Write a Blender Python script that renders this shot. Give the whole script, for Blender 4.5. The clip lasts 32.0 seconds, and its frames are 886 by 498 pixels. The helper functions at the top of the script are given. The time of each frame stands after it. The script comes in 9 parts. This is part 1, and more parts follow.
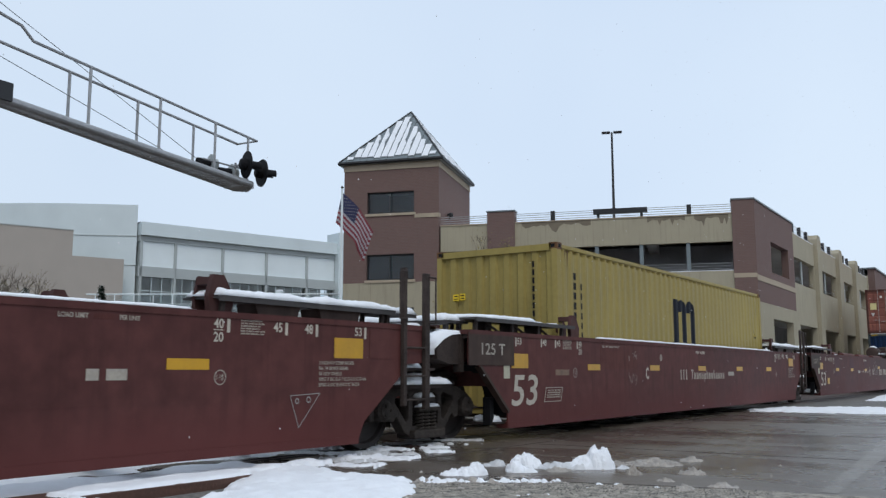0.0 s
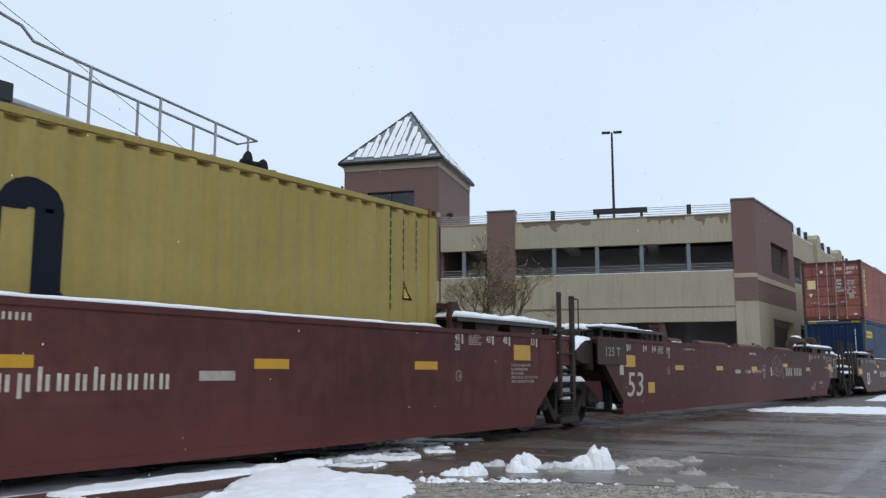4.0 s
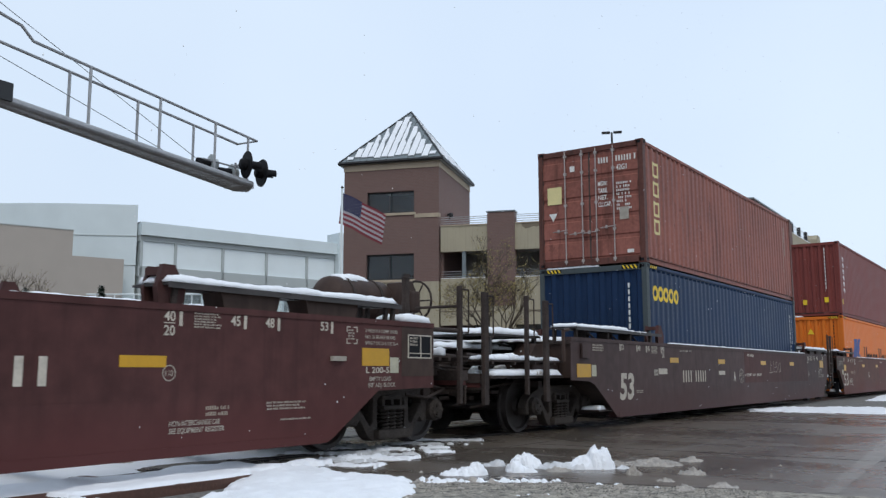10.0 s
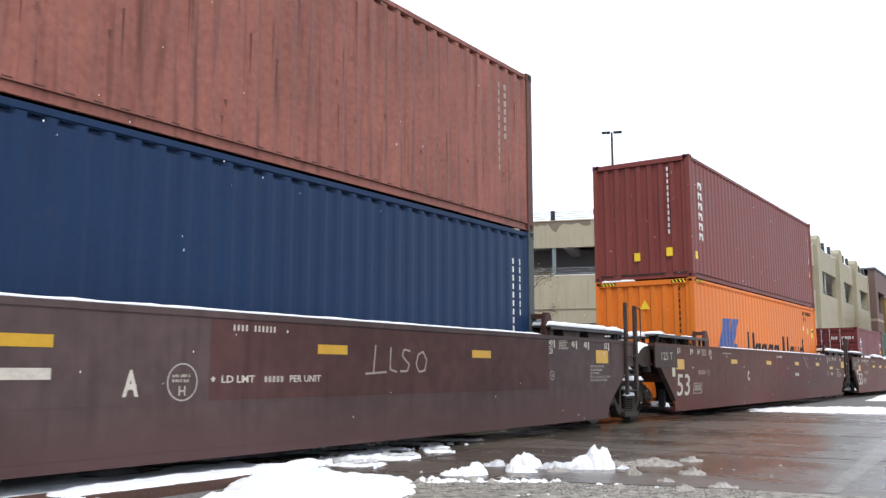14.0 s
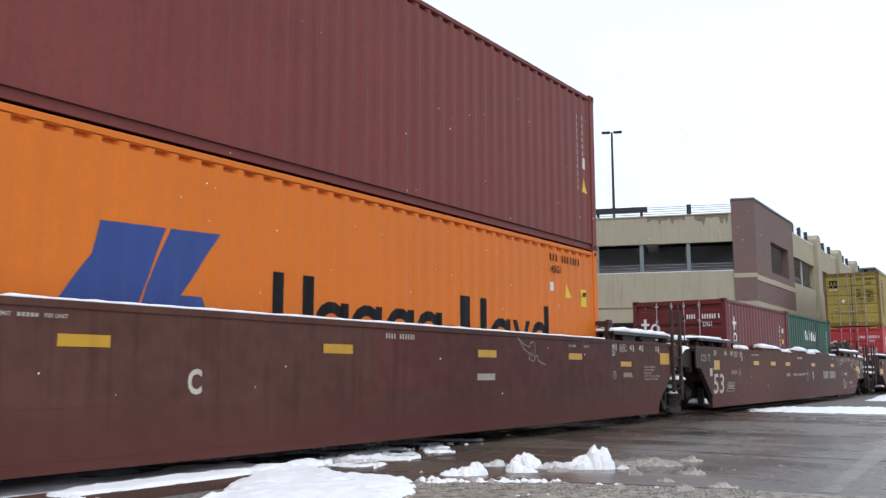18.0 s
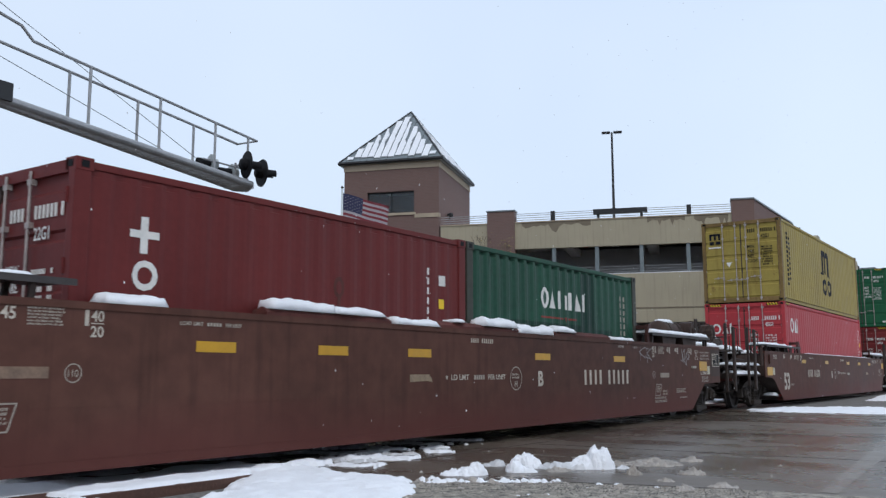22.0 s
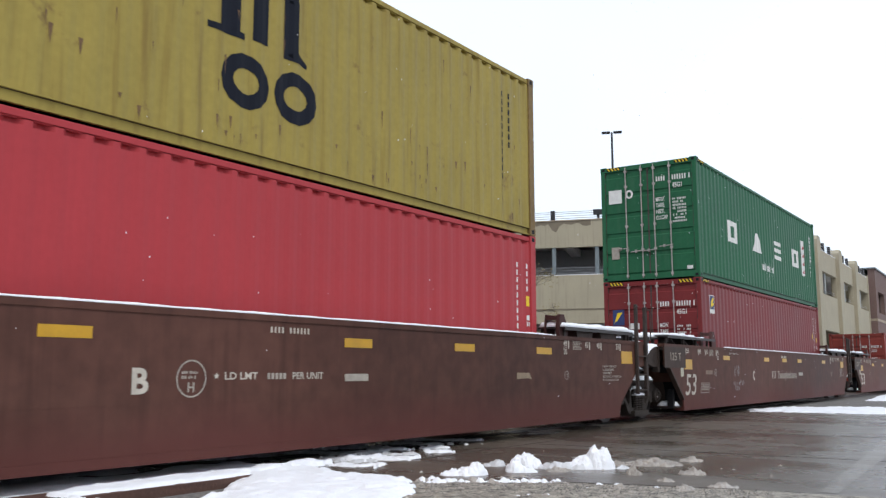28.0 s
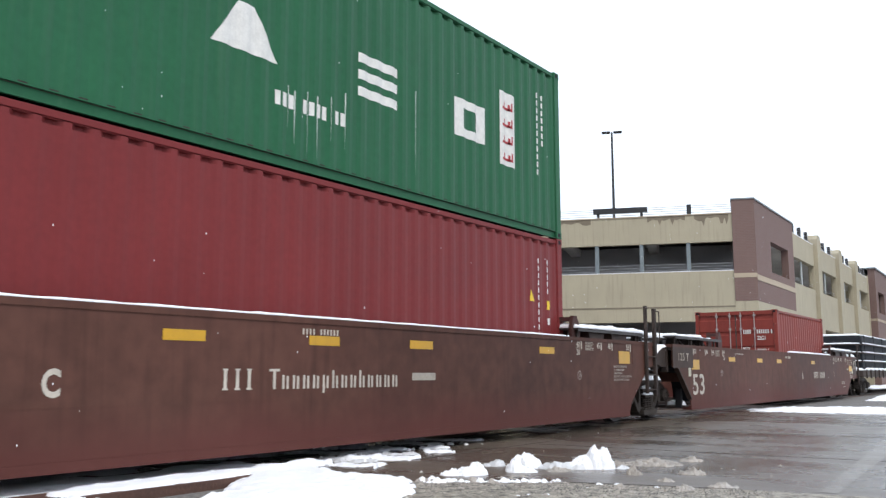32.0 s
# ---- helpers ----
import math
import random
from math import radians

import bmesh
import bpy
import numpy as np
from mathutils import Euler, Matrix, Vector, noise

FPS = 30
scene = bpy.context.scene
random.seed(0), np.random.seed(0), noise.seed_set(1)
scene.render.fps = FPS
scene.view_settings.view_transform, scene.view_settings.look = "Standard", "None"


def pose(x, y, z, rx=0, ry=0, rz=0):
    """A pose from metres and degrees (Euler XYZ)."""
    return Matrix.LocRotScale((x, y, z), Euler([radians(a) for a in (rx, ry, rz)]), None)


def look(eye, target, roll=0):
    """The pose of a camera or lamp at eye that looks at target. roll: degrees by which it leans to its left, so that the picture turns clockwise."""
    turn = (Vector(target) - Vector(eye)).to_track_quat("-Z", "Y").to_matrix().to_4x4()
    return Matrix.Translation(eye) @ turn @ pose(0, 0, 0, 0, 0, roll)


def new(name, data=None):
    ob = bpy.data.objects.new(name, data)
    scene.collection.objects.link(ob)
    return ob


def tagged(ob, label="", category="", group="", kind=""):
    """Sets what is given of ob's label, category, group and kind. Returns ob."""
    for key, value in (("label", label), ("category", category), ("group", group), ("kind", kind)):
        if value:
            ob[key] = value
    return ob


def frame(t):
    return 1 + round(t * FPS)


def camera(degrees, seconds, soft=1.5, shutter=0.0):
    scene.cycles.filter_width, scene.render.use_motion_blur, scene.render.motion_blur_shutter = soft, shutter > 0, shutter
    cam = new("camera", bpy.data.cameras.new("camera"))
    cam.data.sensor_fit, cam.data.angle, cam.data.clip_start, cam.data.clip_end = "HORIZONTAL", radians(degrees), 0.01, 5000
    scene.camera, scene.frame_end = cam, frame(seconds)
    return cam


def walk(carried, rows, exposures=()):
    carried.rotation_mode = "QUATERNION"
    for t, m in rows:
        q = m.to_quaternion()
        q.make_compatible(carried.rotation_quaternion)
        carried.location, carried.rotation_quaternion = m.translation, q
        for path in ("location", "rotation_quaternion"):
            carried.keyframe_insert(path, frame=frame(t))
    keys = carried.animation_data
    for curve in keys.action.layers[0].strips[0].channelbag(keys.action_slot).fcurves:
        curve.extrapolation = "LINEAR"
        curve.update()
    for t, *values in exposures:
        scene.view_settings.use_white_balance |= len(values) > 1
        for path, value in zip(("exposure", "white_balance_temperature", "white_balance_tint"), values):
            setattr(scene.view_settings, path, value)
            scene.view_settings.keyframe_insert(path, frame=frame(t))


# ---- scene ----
# ---------- camera: a still camera at the kerb beside the crossing ----------
EYE = Vector((0.0, 0.0, 0.94))
cam = camera(53.15, 32.0, 1.35, 0.12)
AIM = EYE + Vector((math.sin(0.9643) * math.cos(0.1389), math.cos(0.9643) * math.cos(0.1389), math.sin(0.1389)))
walk(cam, [(0, look(EYE, AIM, -0.05)), (32, look(EYE, AIM, -0.05))],
     exposures=[(0, 0.16, 6720, 7), (2, 0.17, 6710, 7.5), (3, 0.25, 6690, 8), (6, 0.2, 6720, 7), (9, 0.21, 6720, 7), (11, 0.33, 6720, 8), (12, 0.56, 6840, 12), (13, 1.0, 7100, 10), (14.5, 1.06, 7100, 10), (17, 0.66, 6880, 10), (18, 0.68, 6920, 10), (19, 0.5, 6840, 10), (20, 0.28, 6710, 8.5), (21, 0.19, 6660, 7.5), (23, 0.3, 6620, 10), (25, 0.32, 6600, 10), (28, 0.7, 7010, 10), (29, 0.68, 6960, 10), (30, 0.6, 6875, 10), (31, 0.94, 7060, 10), (32, 1.0, 7080, 10)])

# ---------- world: an overcast winter sky ----------
SUN_UP, SUN_TURN = radians(50), radians(224)
world = bpy.data.worlds.new("overcast_sky")
scene.world = world
world.use_nodes = True
wn, wl = world.node_tree.nodes, world.node_tree.links
wn.clear()
sky = wn.new("ShaderNodeTexSky")
sky.sky_type, sky.sun_disc = "NISHITA", False
sky.sun_elevation, sky.sun_rotation = SUN_UP, SUN_TURN
sky.dust_density, sky.air_density = 4.0, 1.0
cloud = wn.new("ShaderNodeTexNoise")
cloud.inputs["Scale"].default_value, cloud.inputs["Detail"].default_value = 1.6, 3.0
co = wn.new("ShaderNodeTexCoord")
wl.new(co.outputs["Generated"], cloud.inputs["Vector"])
ramp = wn.new("ShaderNodeValToRGB")
ramp.color_ramp.elements[0].position, ramp.color_ramp.elements[1].position = 0.3, 0.75
ramp.color_ramp.elements[0].color = (5.6, 6.75, 8.7, 1)
ramp.color_ramp.elements[1].color = (6.5, 7.6, 9.3, 1)
wl.new(cloud.outputs["Fac"], ramp.inputs["Fac"])
mixw = wn.new("ShaderNodeMixRGB")
mixw.inputs["Fac"].default_value = 0.88
wl.new(sky.outputs["Color"], mixw.inputs["Color1"])
wl.new(ramp.outputs["Color"], mixw.inputs["Color2"])
bg = wn.new("ShaderNodeBackground")
bg.inputs["Strength"].default_value = 0.1
# the cloud is a little thinner and brighter to the east
dirs = wn.new("ShaderNodeVectorMath")
dirs.operation = "DOT_PRODUCT"
dirs.inputs[1].default_value = (0.93, 0.2, 0.3)
wl.new(co.outputs["Generated"], dirs.inputs[0])
grad = wn.new("ShaderNodeMapRange")
grad.inputs["From Min"].default_value, grad.inputs["From Max"].default_value = -1.0, 1.0
grad.inputs["To Min"].default_value, grad.inputs["To Max"].default_value = 0.77, 1.075
wl.new(dirs.outputs["Value"], grad.inputs["Value"])
mul = wn.new("ShaderNodeVectorMath")
mul.operation = "SCALE"
wl.new(mixw.outputs["Color"], mul.inputs[0])
wl.new(grad.outputs["Result"], mul.inputs["Scale"])
wl.new(mul.outputs["Vector"], bg.inputs["Color"])
wo = wn.new("ShaderNodeOutputWorld")
wl.new(bg.outputs["Background"], wo.inputs["Surface"])

sun_data = bpy.data.lights.new("sun", "SUN")
sun_data.energy, sun_data.angle, sun_data.color = 0.7, radians(25), (1.0, 0.97, 0.93)
sun = new("sun", sun_data)
sun.matrix_basis = look((40 * math.sin(SUN_TURN) * math.cos(SUN_UP), 40 * math.cos(SUN_TURN) * math.cos(SUN_UP), 40 * math.sin(SUN_UP)), (0, 0, 0))


# ---------- materials ----------
def mat(name, col, rough=0.6, metal=0.0, var=0.12, scale=2.0, fine=40.0, bump=0.06, streak=0.0, streak_col=(0.12, 0.05, 0.025),
        patch=0.0, patch_col=(0.1, 0.05, 0.03), stretch=(1, 1, 1), spec=0.5):
    """Painted, cast or stony surface: tone drifts at two scales, optional run-down streaks and patches of wear."""
    m = bpy.data.materials.new(name)
    m.use_nodes = True
    n, l = m.node_tree.nodes, m.node_tree.links
    p = n["Principled BSDF"]
    tc = n.new("ShaderNodeTexCoord")
    mp = n.new("ShaderNodeMapping")
    mp.inputs["Scale"].default_value = stretch
    l.new(tc.outputs["Object"], mp.inputs["Vector"])
    a = n.new("ShaderNodeTexNoise")
    a.inputs["Scale"].default_value, a.inputs["Detail"].default_value = scale, 5.0
    l.new(mp.outputs["Vector"], a.inputs["Vector"])
    b = n.new("ShaderNodeTexNoise")
    b.inputs["Scale"].default_value, b.inputs["Detail"].default_value = fine, 3.0
    l.new(tc.outputs["Object"], b.inputs["Vector"])
    add = n.new("ShaderNodeMath")
    add.operation = "MULTIPLY_ADD"
    add.inputs[1].default_value = 0.4
    l.new(b.outputs["Fac"], add.inputs[0])
    sc = n.new("ShaderNodeMath")
    sc.operation = "MULTIPLY"
    sc.inputs[1].default_value = 0.6
    l.new(a.outputs["Fac"], sc.inputs[0])
    l.new(sc.outputs[0], add.inputs[2])
    rp = n.new("ShaderNodeValToRGB")
    rp.color_ramp.elements[0].position, rp.color_ramp.elements[1].position = 0.32, 0.68
    rp.color_ramp.elements[0].color = (*[c * (1 - var) for c in col], 1)
    rp.color_ramp.elements[1].color = (*[min(1, c * (1 + var)) for c in col], 1)
    l.new(add.outputs[0], rp.inputs["Fac"])
    out = rp.outputs["Color"]
    if streak > 0:
        ms = n.new("ShaderNodeMapping")
        ms.inputs["Scale"].default_value = (7, 7, 0.45)
        l.new(tc.outputs["Object"], ms.inputs["Vector"])
        s = n.new("ShaderNodeTexNoise")
        s.inputs["Scale"].default_value, s.inputs["Detail"].default_value = 1.2, 6.0
        l.new(ms.outputs["Vector"], s.inputs["Vector"])
        r2 = n.new("ShaderNodeValToRGB")
        r2.color_ramp.elements[0].position, r2.color_ramp.elements[1].position = 0.52, 0.74
        r2.color_ramp.elements[0].color, r2.color_ramp.elements[1].color = (0, 0, 0, 1), (streak, streak, streak, 1)
        l.new(s.outputs["Fac"], r2.inputs["Fac"])
        mx = n.new("ShaderNodeMixRGB")
        mx.inputs["Color2"].default_value = (*streak_col, 1)
        l.new(r2.outputs["Color"], mx.inputs["Fac"])
        l.new(out, mx.inputs["Color1"])
        out = mx.outputs["Color"]
    if patch > 0:
        s = n.new("ShaderNodeTexNoise")
        s.inputs["Scale"].default_value, s.inputs["Detail"].default_value, s.inputs["Roughness"].default_value = 1.7, 9.0, 0.7
        l.new(tc.outputs["Object"], s.inputs["Vector"])
        r3 = n.new("ShaderNodeValToRGB")
        r3.color_ramp.elements[0].position, r3.color_ramp.elements[1].position = 0.6, 0.7
        r3.color_ramp.elements[0].color, r3.color_ramp.elements[1].color = (0, 0, 0, 1), (patch, patch, patch, 1)
        l.new(s.outputs["Fac"], r3.inputs["Fac"])
        mx = n.new("ShaderNodeMixRGB")
        mx.inputs["Color2"].default_value = (*patch_col, 1)
        l.new(r3.outputs["Color"], mx.inputs["Fac"])
        l.new(out, mx.inputs["Color1"])
        out = mx.outputs["Color"]
    l.new(out, p.inputs["Base Color"])
    rr = n.new("ShaderNodeMapRange")
    rr.inputs["To Min"].default_value, rr.inputs["To Max"].default_value = max(0.02, rough - 0.12), min(1, rough + 0.12)
    l.new(a.outputs["Fac"], rr.inputs["Value"])
    l.new(rr.outputs["Result"], p.inputs["Roughness"])
    p.inputs["Metallic"].default_value = metal
    p.inputs["Specular IOR Level"].default_value = spec
    if bump > 0:
        bp = n.new("ShaderNodeBump")
        bp.inputs["Strength"].default_value, bp.inputs["Distance"].default_value = bump, 0.02
        l.new(b.outputs["Fac"], bp.inputs["Height"])
        l.new(bp.outputs["Normal"], p.inputs["Normal"])
    return m


def brick_mat(name, c1, c2, mortar, bw=0.2, bh=0.075):
    m = mat(name, c1, 0.85, var=0.1, scale=0.6, streak=0.25, streak_col=tuple(c * 0.6 for c in c1))
    n, l = m.node_tree.nodes, m.node_tree.links
    p = n["Principled BSDF"]
    old = p.inputs["Base Color"].links[0].from_socket
    tc = n.new("ShaderNodeTexCoord")
    sep = n.new("ShaderNodeSeparateXYZ")
    l.new(tc.outputs["Object"], sep.inputs[0])
    ad = n.new("ShaderNodeMath")
    l.new(sep.outputs["X"], ad.inputs[0])
    l.new(sep.outputs["Y"], ad.inputs[1])
    cb = n.new("ShaderNodeCombineXYZ")
    l.new(ad.outputs[0], cb.inputs["X"])
    l.new(sep.outputs["Z"], cb.inputs["Y"])
    bt = n.new("ShaderNodeTexBrick")
    bt.inputs["Scale"].default_value = 1.0
    bt.inputs["Brick Width"].default_value, bt.inputs["Row Height"].default_value = bw, bh
    bt.inputs["Mortar Size"].default_value = 0.008
    bt.inputs["Color1"].default_value, bt.inputs["Color2"].default_value = (*c1, 1), (*c2, 1)
    bt.inputs["Mortar"].default_value = (*mortar, 1)
    l.new(cb.outputs[0], bt.inputs["Vector"])
    mx = n.new("ShaderNodeMixRGB")
    mx.inputs["Fac"].default_value = 0.55
    l.new(old, mx.inputs["Color1"])
    l.new(bt.outputs["Color"], mx.inputs["Color2"])
    l.new(mx.outputs["Color"], p.inputs["Base Color"])
    return m


def glass_mat(name, tint=(0.75, 0.8, 0.8)):
    m = bpy.data.materials.new(name)
    m.use_nodes = True
    p = m.node_tree.nodes["Principled BSDF"]
    p.inputs["Base Color"].default_value = (*tint, 1)
    p.inputs["Roughness"].default_value, p.inputs["IOR"].default_value = 0.03, 1.5
    p.inputs["Transmission Weight"].default_value = 1.0
    return m


def wet_mat(name, col):
    """Wet pavement: tyre bands along the road, puddles that mirror, drier worn strips."""
    m = bpy.data.materials.new(name)
    m.use_nodes = True
    n, l = m.node_tree.nodes, m.node_tree.links
    p = n["Principled BSDF"]
    tc = n.new("ShaderNodeTexCoord")

    def noise_at(scale, stretch, detail=5.0):
        mp = n.new("ShaderNodeMapping")
        mp.inputs["Scale"].default_value = stretch
        l.new(tc.outputs["Object"], mp.inputs["Vector"])
        t = n.new("ShaderNodeTexNoise")
        t.inputs["Scale"].default_value, t.inputs["Detail"].default_value = scale, detail
        l.new(mp.outputs["Vector"], t.inputs["Vector"])
        return t.outputs["Fac"]

    bands = noise_at(1.0, (1.1, 0.07, 1), 4.0)
    cross = noise_at(1.0, (0.09, 1.4, 1), 4.0)
    blotch = noise_at(0.9, (1, 1, 1), 7.0)
    grit = noise_at(90.0, (1, 1, 1), 2.0)
    mixa = n.new("ShaderNodeMath")
    mixa.operation = "MULTIPLY_ADD"
    mixa.inputs[1].default_value = 0.55
    l.new(bands, mixa.inputs[0])
    sc = n.new("ShaderNodeMath")
    sc.operation = "MULTIPLY"
    sc.inputs[1].default_value = 0.45
    l.new(blotch, sc.inputs[0])
    l.new(sc.outputs[0], mixa.inputs[2])
    rp = n.new("ShaderNodeValToRGB")
    e = rp.color_ramp.elements
    e[0].position, e[1].position = 0.34, 0.66
    e[0].color = (*[c * 0.78 for c in col], 1)
    e[1].color = (*[c * 1.25 for c in col], 1)
    l.new(mixa.outputs[0], rp.inputs["Fac"])
    slush = n.new("ShaderNodeValToRGB")
    slush.color_ramp.elements[0].position, slush.color_ramp.elements[1].position = 0.6, 0.78
    slush.color_ramp.elements[0].color, slush.color_ramp.elements[1].color = (0, 0, 0, 1), (0.4, 0.4, 0.4, 1)
    l.new(cross, slush.inputs["Fac"])
    mx = n.new("ShaderNodeMixRGB")
    mx.inputs["Color2"].default_value = (0.34, 0.33, 0.32, 1)
    l.new(slush.outputs["Color"], mx.inputs["Fac"])
    l.new(rp.outputs["Color"], mx.inputs["Color1"])
    l.new(mx.outputs["Color"], p.inputs["Base Color"])
    rr = n.new("ShaderNodeValToRGB")
    e = rr.color_ramp.elements
    e[0].position, e[1].position = 0.35, 0.62
    e[0].color, e[1].color = (0.1, 0.1, 0.1, 1), (0.42, 0.42, 0.42, 1)
    l.new(mixa.outputs[0], rr.inputs["Fac"])
    l.new(rr.outputs["Color"], p.inputs["Roughness"])
    p.inputs["Specular IOR Level"].default_value = 0.38
    bp = n.new("ShaderNodeBump")
    bp.inputs["Strength"].default_value, bp.inputs["Distance"].default_value = 0.18, 0.01
    hs = n.new("ShaderNodeMath")
    l.new(grit, hs.inputs[0])
    l.new(blotch, hs.inputs[1])
    l.new(hs.outputs[0], bp.inputs["Height"])
    l.new(bp.outputs["Normal"], p.inputs["Normal"])
    return m


M_WET = wet_mat("wet_concrete", (0.1, 0.08, 0.063))
M_WALK = mat("gritty_sidewalk", (0.27, 0.245, 0.205), 0.6, var=0.95, scale=11, fine=42, spec=0.3, bump=0.9, patch=0.55, patch_col=(0.075, 0.063, 0.05))
M_SLAB = mat("cream_concrete_slab", (0.5, 0.45, 0.34), 0.8, var=0.3, scale=8, fine=60, bump=0.3)
M_SNOW = mat("snow", (0.86, 0.88, 0.92), 0.75, var=0.04, scale=6, fine=60, bump=0.35)
M_SLUSH = mat("dirty_snow", (0.36, 0.325, 0.29), 0.45, var=0.45, scale=9, fine=70, bump=0.5, patch=0.6, patch_col=(0.2, 0.18, 0.16))
M_WETSNOW = mat("wet_snow", (0.6, 0.61, 0.63), 0.4, var=0.25, scale=5, fine=50, bump=0.4, patch=0.5, patch_col=(0.33, 0.31, 0.3))
M_BALLAST = mat("ballast", (0.16, 0.15, 0.14), 0.8, var=0.5, scale=22, fine=60, bump=0.8)
M_RAIL = mat("rail_steel", (0.1, 0.075, 0.065), 0.5, 0.6, var=0.3, scale=8)
M_TIMBER = mat("rusty_timber", (0.085, 0.04, 0.028), 0.7, var=0.35, scale=5, stretch=(0.4, 4, 4), bump=0.4)
M_WHEEL = mat("oily_wheel_steel", (0.04, 0.032, 0.029), 0.6, 0.1, var=0.35, scale=6, patch=0.5, patch_col=(0.09, 0.065, 0.05))
M_TRUCK = mat("grimy_cast_steel", (0.048, 0.039, 0.034), 0.75, 0.0, var=0.5, scale=5, patch=0.6, patch_col=(0.13, 0.106, 0.09), bump=0.35, spec=0.2)
M_DARK = mat("grimy_black_steel", (0.05, 0.038, 0.034), 0.7, 0.0, spec=0.15, var=0.5, scale=4, bump=0.2, patch=0.4, patch_col=(0.085, 0.05, 0.04))
M_WALKWAY = mat("grimy_walkway_grating", (0.055, 0.048, 0.047), 0.6, 0.2, var=0.25, scale=7)
M_WHITE = mat("white_lettering_paint", (0.72, 0.71, 0.68), 0.6, var=0.12, scale=9, patch=0.35, patch_col=(0.4, 0.3, 0.27))
M_WORN = mat("worn_white_stencil_paint", (0.5, 0.45, 0.38), 0.65, var=0.2, scale=7, fine=30, patch=0.5, patch_col=(0.26, 0.17, 0.14))
M_YELLOW = mat("yellow_reflective_sheet", (0.54, 0.29, 0.012), 0.4, var=0.08, scale=6, streak=0.12)
M_GREYBAR = mat("worn_grey_sheet", (0.36, 0.32, 0.27), 0.55, var=0.2, scale=12, patch=0.3)
M_PALE = mat("soiled_pale_sticker", (0.46, 0.44, 0.33), 0.5, var=0.15, scale=14)
M_SCRAWL = mat("silver_spray_paint", (0.31, 0.31, 0.3), 0.5, var=0.2, scale=8)
M_OLDTAN = mat("weathered_tan_sheet", (0.2, 0.13, 0.09), 0.65, var=0.3, scale=9, patch=0.6, patch_col=(0.12, 0.07, 0.055))
M_FADED_TAN = mat("scuffed_tan_sheet", (0.27, 0.2, 0.13), 0.6, var=0.3, scale=11, patch=0.5, patch_col=(0.15, 0.1, 0.07))
M_FADED = mat("faded_stencil_paint", (0.3, 0.25, 0.2), 0.65, var=0.25, scale=9, fine=30, patch=0.6, patch_col=(0.14, 0.095, 0.08))
M_CASTING = mat("corner_casting_steel", (0.07, 0.05, 0.045), 0.65, 0.2, var=0.4, scale=14, bump=0.2)
M_ROD = mat("galvanised_rod", (0.42, 0.37, 0.35), 0.5, 0.4, var=0.25, scale=12, patch=0.4)
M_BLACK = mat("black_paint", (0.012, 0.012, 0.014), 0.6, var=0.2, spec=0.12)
M_BADGE = mat("dark_blue_badge", (0.02, 0.035, 0.13), 0.5, var=0.12)
M_OXIDE = mat("dark_oxide_stain", (0.13, 0.042, 0.032), 0.8, var=0.4, scale=6)
M_DRIP = mat("pale_paint_drip", (0.5, 0.56, 0.52), 0.6, var=0.3, scale=6)
M_RUSTMARK = mat("rust_stain", (0.15, 0.085, 0.04), 0.8, var=0.4, scale=9)
M_NAVY = mat("navy_blue_paint", (0.01, 0.012, 0.02), 0.6, var=0.15, spec=0.12)
M_BLUE = mat("royal_blue_paint", (0.018, 0.05, 0.22), 0.5, var=0.12)
M_LOGO_YEL = mat("yellow_logo_paint", (0.8, 0.55, 0.02), 0.5, var=0.1)
M_CREAM = mat("cream_logo_paint", (0.72, 0.62, 0.3), 0.55, var=0.12, patch=0.2)
M_GAL = mat("galvanised_tube", (0.37, 0.375, 0.385), 0.5, 0.5, var=0.2, scale=6)
M_GLASS = glass_mat("window_glass")
M_BEIGE = mat("beige_precast_concrete", (0.40, 0.355, 0.26), 0.85, var=0.1, scale=0.7, streak=0.35, streak_col=(0.2, 0.17, 0.13), bump=0.1)
M_TAN = mat("tan_sill", (0.44, 0.36, 0.27), 0.85, var=0.1, scale=2)
M_STAIN = mat("damp_concrete", (0.2, 0.165, 0.12), 0.8, var=0.2, scale=2)
M_BRICK = brick_mat("red_brown_brick", (0.165, 0.098, 0.087), (0.2, 0.118, 0.104), (0.21, 0.175, 0.155))
M_DULL_CONCRETE = mat("dull_garage_concrete", (0.4, 0.4, 0.41), 0.9, var=0.2, scale=0.8)
M_INSIDE = mat("garage_inside_concrete", (0.72, 0.7, 0.67), 0.9, var=0.15, scale=1)
M_FRAME = mat("dark_bronze_frame", (0.03, 0.03, 0.032), 0.45, 0.3)
M_METALROOF = mat("grey_metal_roof", (0.2, 0.23, 0.24), 0.4, 0.4, var=0.15)
M_PANEL = mat("white_wall_panel", (0.79, 0.86, 0.88), 0.6, var=0.05, scale=0.5)
M_PANEL2 = mat("pale_grey_cladding", (0.67, 0.745, 0.765), 0.5, var=0.06, scale=0.4)
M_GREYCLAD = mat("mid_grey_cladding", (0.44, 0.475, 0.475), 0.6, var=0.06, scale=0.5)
M_STUCCO = mat("grey_brown_stucco", (0.43, 0.385, 0.345), 0.85, var=0.06, scale=0.5)


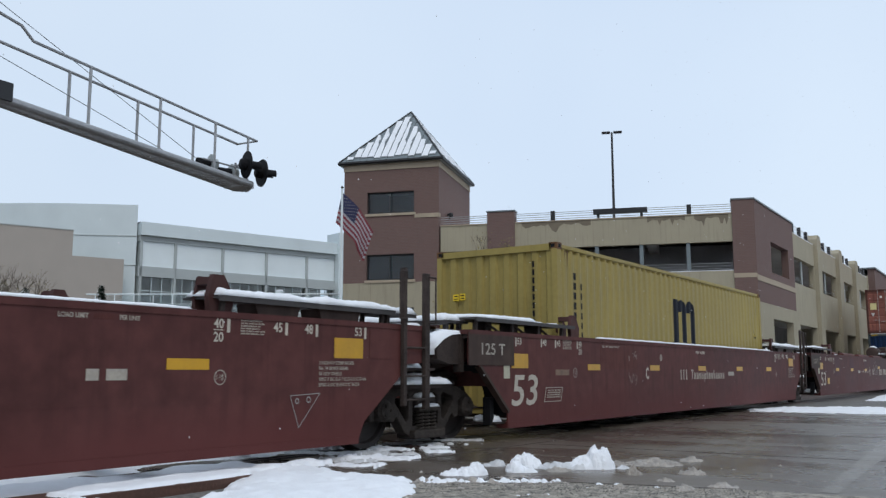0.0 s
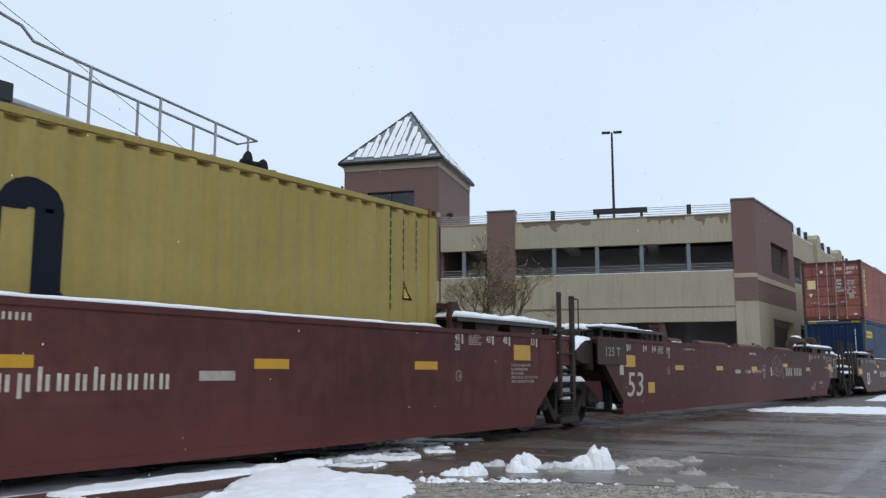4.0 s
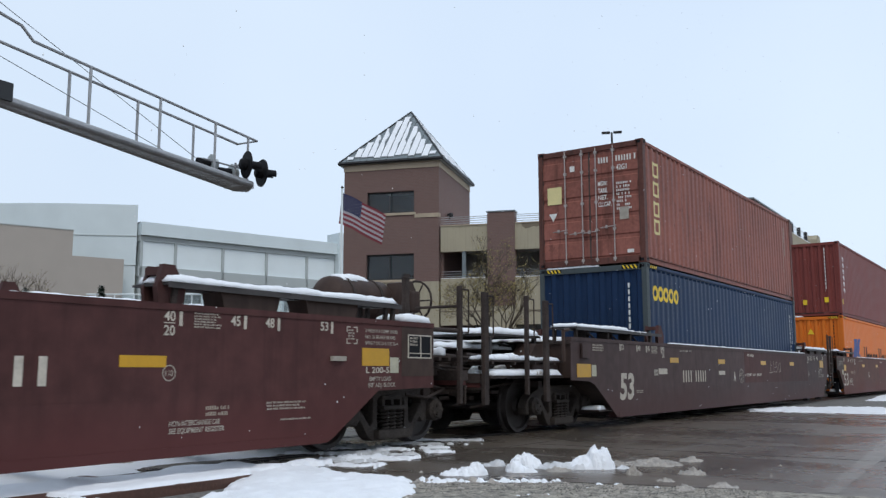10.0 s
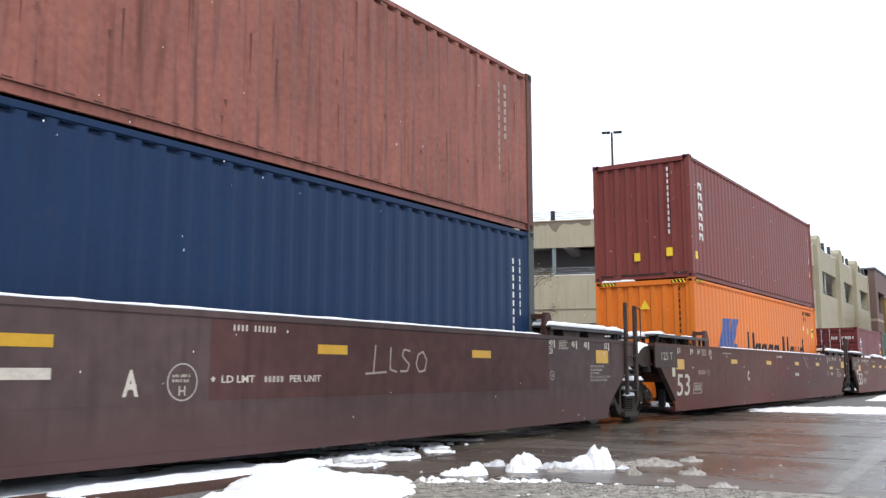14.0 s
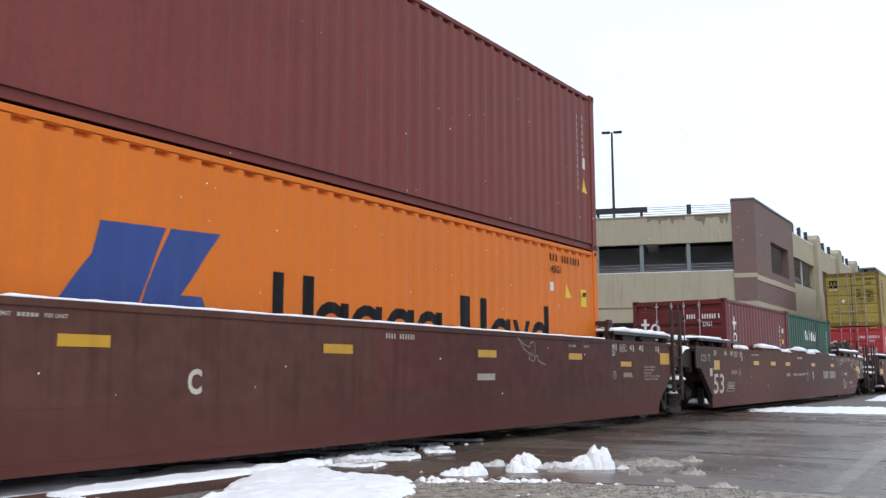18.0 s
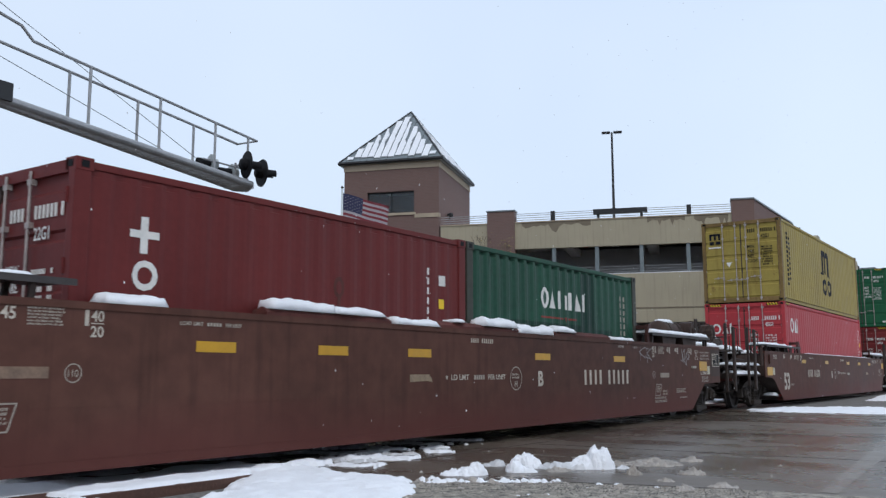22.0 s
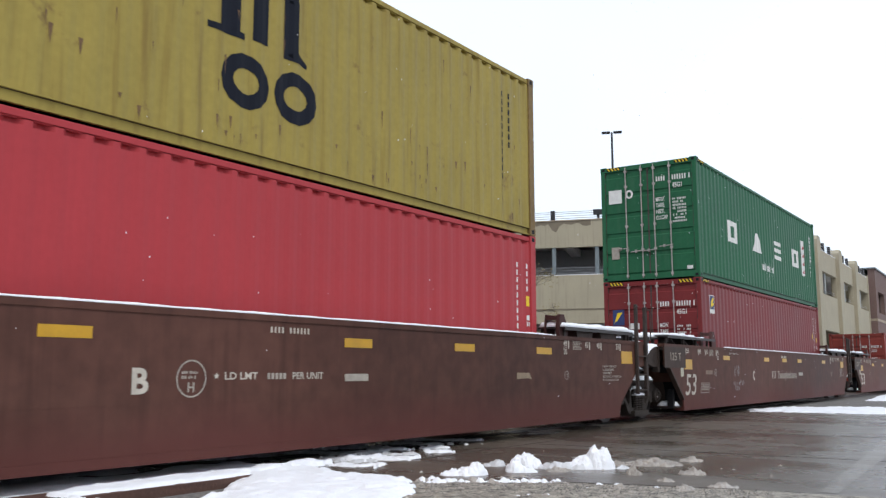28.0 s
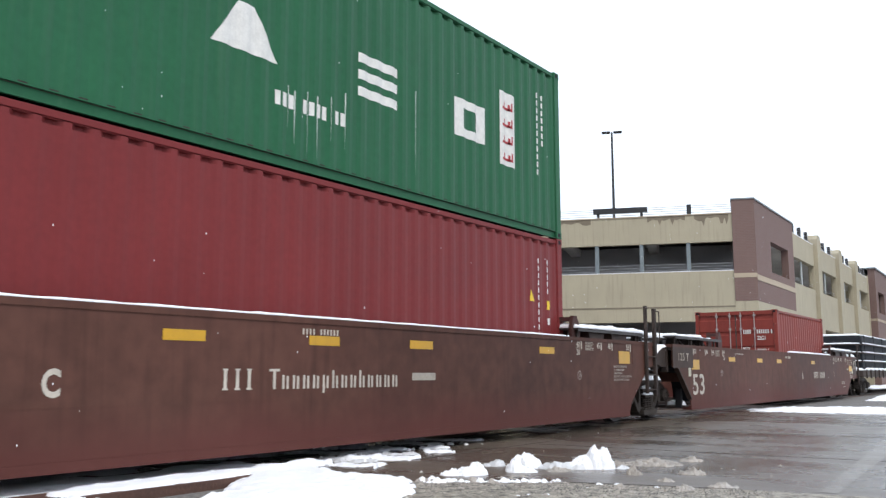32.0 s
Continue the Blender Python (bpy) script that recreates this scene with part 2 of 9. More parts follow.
# ---------- mesh helpers ----------
def box(bm, x0, x1, y0, y1, z0, z1, mtx=None):
    v = [bm.verts.new((x, y, z)) for z in (z0, z1) for y in (y0, y1) for x in (x0, x1)]
    for f in ((0, 2, 3, 1), (4, 5, 7, 6), (0, 1, 5, 4), (2, 6, 7, 3), (0, 4, 6, 2), (1, 3, 7, 5)):
        bm.faces.new([v[i] for i in f])
    if mtx is not None:
        for q in v:
            q.co = mtx @ q.co
    return v


def chamfer_box(bm, x0, x1, y0, y1, z0, z1, c):
    """A box whose upright and lying edges are chamfered by c."""
    v = box(bm, x0, x1, y0, y1, z0, z1)
    ed = {e for q in v for e in q.link_edges}
    bmesh.ops.bevel(bm, geom=list(ed), offset=c, segments=2, affect="EDGES", profile=0.6)


def prism(bm, pts, y0, y1):
    """The outline pts (x, z), extruded from y0 to y1."""
    a = [bm.verts.new((x, y0, z)) for x, z in pts]
    b = [bm.verts.new((x, y1, z)) for x, z in pts]
    bm.faces.new(a)
    bm.faces.new(b[::-1])
    k = len(pts)
    for i in range(k):
        j = (i + 1) % k
        bm.faces.new((a[j], a[i], b[i], b[j]))


def tube(bm, p, q, r, n=8, r2=None):
    p, q = Vector(p), Vector(q)
    r2 = r if r2 is None else r2
    d = (q - p).normalized()
    s = d.orthogonal().normalized()
    t = d.cross(s)
    rings = []
    for c, rad in ((p, r), (q, r2)):
        rings.append([bm.verts.new(c + (s * math.cos(2 * math.pi * i / n) + t * math.sin(2 * math.pi * i / n)) * rad) for i in range(n)])
    for i in range(n):
        j = (i + 1) % n
        bm.faces.new((rings[0][i], rings[0][j], rings[1][j], rings[1][i]))
    bm.faces.new(rings[0][::-1])
    bm.faces.new(rings[1])


def pipe(bm, pts, r, n=6):
    for a, b in zip(pts[:-1], pts[1:]):
        tube(bm, a, b, r, n)


def lathe(bm, prof, axis_at, n=24):
    """prof: (radius, y) rows, turned about an axis along y through axis_at (x, z)."""
    cx, cz = axis_at
    rings = [[bm.verts.new((cx + r * math.cos(2 * math.pi * i / n), y, cz + r * math.sin(2 * math.pi * i / n))) for i in range(n)] for r, y in prof]
    for a, b in zip(rings[:-1], rings[1:]):
        for i in range(n):
            j = (i + 1) % n
            bm.faces.new((a[i], a[j], b[j], b[i]))
    bm.faces.new(rings[0])
    bm.faces.new(rings[-1][::-1])


def snow_pad(bm, x0, x1, y0, y1, z, h, seed=0.0, step=0.055):
    """A lying pad of snow with a rounded, uneven rim."""
    nx, ny = max(4, int((x1 - x0) / step)), max(4, int((y1 - y0) / step))
    nx, ny = min(nx, 90), min(ny, 40)
    top, low = [], []
    for j in range(ny + 1):
        for i in range(nx + 1):
            u, v = i / nx, j / ny
            x, y = x0 + (x1 - x0) * u, y0 + (y1 - y0) * v
            e = min(u * (x1 - x0), (1 - u) * (x1 - x0), v * (y1 - y0), (1 - v) * (y1 - y0))
            w = noise.noise(Vector((x * 3 + seed, y * 3, seed))) * 0.6 + noise.noise(Vector((x * 9 + seed, y * 9, seed))) * 0.35 + noise.noise(Vector((x * 21 + seed, y * 21, seed))) * 0.2
            k = min(1.0, e / (h * 0.9 + 0.02))
            rise = math.sqrt(max(0.0, 1 - (1 - k) ** 2))
            jx = noise.noise(Vector((y * 7 + seed, x * 5, 3.3))) * h * 0.5 if e < 1e-6 else 0
            jy = noise.noise(Vector((x * 6 + seed, y * 5, 7.7))) * h * 0.5 if e < 1e-6 else 0
            top.append(bm.verts.new((x + jx, y + jy, z + h * rise * (0.8 + 0.55 * w) + (0.006 if e > 0 else 0.0))))
    for j in range(ny):
        for i in range(nx):
            a = j * (nx + 1) + i
            bm.faces.new((top[a], top[a + 1], top[a + nx + 2], top[a + nx + 1]))
    ring_ids = list(range(nx)) + [j * (nx + 1) + nx for j in range(ny)] + [ny * (nx + 1) + i for i in range(nx, 0, -1)] + [j * (nx + 1) for j in range(ny, 0, -1)]
    bm.faces.new([top[i] for i in ring_ids][::-1])


def snow_on(parent, x0, x1, y0, y1, z, h, seed=0.0, step=0.055, label=""):
    bm = bmesh.new()
    snow_pad(bm, x0, x1, y0, y1, z, h, seed, step)
    return part("snow", bm, M_SNOW, parent, label, True)


def part(name, bm, material, parent=None, label="", smooth=False):
    bmesh.ops.recalc_face_normals(bm, faces=bm.faces)
    me = bpy.data.meshes.new(name)
    bm.to_mesh(me)
    bm.free()
    return part_of(name, me, material, parent, label, smooth)


def part_of(name, me, material, parent=None, label="", smooth=False):
    if not me.materials:
        me.materials.append(material)
    if smooth:
        me.polygons.foreach_set("use_smooth", [True] * len(me.polygons))
    ob = new(name, me)
    if parent is not None:
        ob.parent = parent
    if label:
        tagged(ob, label)
    return ob


def thing(name, label, category, group="", at=None, kind=""):
    ob = new(name)
    ob.empty_display_size = 0.2
    tagged(ob, label, category, group, kind)
    if at is not None:
        ob.matrix_basis = at
    return ob


LETTERS = {}


def letter_mesh(words, squeeze=1.0, bold=0.019):
    """Flat mesh of words, 1 m high capitals, starting at x = 0, in the xy plane."""
    key = (words, squeeze, bold)
    if key not in LETTERS:
        cu = bpy.data.curves.new("words", "FONT")
        cu.body, cu.resolution_u = words, 3
        cu.offset = bold
        ob = new("words", cu)
        bpy.context.view_layer.update()
        me = bpy.data.meshes.new_from_object(ob.evaluated_get(bpy.context.evaluated_depsgraph_get()))
        bpy.data.objects.remove(ob)
        xs = [v.co.x for v in me.vertices]
        x0 = min(xs)
        for v in me.vertices:
            v.co = ((v.co.x - x0) * squeeze / 0.73, v.co.y / 0.73, 0)
        LETTERS[key] = me
    return LETTERS[key]


SIDE = Matrix(((1, 0, 0, 0), (0, 0, -1, 0), (0, 1, 0, 0), (0, 0, 0, 1)))
END = Matrix(((0, 0, -1, 0), (-1, 0, 0, 0), (0, 1, 0, 0), (0, 0, 0, 1)))


def words(text, x, y, z, high, material, parent, face=SIDE, width=None, name="lettering", lean=0.0, bold=None):
    """Lettering that starts at (x, y, z) on a face that looks to -y (SIDE) or -x (END)."""
    src = letter_mesh(text, 1.0, bold if bold is not None else 0.034 if text in ("A", "B", "C") else 0.019)
    w = max(v.co.x for v in src.vertices)
    sx = width / w if width else high * 0.78
    me = src.copy()
    m = Matrix.Translation((x, y, z)) @ face @ Matrix(((1, lean, 0, 0), (0, 1, 0, 0), (0, 0, 1, 0), (0, 0, 0, 1))) @ Matrix.Diagonal((sx, high, 1, 1))
    me.transform(m)
    return part_of(name, me, material, parent)


def plate(name, x0, x1, z0, z1, y, material, parent, thick=0.004, label=""):
    bm = bmesh.new()
    box(bm, x0, x1, y - thick, y + 0.001, z0, z1)
    return part(name, bm, material, parent, label)


def bars(x0, z, n, w, hgt, gap, y, material, parent, name="number_marking"):
    """A row of plain upright bars in place of characters."""
    bm = bmesh.new()
    for i in range(n):
        a = x0 + i * (w + gap)
        box(bm, a, a + w, y - 0.004, y + 0.001, z, z + hgt)
    return tagged(part(name, bm, material, parent), kind="stuff")


def small_print(x0, x1, z_top, rows, hgt, y, material, parent, seed=1, name="small_print"):
    """Rows of unreadable print, as short plain bars."""
    rng = random.Random(seed)
    bm = bmesh.new()
    for k in range(rows):
        z = z_top - k * hgt * 1.55
        x = x0
        end = x1 - rng.random() * (x1 - x0) * 0.25
        while x < end:
            for _ in range(rng.randint(2, 6)):
                w = hgt * rng.choice((0.3, 0.5, 0.55))
                if x + w < end:
                    box(bm, x, x + w, y - 0.003, y + 0.001, z - hgt, z - hgt * rng.choice((0.0, 0.0, 0.25)))
                x += w + hgt * 0.3
            x += hgt * 0.5
    return tagged(part(name, bm, material, parent), kind="stuff")
# ---------- the train ----------
TRACK_Y = 8.02          # centre of the track
HALF = 1.54             # half the width of a well car
# how far the train has come, second by second
RUN = [0.0, 3.875, 7.761, 11.697, 15.674, 19.675, 23.688, 27.715, 31.763, 35.84, 39.961, 44.142, 48.354, 52.596, 56.851, 61.147, 65.481,
       69.837, 74.202, 78.612, 83.06, 87.56, 92.06, 96.564, 101.117, 105.731, 110.381, 115.079, 119.832, 124.642, 129.463, 134.268, 139.064]
ROLLING = []            # (thing, x at the start, y, z)
WHEELS = []             # (wheelset, x, z) in the space of its truck

P = 0.278               # pitch of the side corrugation
DEEP = [0.027, 0.05]    # depth of the side corrugation of the container at hand, and of its shade steps


def groove(x):
    """Depth of the side corrugation at x."""
    u = (x % P) / P
    if u < 0.26:
        return 0.0
    if u < 0.5:
        return DEEP[0] * (u - 0.26) / 0.24
    if u < 0.76:
        return DEEP[0]
    return DEEP[0] * (1 - u) / 0.24


def groove_stops(a, b):
    k, out = math.floor(a / P) - 1, []
    while k * P < b + P:
        out += [k * P, (k + 0.26) * P, (k + 0.5) * P, (k + 0.76) * P]
        k += 1
    return [s for s in out if a + 1e-4 < s < b - 1e-4]


def corrugated(bm, length, z0, z1, y, inward, x0=0.0):
    """A sheet along x with trapezoid corrugation; inward is +1 or -1 along y."""
    xs = [x0] + groove_stops(x0, x0 + length) + [x0 + length]
    # each groove is stepped in deeper under the top rail to gather shade there
    rows = []
    for z, more in ((z0, 0.0), (z1 - 0.052, 0.0), (z1 - 0.046, DEEP[1]), (z1, DEEP[1])):
        rows.append([bm.verts.new((x, y + inward * groove(x) * (1 + more / DEEP[0]), z)) for x in xs])
    for low, top in zip(rows, rows[1:]):
        for i in range(len(xs) - 1):
            bm.faces.new((low[i], low[i + 1], top[i + 1], top[i]))


def drape(ob_mesh, lift=0.004, y=-1.205):
    """Lay a flat side mark into the grooves of the sheet behind it."""
    bm = bmesh.new()
    bm.from_mesh(ob_mesh)
    xs = [v.co.x for v in bm.verts]
    for s in groove_stops(min(xs), max(xs)):
        bmesh.ops.bisect_plane(bm, geom=bm.verts[:] + bm.edges[:] + bm.faces[:], plane_co=(s, 0, 0), plane_no=(1, 0, 0), dist=1e-5)
    for v in bm.verts:
        v.co.y = y + groove(v.co.x) - lift
    bm.to_mesh(ob_mesh)
    bm.free()


def side_shape(polys, material, parent, name="logo_shape"):
    """Flat outlines (x, z) laid on the near side."""
    bm = bmesh.new()
    for pts in polys:
        bm.faces.new([bm.verts.new((x, 0, z)) for x, z in pts])
    me = bpy.data.meshes.new(name)
    bm.to_mesh(me)
    bm.free()
    drape(me)
    return part_of(name, me, material, parent)


def rect(x0, x1, z0, z1):
    return [(x0, z0), (x1, z0), (x1, z1), (x0, z1)]


def ring(cx, cz, rx, rz, t, a0=0.0, a1=360.0, n=14):
    """Quads of an arc of thickness t, as outlines."""
    out = []
    for i in range(n):
        p, q = radians(a0 + (a1 - a0) * i / n), radians(a0 + (a1 - a0) * (i + 1) / n)
        out.append([(cx + rx * math.cos(p), cz + rz * math.sin(p)), (cx + rx * math.cos(q), cz + rz * math.sin(q)),
                    (cx + (rx - t) * math.cos(q), cz + (rz - t) * math.sin(q)), (cx + (rx - t) * math.cos(p), cz + (rz - t) * math.sin(p))])
    return out


CASTING = {}


def casting_mesh(paint):
    """Corner casting in the box's own paint; black blocks draw its shaded holes."""
    if paint.name not in CASTING:
        bm = bmesh.new()
        chamfer_box(bm, 0, 0.178, 0, 0.162, 0, 0.118, 0.008)
        me = bpy.data.meshes.new("corner_casting")
        bm.to_mesh(me)
        bm.free()
        me.materials.append(paint)
        bm = bmesh.new()
        box(bm, 0.05, 0.128, -0.003, 0.03, 0.028, 0.09)
        box(bm, -0.003, 0.03, 0.045, 0.117, 0.03, 0.09)
        me2 = bpy.data.meshes.new("casting_hole_shade")
        bm.to_mesh(me2)
        bm.free()
        me2.materials.append(M_BLACK)
        CASTING[paint.name] = (me, me2)
    return CASTING[paint.name]


def container(x, z, length, high, paint, label, doors, group="", paint_post=None, hazard=False, roof_snow=0.0, deep=0.018, cast=None, shade_step=0.05):
    """A freight container whose forward end is at x; doors: the forward end carries the doors, or a corrugated wall."""
    DEEP[:] = [deep, shade_step]
    c = thing("shipping_container", label, "container", group, pose(x, TRACK_Y, z))
    ROLLING.append((c, x, TRACK_Y, z))
    W = 1.219
    post = paint_post or paint
    for sgn in (-1, 1):
        bm = bmesh.new()
        corrugated(bm, length - 0.3, 0.125, high - 0.1, sgn * (W - 0.014), -sgn, 0.15)
        part("side_panel", bm, paint, c)
        bm = bmesh.new()
        chamfer_box(bm, 0.16, length - 0.16, sgn * (W - 0.036) - 0.026, sgn * (W - 0.036) + 0.026, high - 0.09, high - 0.022, 0.008)
        part("top_rail", bm, paint, c)
        bm = bmesh.new()
        yo, yw = sgn * (W - 0.004), sgn * (W - 0.036)
        yi = yw - sgn * 0.01
        prof = ((yi, 0.004), (yo, 0.004), (yo, 0.016), (yw, 0.016), (yw, 0.117), (yo, 0.117), (yo, 0.128), (yi, 0.128))
        va = [bm.verts.new((0.16, y, z0)) for y, z0 in prof]
        vb = [bm.verts.new((length - 0.16, y, z0)) for y, z0 in prof]
        bm.faces.new(va)
        bm.faces.new(vb[::-1])
        for i in range(8):
            bm.faces.new((va[i], va[(i + 1) % 8], vb[(i + 1) % 8], vb[i]))
        part("bottom_rail", bm, paint, c)
        for xa in (0, length - 0.16):
            bm = bmesh.new()
            y0, y1 = (-W - 0.006, -W + 0.1) if sgn < 0 else (W - 0.1, W + 0.006)
            chamfer_box(bm, xa, xa + 0.16, y0, y1, 0.1, high - 0.1, 0.012)
            part("corner_post", bm, post, c)
            for zc in (0.0, high - 0.118):
                cm, hole = casting_mesh(cast or post)
                m = pose(xa if xa == 0 else length - 0.178, -W - 0.012 if sgn < 0 else W + 0.012 - 0.162, zc)
                o = part_of("corner_casting", cm, post, c)
                o.matrix_basis = m
                h = part_of("casting_hole_shade", hole, M_BLACK, o)
    bm = bmesh.new()
    box(bm, 0.05, length - 0.05, -W + 0.03, W - 0.03, high - 0.1, high - 0.08)
    part("roof", bm, paint, c)
    bm = bmesh.new()
    box(bm, 0.05, length - 0.05, -W + 0.03, W - 0.03, 0.11, 0.15)
    for i in range(int(length / 0.5)):
        box(bm, 0.3 + i * 0.5, 0.36 + i * 0.5, -W + 0.05, W - 0.05, 0.03, 0.11)
    part("floor_frame", bm, M_DARK, c)
    bm = bmesh.new()
    box(bm, 0.0, 0.16, -W + 0.1, W - 0.1, high - 0.13, high - 0.02)
    part("end_header", bm, post, c)
    bm = bmesh.new()
    box(bm, 0.0 if doors else 0.07, 0.16, -W + 0.1, W - 0.1, 0.02, 0.15)
    if not doors:
        for yy in (-0.75, 0.55):
            box(bm, 0.02, 0.16, yy, yy + 0.2, 0.02, 0.13)
    part("end_sill", bm, post, c)
    bm = bmesh.new()
    box(bm, length - 0.06, length - 0.02, -W + 0.1, W - 0.1, 0.1, high - 0.1)
    part("end_panel", bm, paint, c)
    if doors:
        for k, (y0, y1) in enumerate(((-W + 0.1, -0.006), (0.006, W - 0.1))):
            bm = bmesh.new()
            prof = [(0.09, high - 0.13), (0.09, 0.15), (0.045, 0.15)]
            for j in range(5):
                za = 0.2 + j * (high - 0.38) / 5
                zb = za + (high - 0.38) / 5 * 0.74
                prof += [(0.045, za - 0.025), (0.022, za), (0.022, zb), (0.045, zb + 0.025)]
            prism(bm, prof + [(0.045, high - 0.13)], y0, y1)
            d = part("door", bm, paint, c)
            bm = bmesh.new()
            for yy in (y0, y1):
                box(bm, 0.012, 0.05, yy - 0.01, yy + 0.01, 0.15, high - 0.13)
            part("door_gasket", bm, M_CASTING, d)
            for f in (0.5, 0.86) if k == 0 else (0.14, 0.5):
                yr = y0 + (y1 - y0) * f
                bm = bmesh.new()
                tube(bm, (-0.015, yr, 0.06), (-0.015, yr, high - 0.06), 0.014)
                for zz in (0.12, 0.75, 1.35, high - 0.55, high - 0.16):
                    box(bm, -0.028, 0.03, yr - 0.032, yr + 0.032, zz - 0.026, zz + 0.026)
                part("locking_rod", bm, M_ROD, d)
                bm = bmesh.new()
                zz = 0.8 if f == 0.5 else 0.72
                pipe(bm, [(-0.036, yr - 0.05, zz + 0.01), (-0.04, yr, zz), (-0.042, yr + 0.3, zz - 0.02)], 0.011)
                box(bm, -0.045, 0.0, yr + 0.15, yr + 0.19, zz - 0.04, zz + 0.03)
                part("door_handle", bm, M_ROD, d)
            for j in range(4):
                zz = 0.35 + j * (high - 0.75) / 3
                yy = -W + 0.1 if k == 0 else W - 0.1
                bm = bmesh.new()
                tube(bm, (0.0, yy, zz), (0.0, yy, zz + 0.14), 0.018, 6)
                part("door_hinge", bm, post, d)
    else:
        bm = bmesh.new()
        corr_w = 2 * W - 0.2
        n = 8
        step = corr_w / n
        ys = []
        for i in range(n):
            b = -corr_w / 2 + i * step
            ys += [(b, 0.03), (b + step * 0.38, 0.03), (b + step * 0.5, 0.075), (b + step * 0.88, 0.075)]
        ys.append((corr_w / 2, 0.03))
        lo = [bm.verts.new((xx, yy, 0.14)) for yy, xx in ys]
        hi = [bm.verts.new((xx, yy, high - 0.12)) for yy, xx in ys]
        for i in range(len(ys) - 1):
            bm.faces.new((lo[i], hi[i], hi[i + 1], lo[i + 1]))
        part("end_panel", bm, paint, c)
    if hazard:
        for y0 in (-W + 0.17, W - 0.52):
            bm = bmesh.new()
            box(bm, -0.003, 0.001, y0, y0 + 0.36, high - 0.105, high - 0.03)
            back = part("hazard_strip", bm, M_BLACK, c)
            bm = bmesh.new()
            for i in range(4):
                a = y0 + 0.01 + i * 0.085
                bm.faces.new([bm.verts.new((-0.006, a + dy, high - 0.105 + dz)) for dy, dz in ((0, 0), (0.038, 0), (0.085, 0.075), (0.047, 0.075))])
            tagged(part("yellow_stripes", bm, M_LOGO_YEL, back), kind="stuff")
        bm = bmesh.new()
        box(bm, 0.2, 0.62, -W + 0.004, -W + 0.009, high - 0.094, high - 0.03)
        back = part("hazard_strip", bm, M_BLACK, c)
        bm = bmesh.new()
        for i in range(4):
            a = 0.22 + i * 0.1
            bm.faces.new([bm.verts.new((a + dx, -W + 0.0015, high - 0.092 + dz)) for dx, dz in ((0, 0), (0.045, 0), (0.09, 0.06), (0.045, 0.06))])
        tagged(part("yellow_stripes", bm, M_LOGO_YEL, back), kind="stuff")
    if roof_snow > 0:
        bm = bmesh.new()
        snow_pad(bm, 0.02, length - 0.05, -W + 0.02, W - 0.05, high - 0.079, roof_snow + 0.02, x, 0.2)
        part("snow_cover", bm, M_SNOW, c, "thin white snow on the roof", True)
    return c


def door_print(c, high, material, code, seed):
    """Type code, and plain bars for the number and the weights, on the right-hand door."""
    bm = bmesh.new()
    for y0, n, w in ((-0.22, 4, 0.032), (-0.62, 6, 0.03), (-1.03, 1, 0.03)):
        for i in range(n):
            a = y0 - i * 0.062
            box(bm, 0.008, 0.018, a - w, a, high - 0.41, high - 0.29)
    tagged(part("number_marking", bm, material, c), kind="stuff")
    words(code, 0.012, -0.62, high - 0.6, 0.12, material, c, END, 0.24)
    for i, t in enumerate(("MGW.", "TARE.", "NET.", "CU.CAP.")):
        words(t, 0.012, -0.2, high - 0.9 - i * 0.15, 0.1, material, c, END, 0.22 if i < 3 else 0.3)
    rng = random.Random(seed)
    bm = bmesh.new()
    for r in range(8):
        z = high - 0.86 - r * 0.078
        for i in range(9):
            if rng.random() < 0.8:
                a = -0.62 - i * 0.038
                box(bm, 0.008, 0.018, a - 0.02, a, z - 0.045, z)
    tagged(part("small_print", bm, material, c), kind="stuff")


def side_number(c, x, high, material, seed, cols=2):
    """Upright column of plain bars in place of the number at the end of the side."""
    rng = random.Random(seed)
    bm = bmesh.new()
    for k in range(cols):
        for i in range(11 - 4 * k):
            z = high - 0.42 - i * 0.13
            xx = x + k * 0.19
            bm.faces.new([bm.verts.new(p) for p in ((xx, 0, z), (xx + 0.045, 0, z), (xx + 0.045, 0, z + 0.09), (xx, 0, z + 0.09))])
    me = bpy.data.meshes.new("number_marking")
    bm.to_mesh(me)
    bm.free()
    drape(me)
    tagged(part_of("number_marking", me, material, c), kind="stuff")


# ---------- trucks ----------
def spring_mesh():
    bm = bmesh.new()
    turns, seg, r, t = 6, 10, 0.05, 0.017
    pts = [Vector((r * math.cos(2 * math.pi * i / seg), r * math.sin(2 * math.pi * i / seg), 0.26 * i / (turns * seg))) for i in range(turns * seg + 1)]
    rings = []
    for p in pts:
        o = Vector((p.x, p.y, 0)).normalized()
        rings.append([bm.verts.new(p + o * (t * math.cos(a)) + Vector((0, 0, t * math.sin(a)))) for a in (0, 1.571, 3.142, 4.712)])
    for a, b in zip(rings[:-1], rings[1:]):
        for i in range(4):
            j = (i + 1) % 4
            bm.faces.new((a[i], a[j], b[j], b[i]))
    bmesh.ops.recalc_face_normals(bm, faces=bm.faces)
    me = bpy.data.meshes.new("spring")
    bm.to_mesh(me)
    bm.free()
    me.materials.append(M_TRUCK)
    me.polygons.foreach_set("use_smooth", [True] * len(me.polygons))
    return me


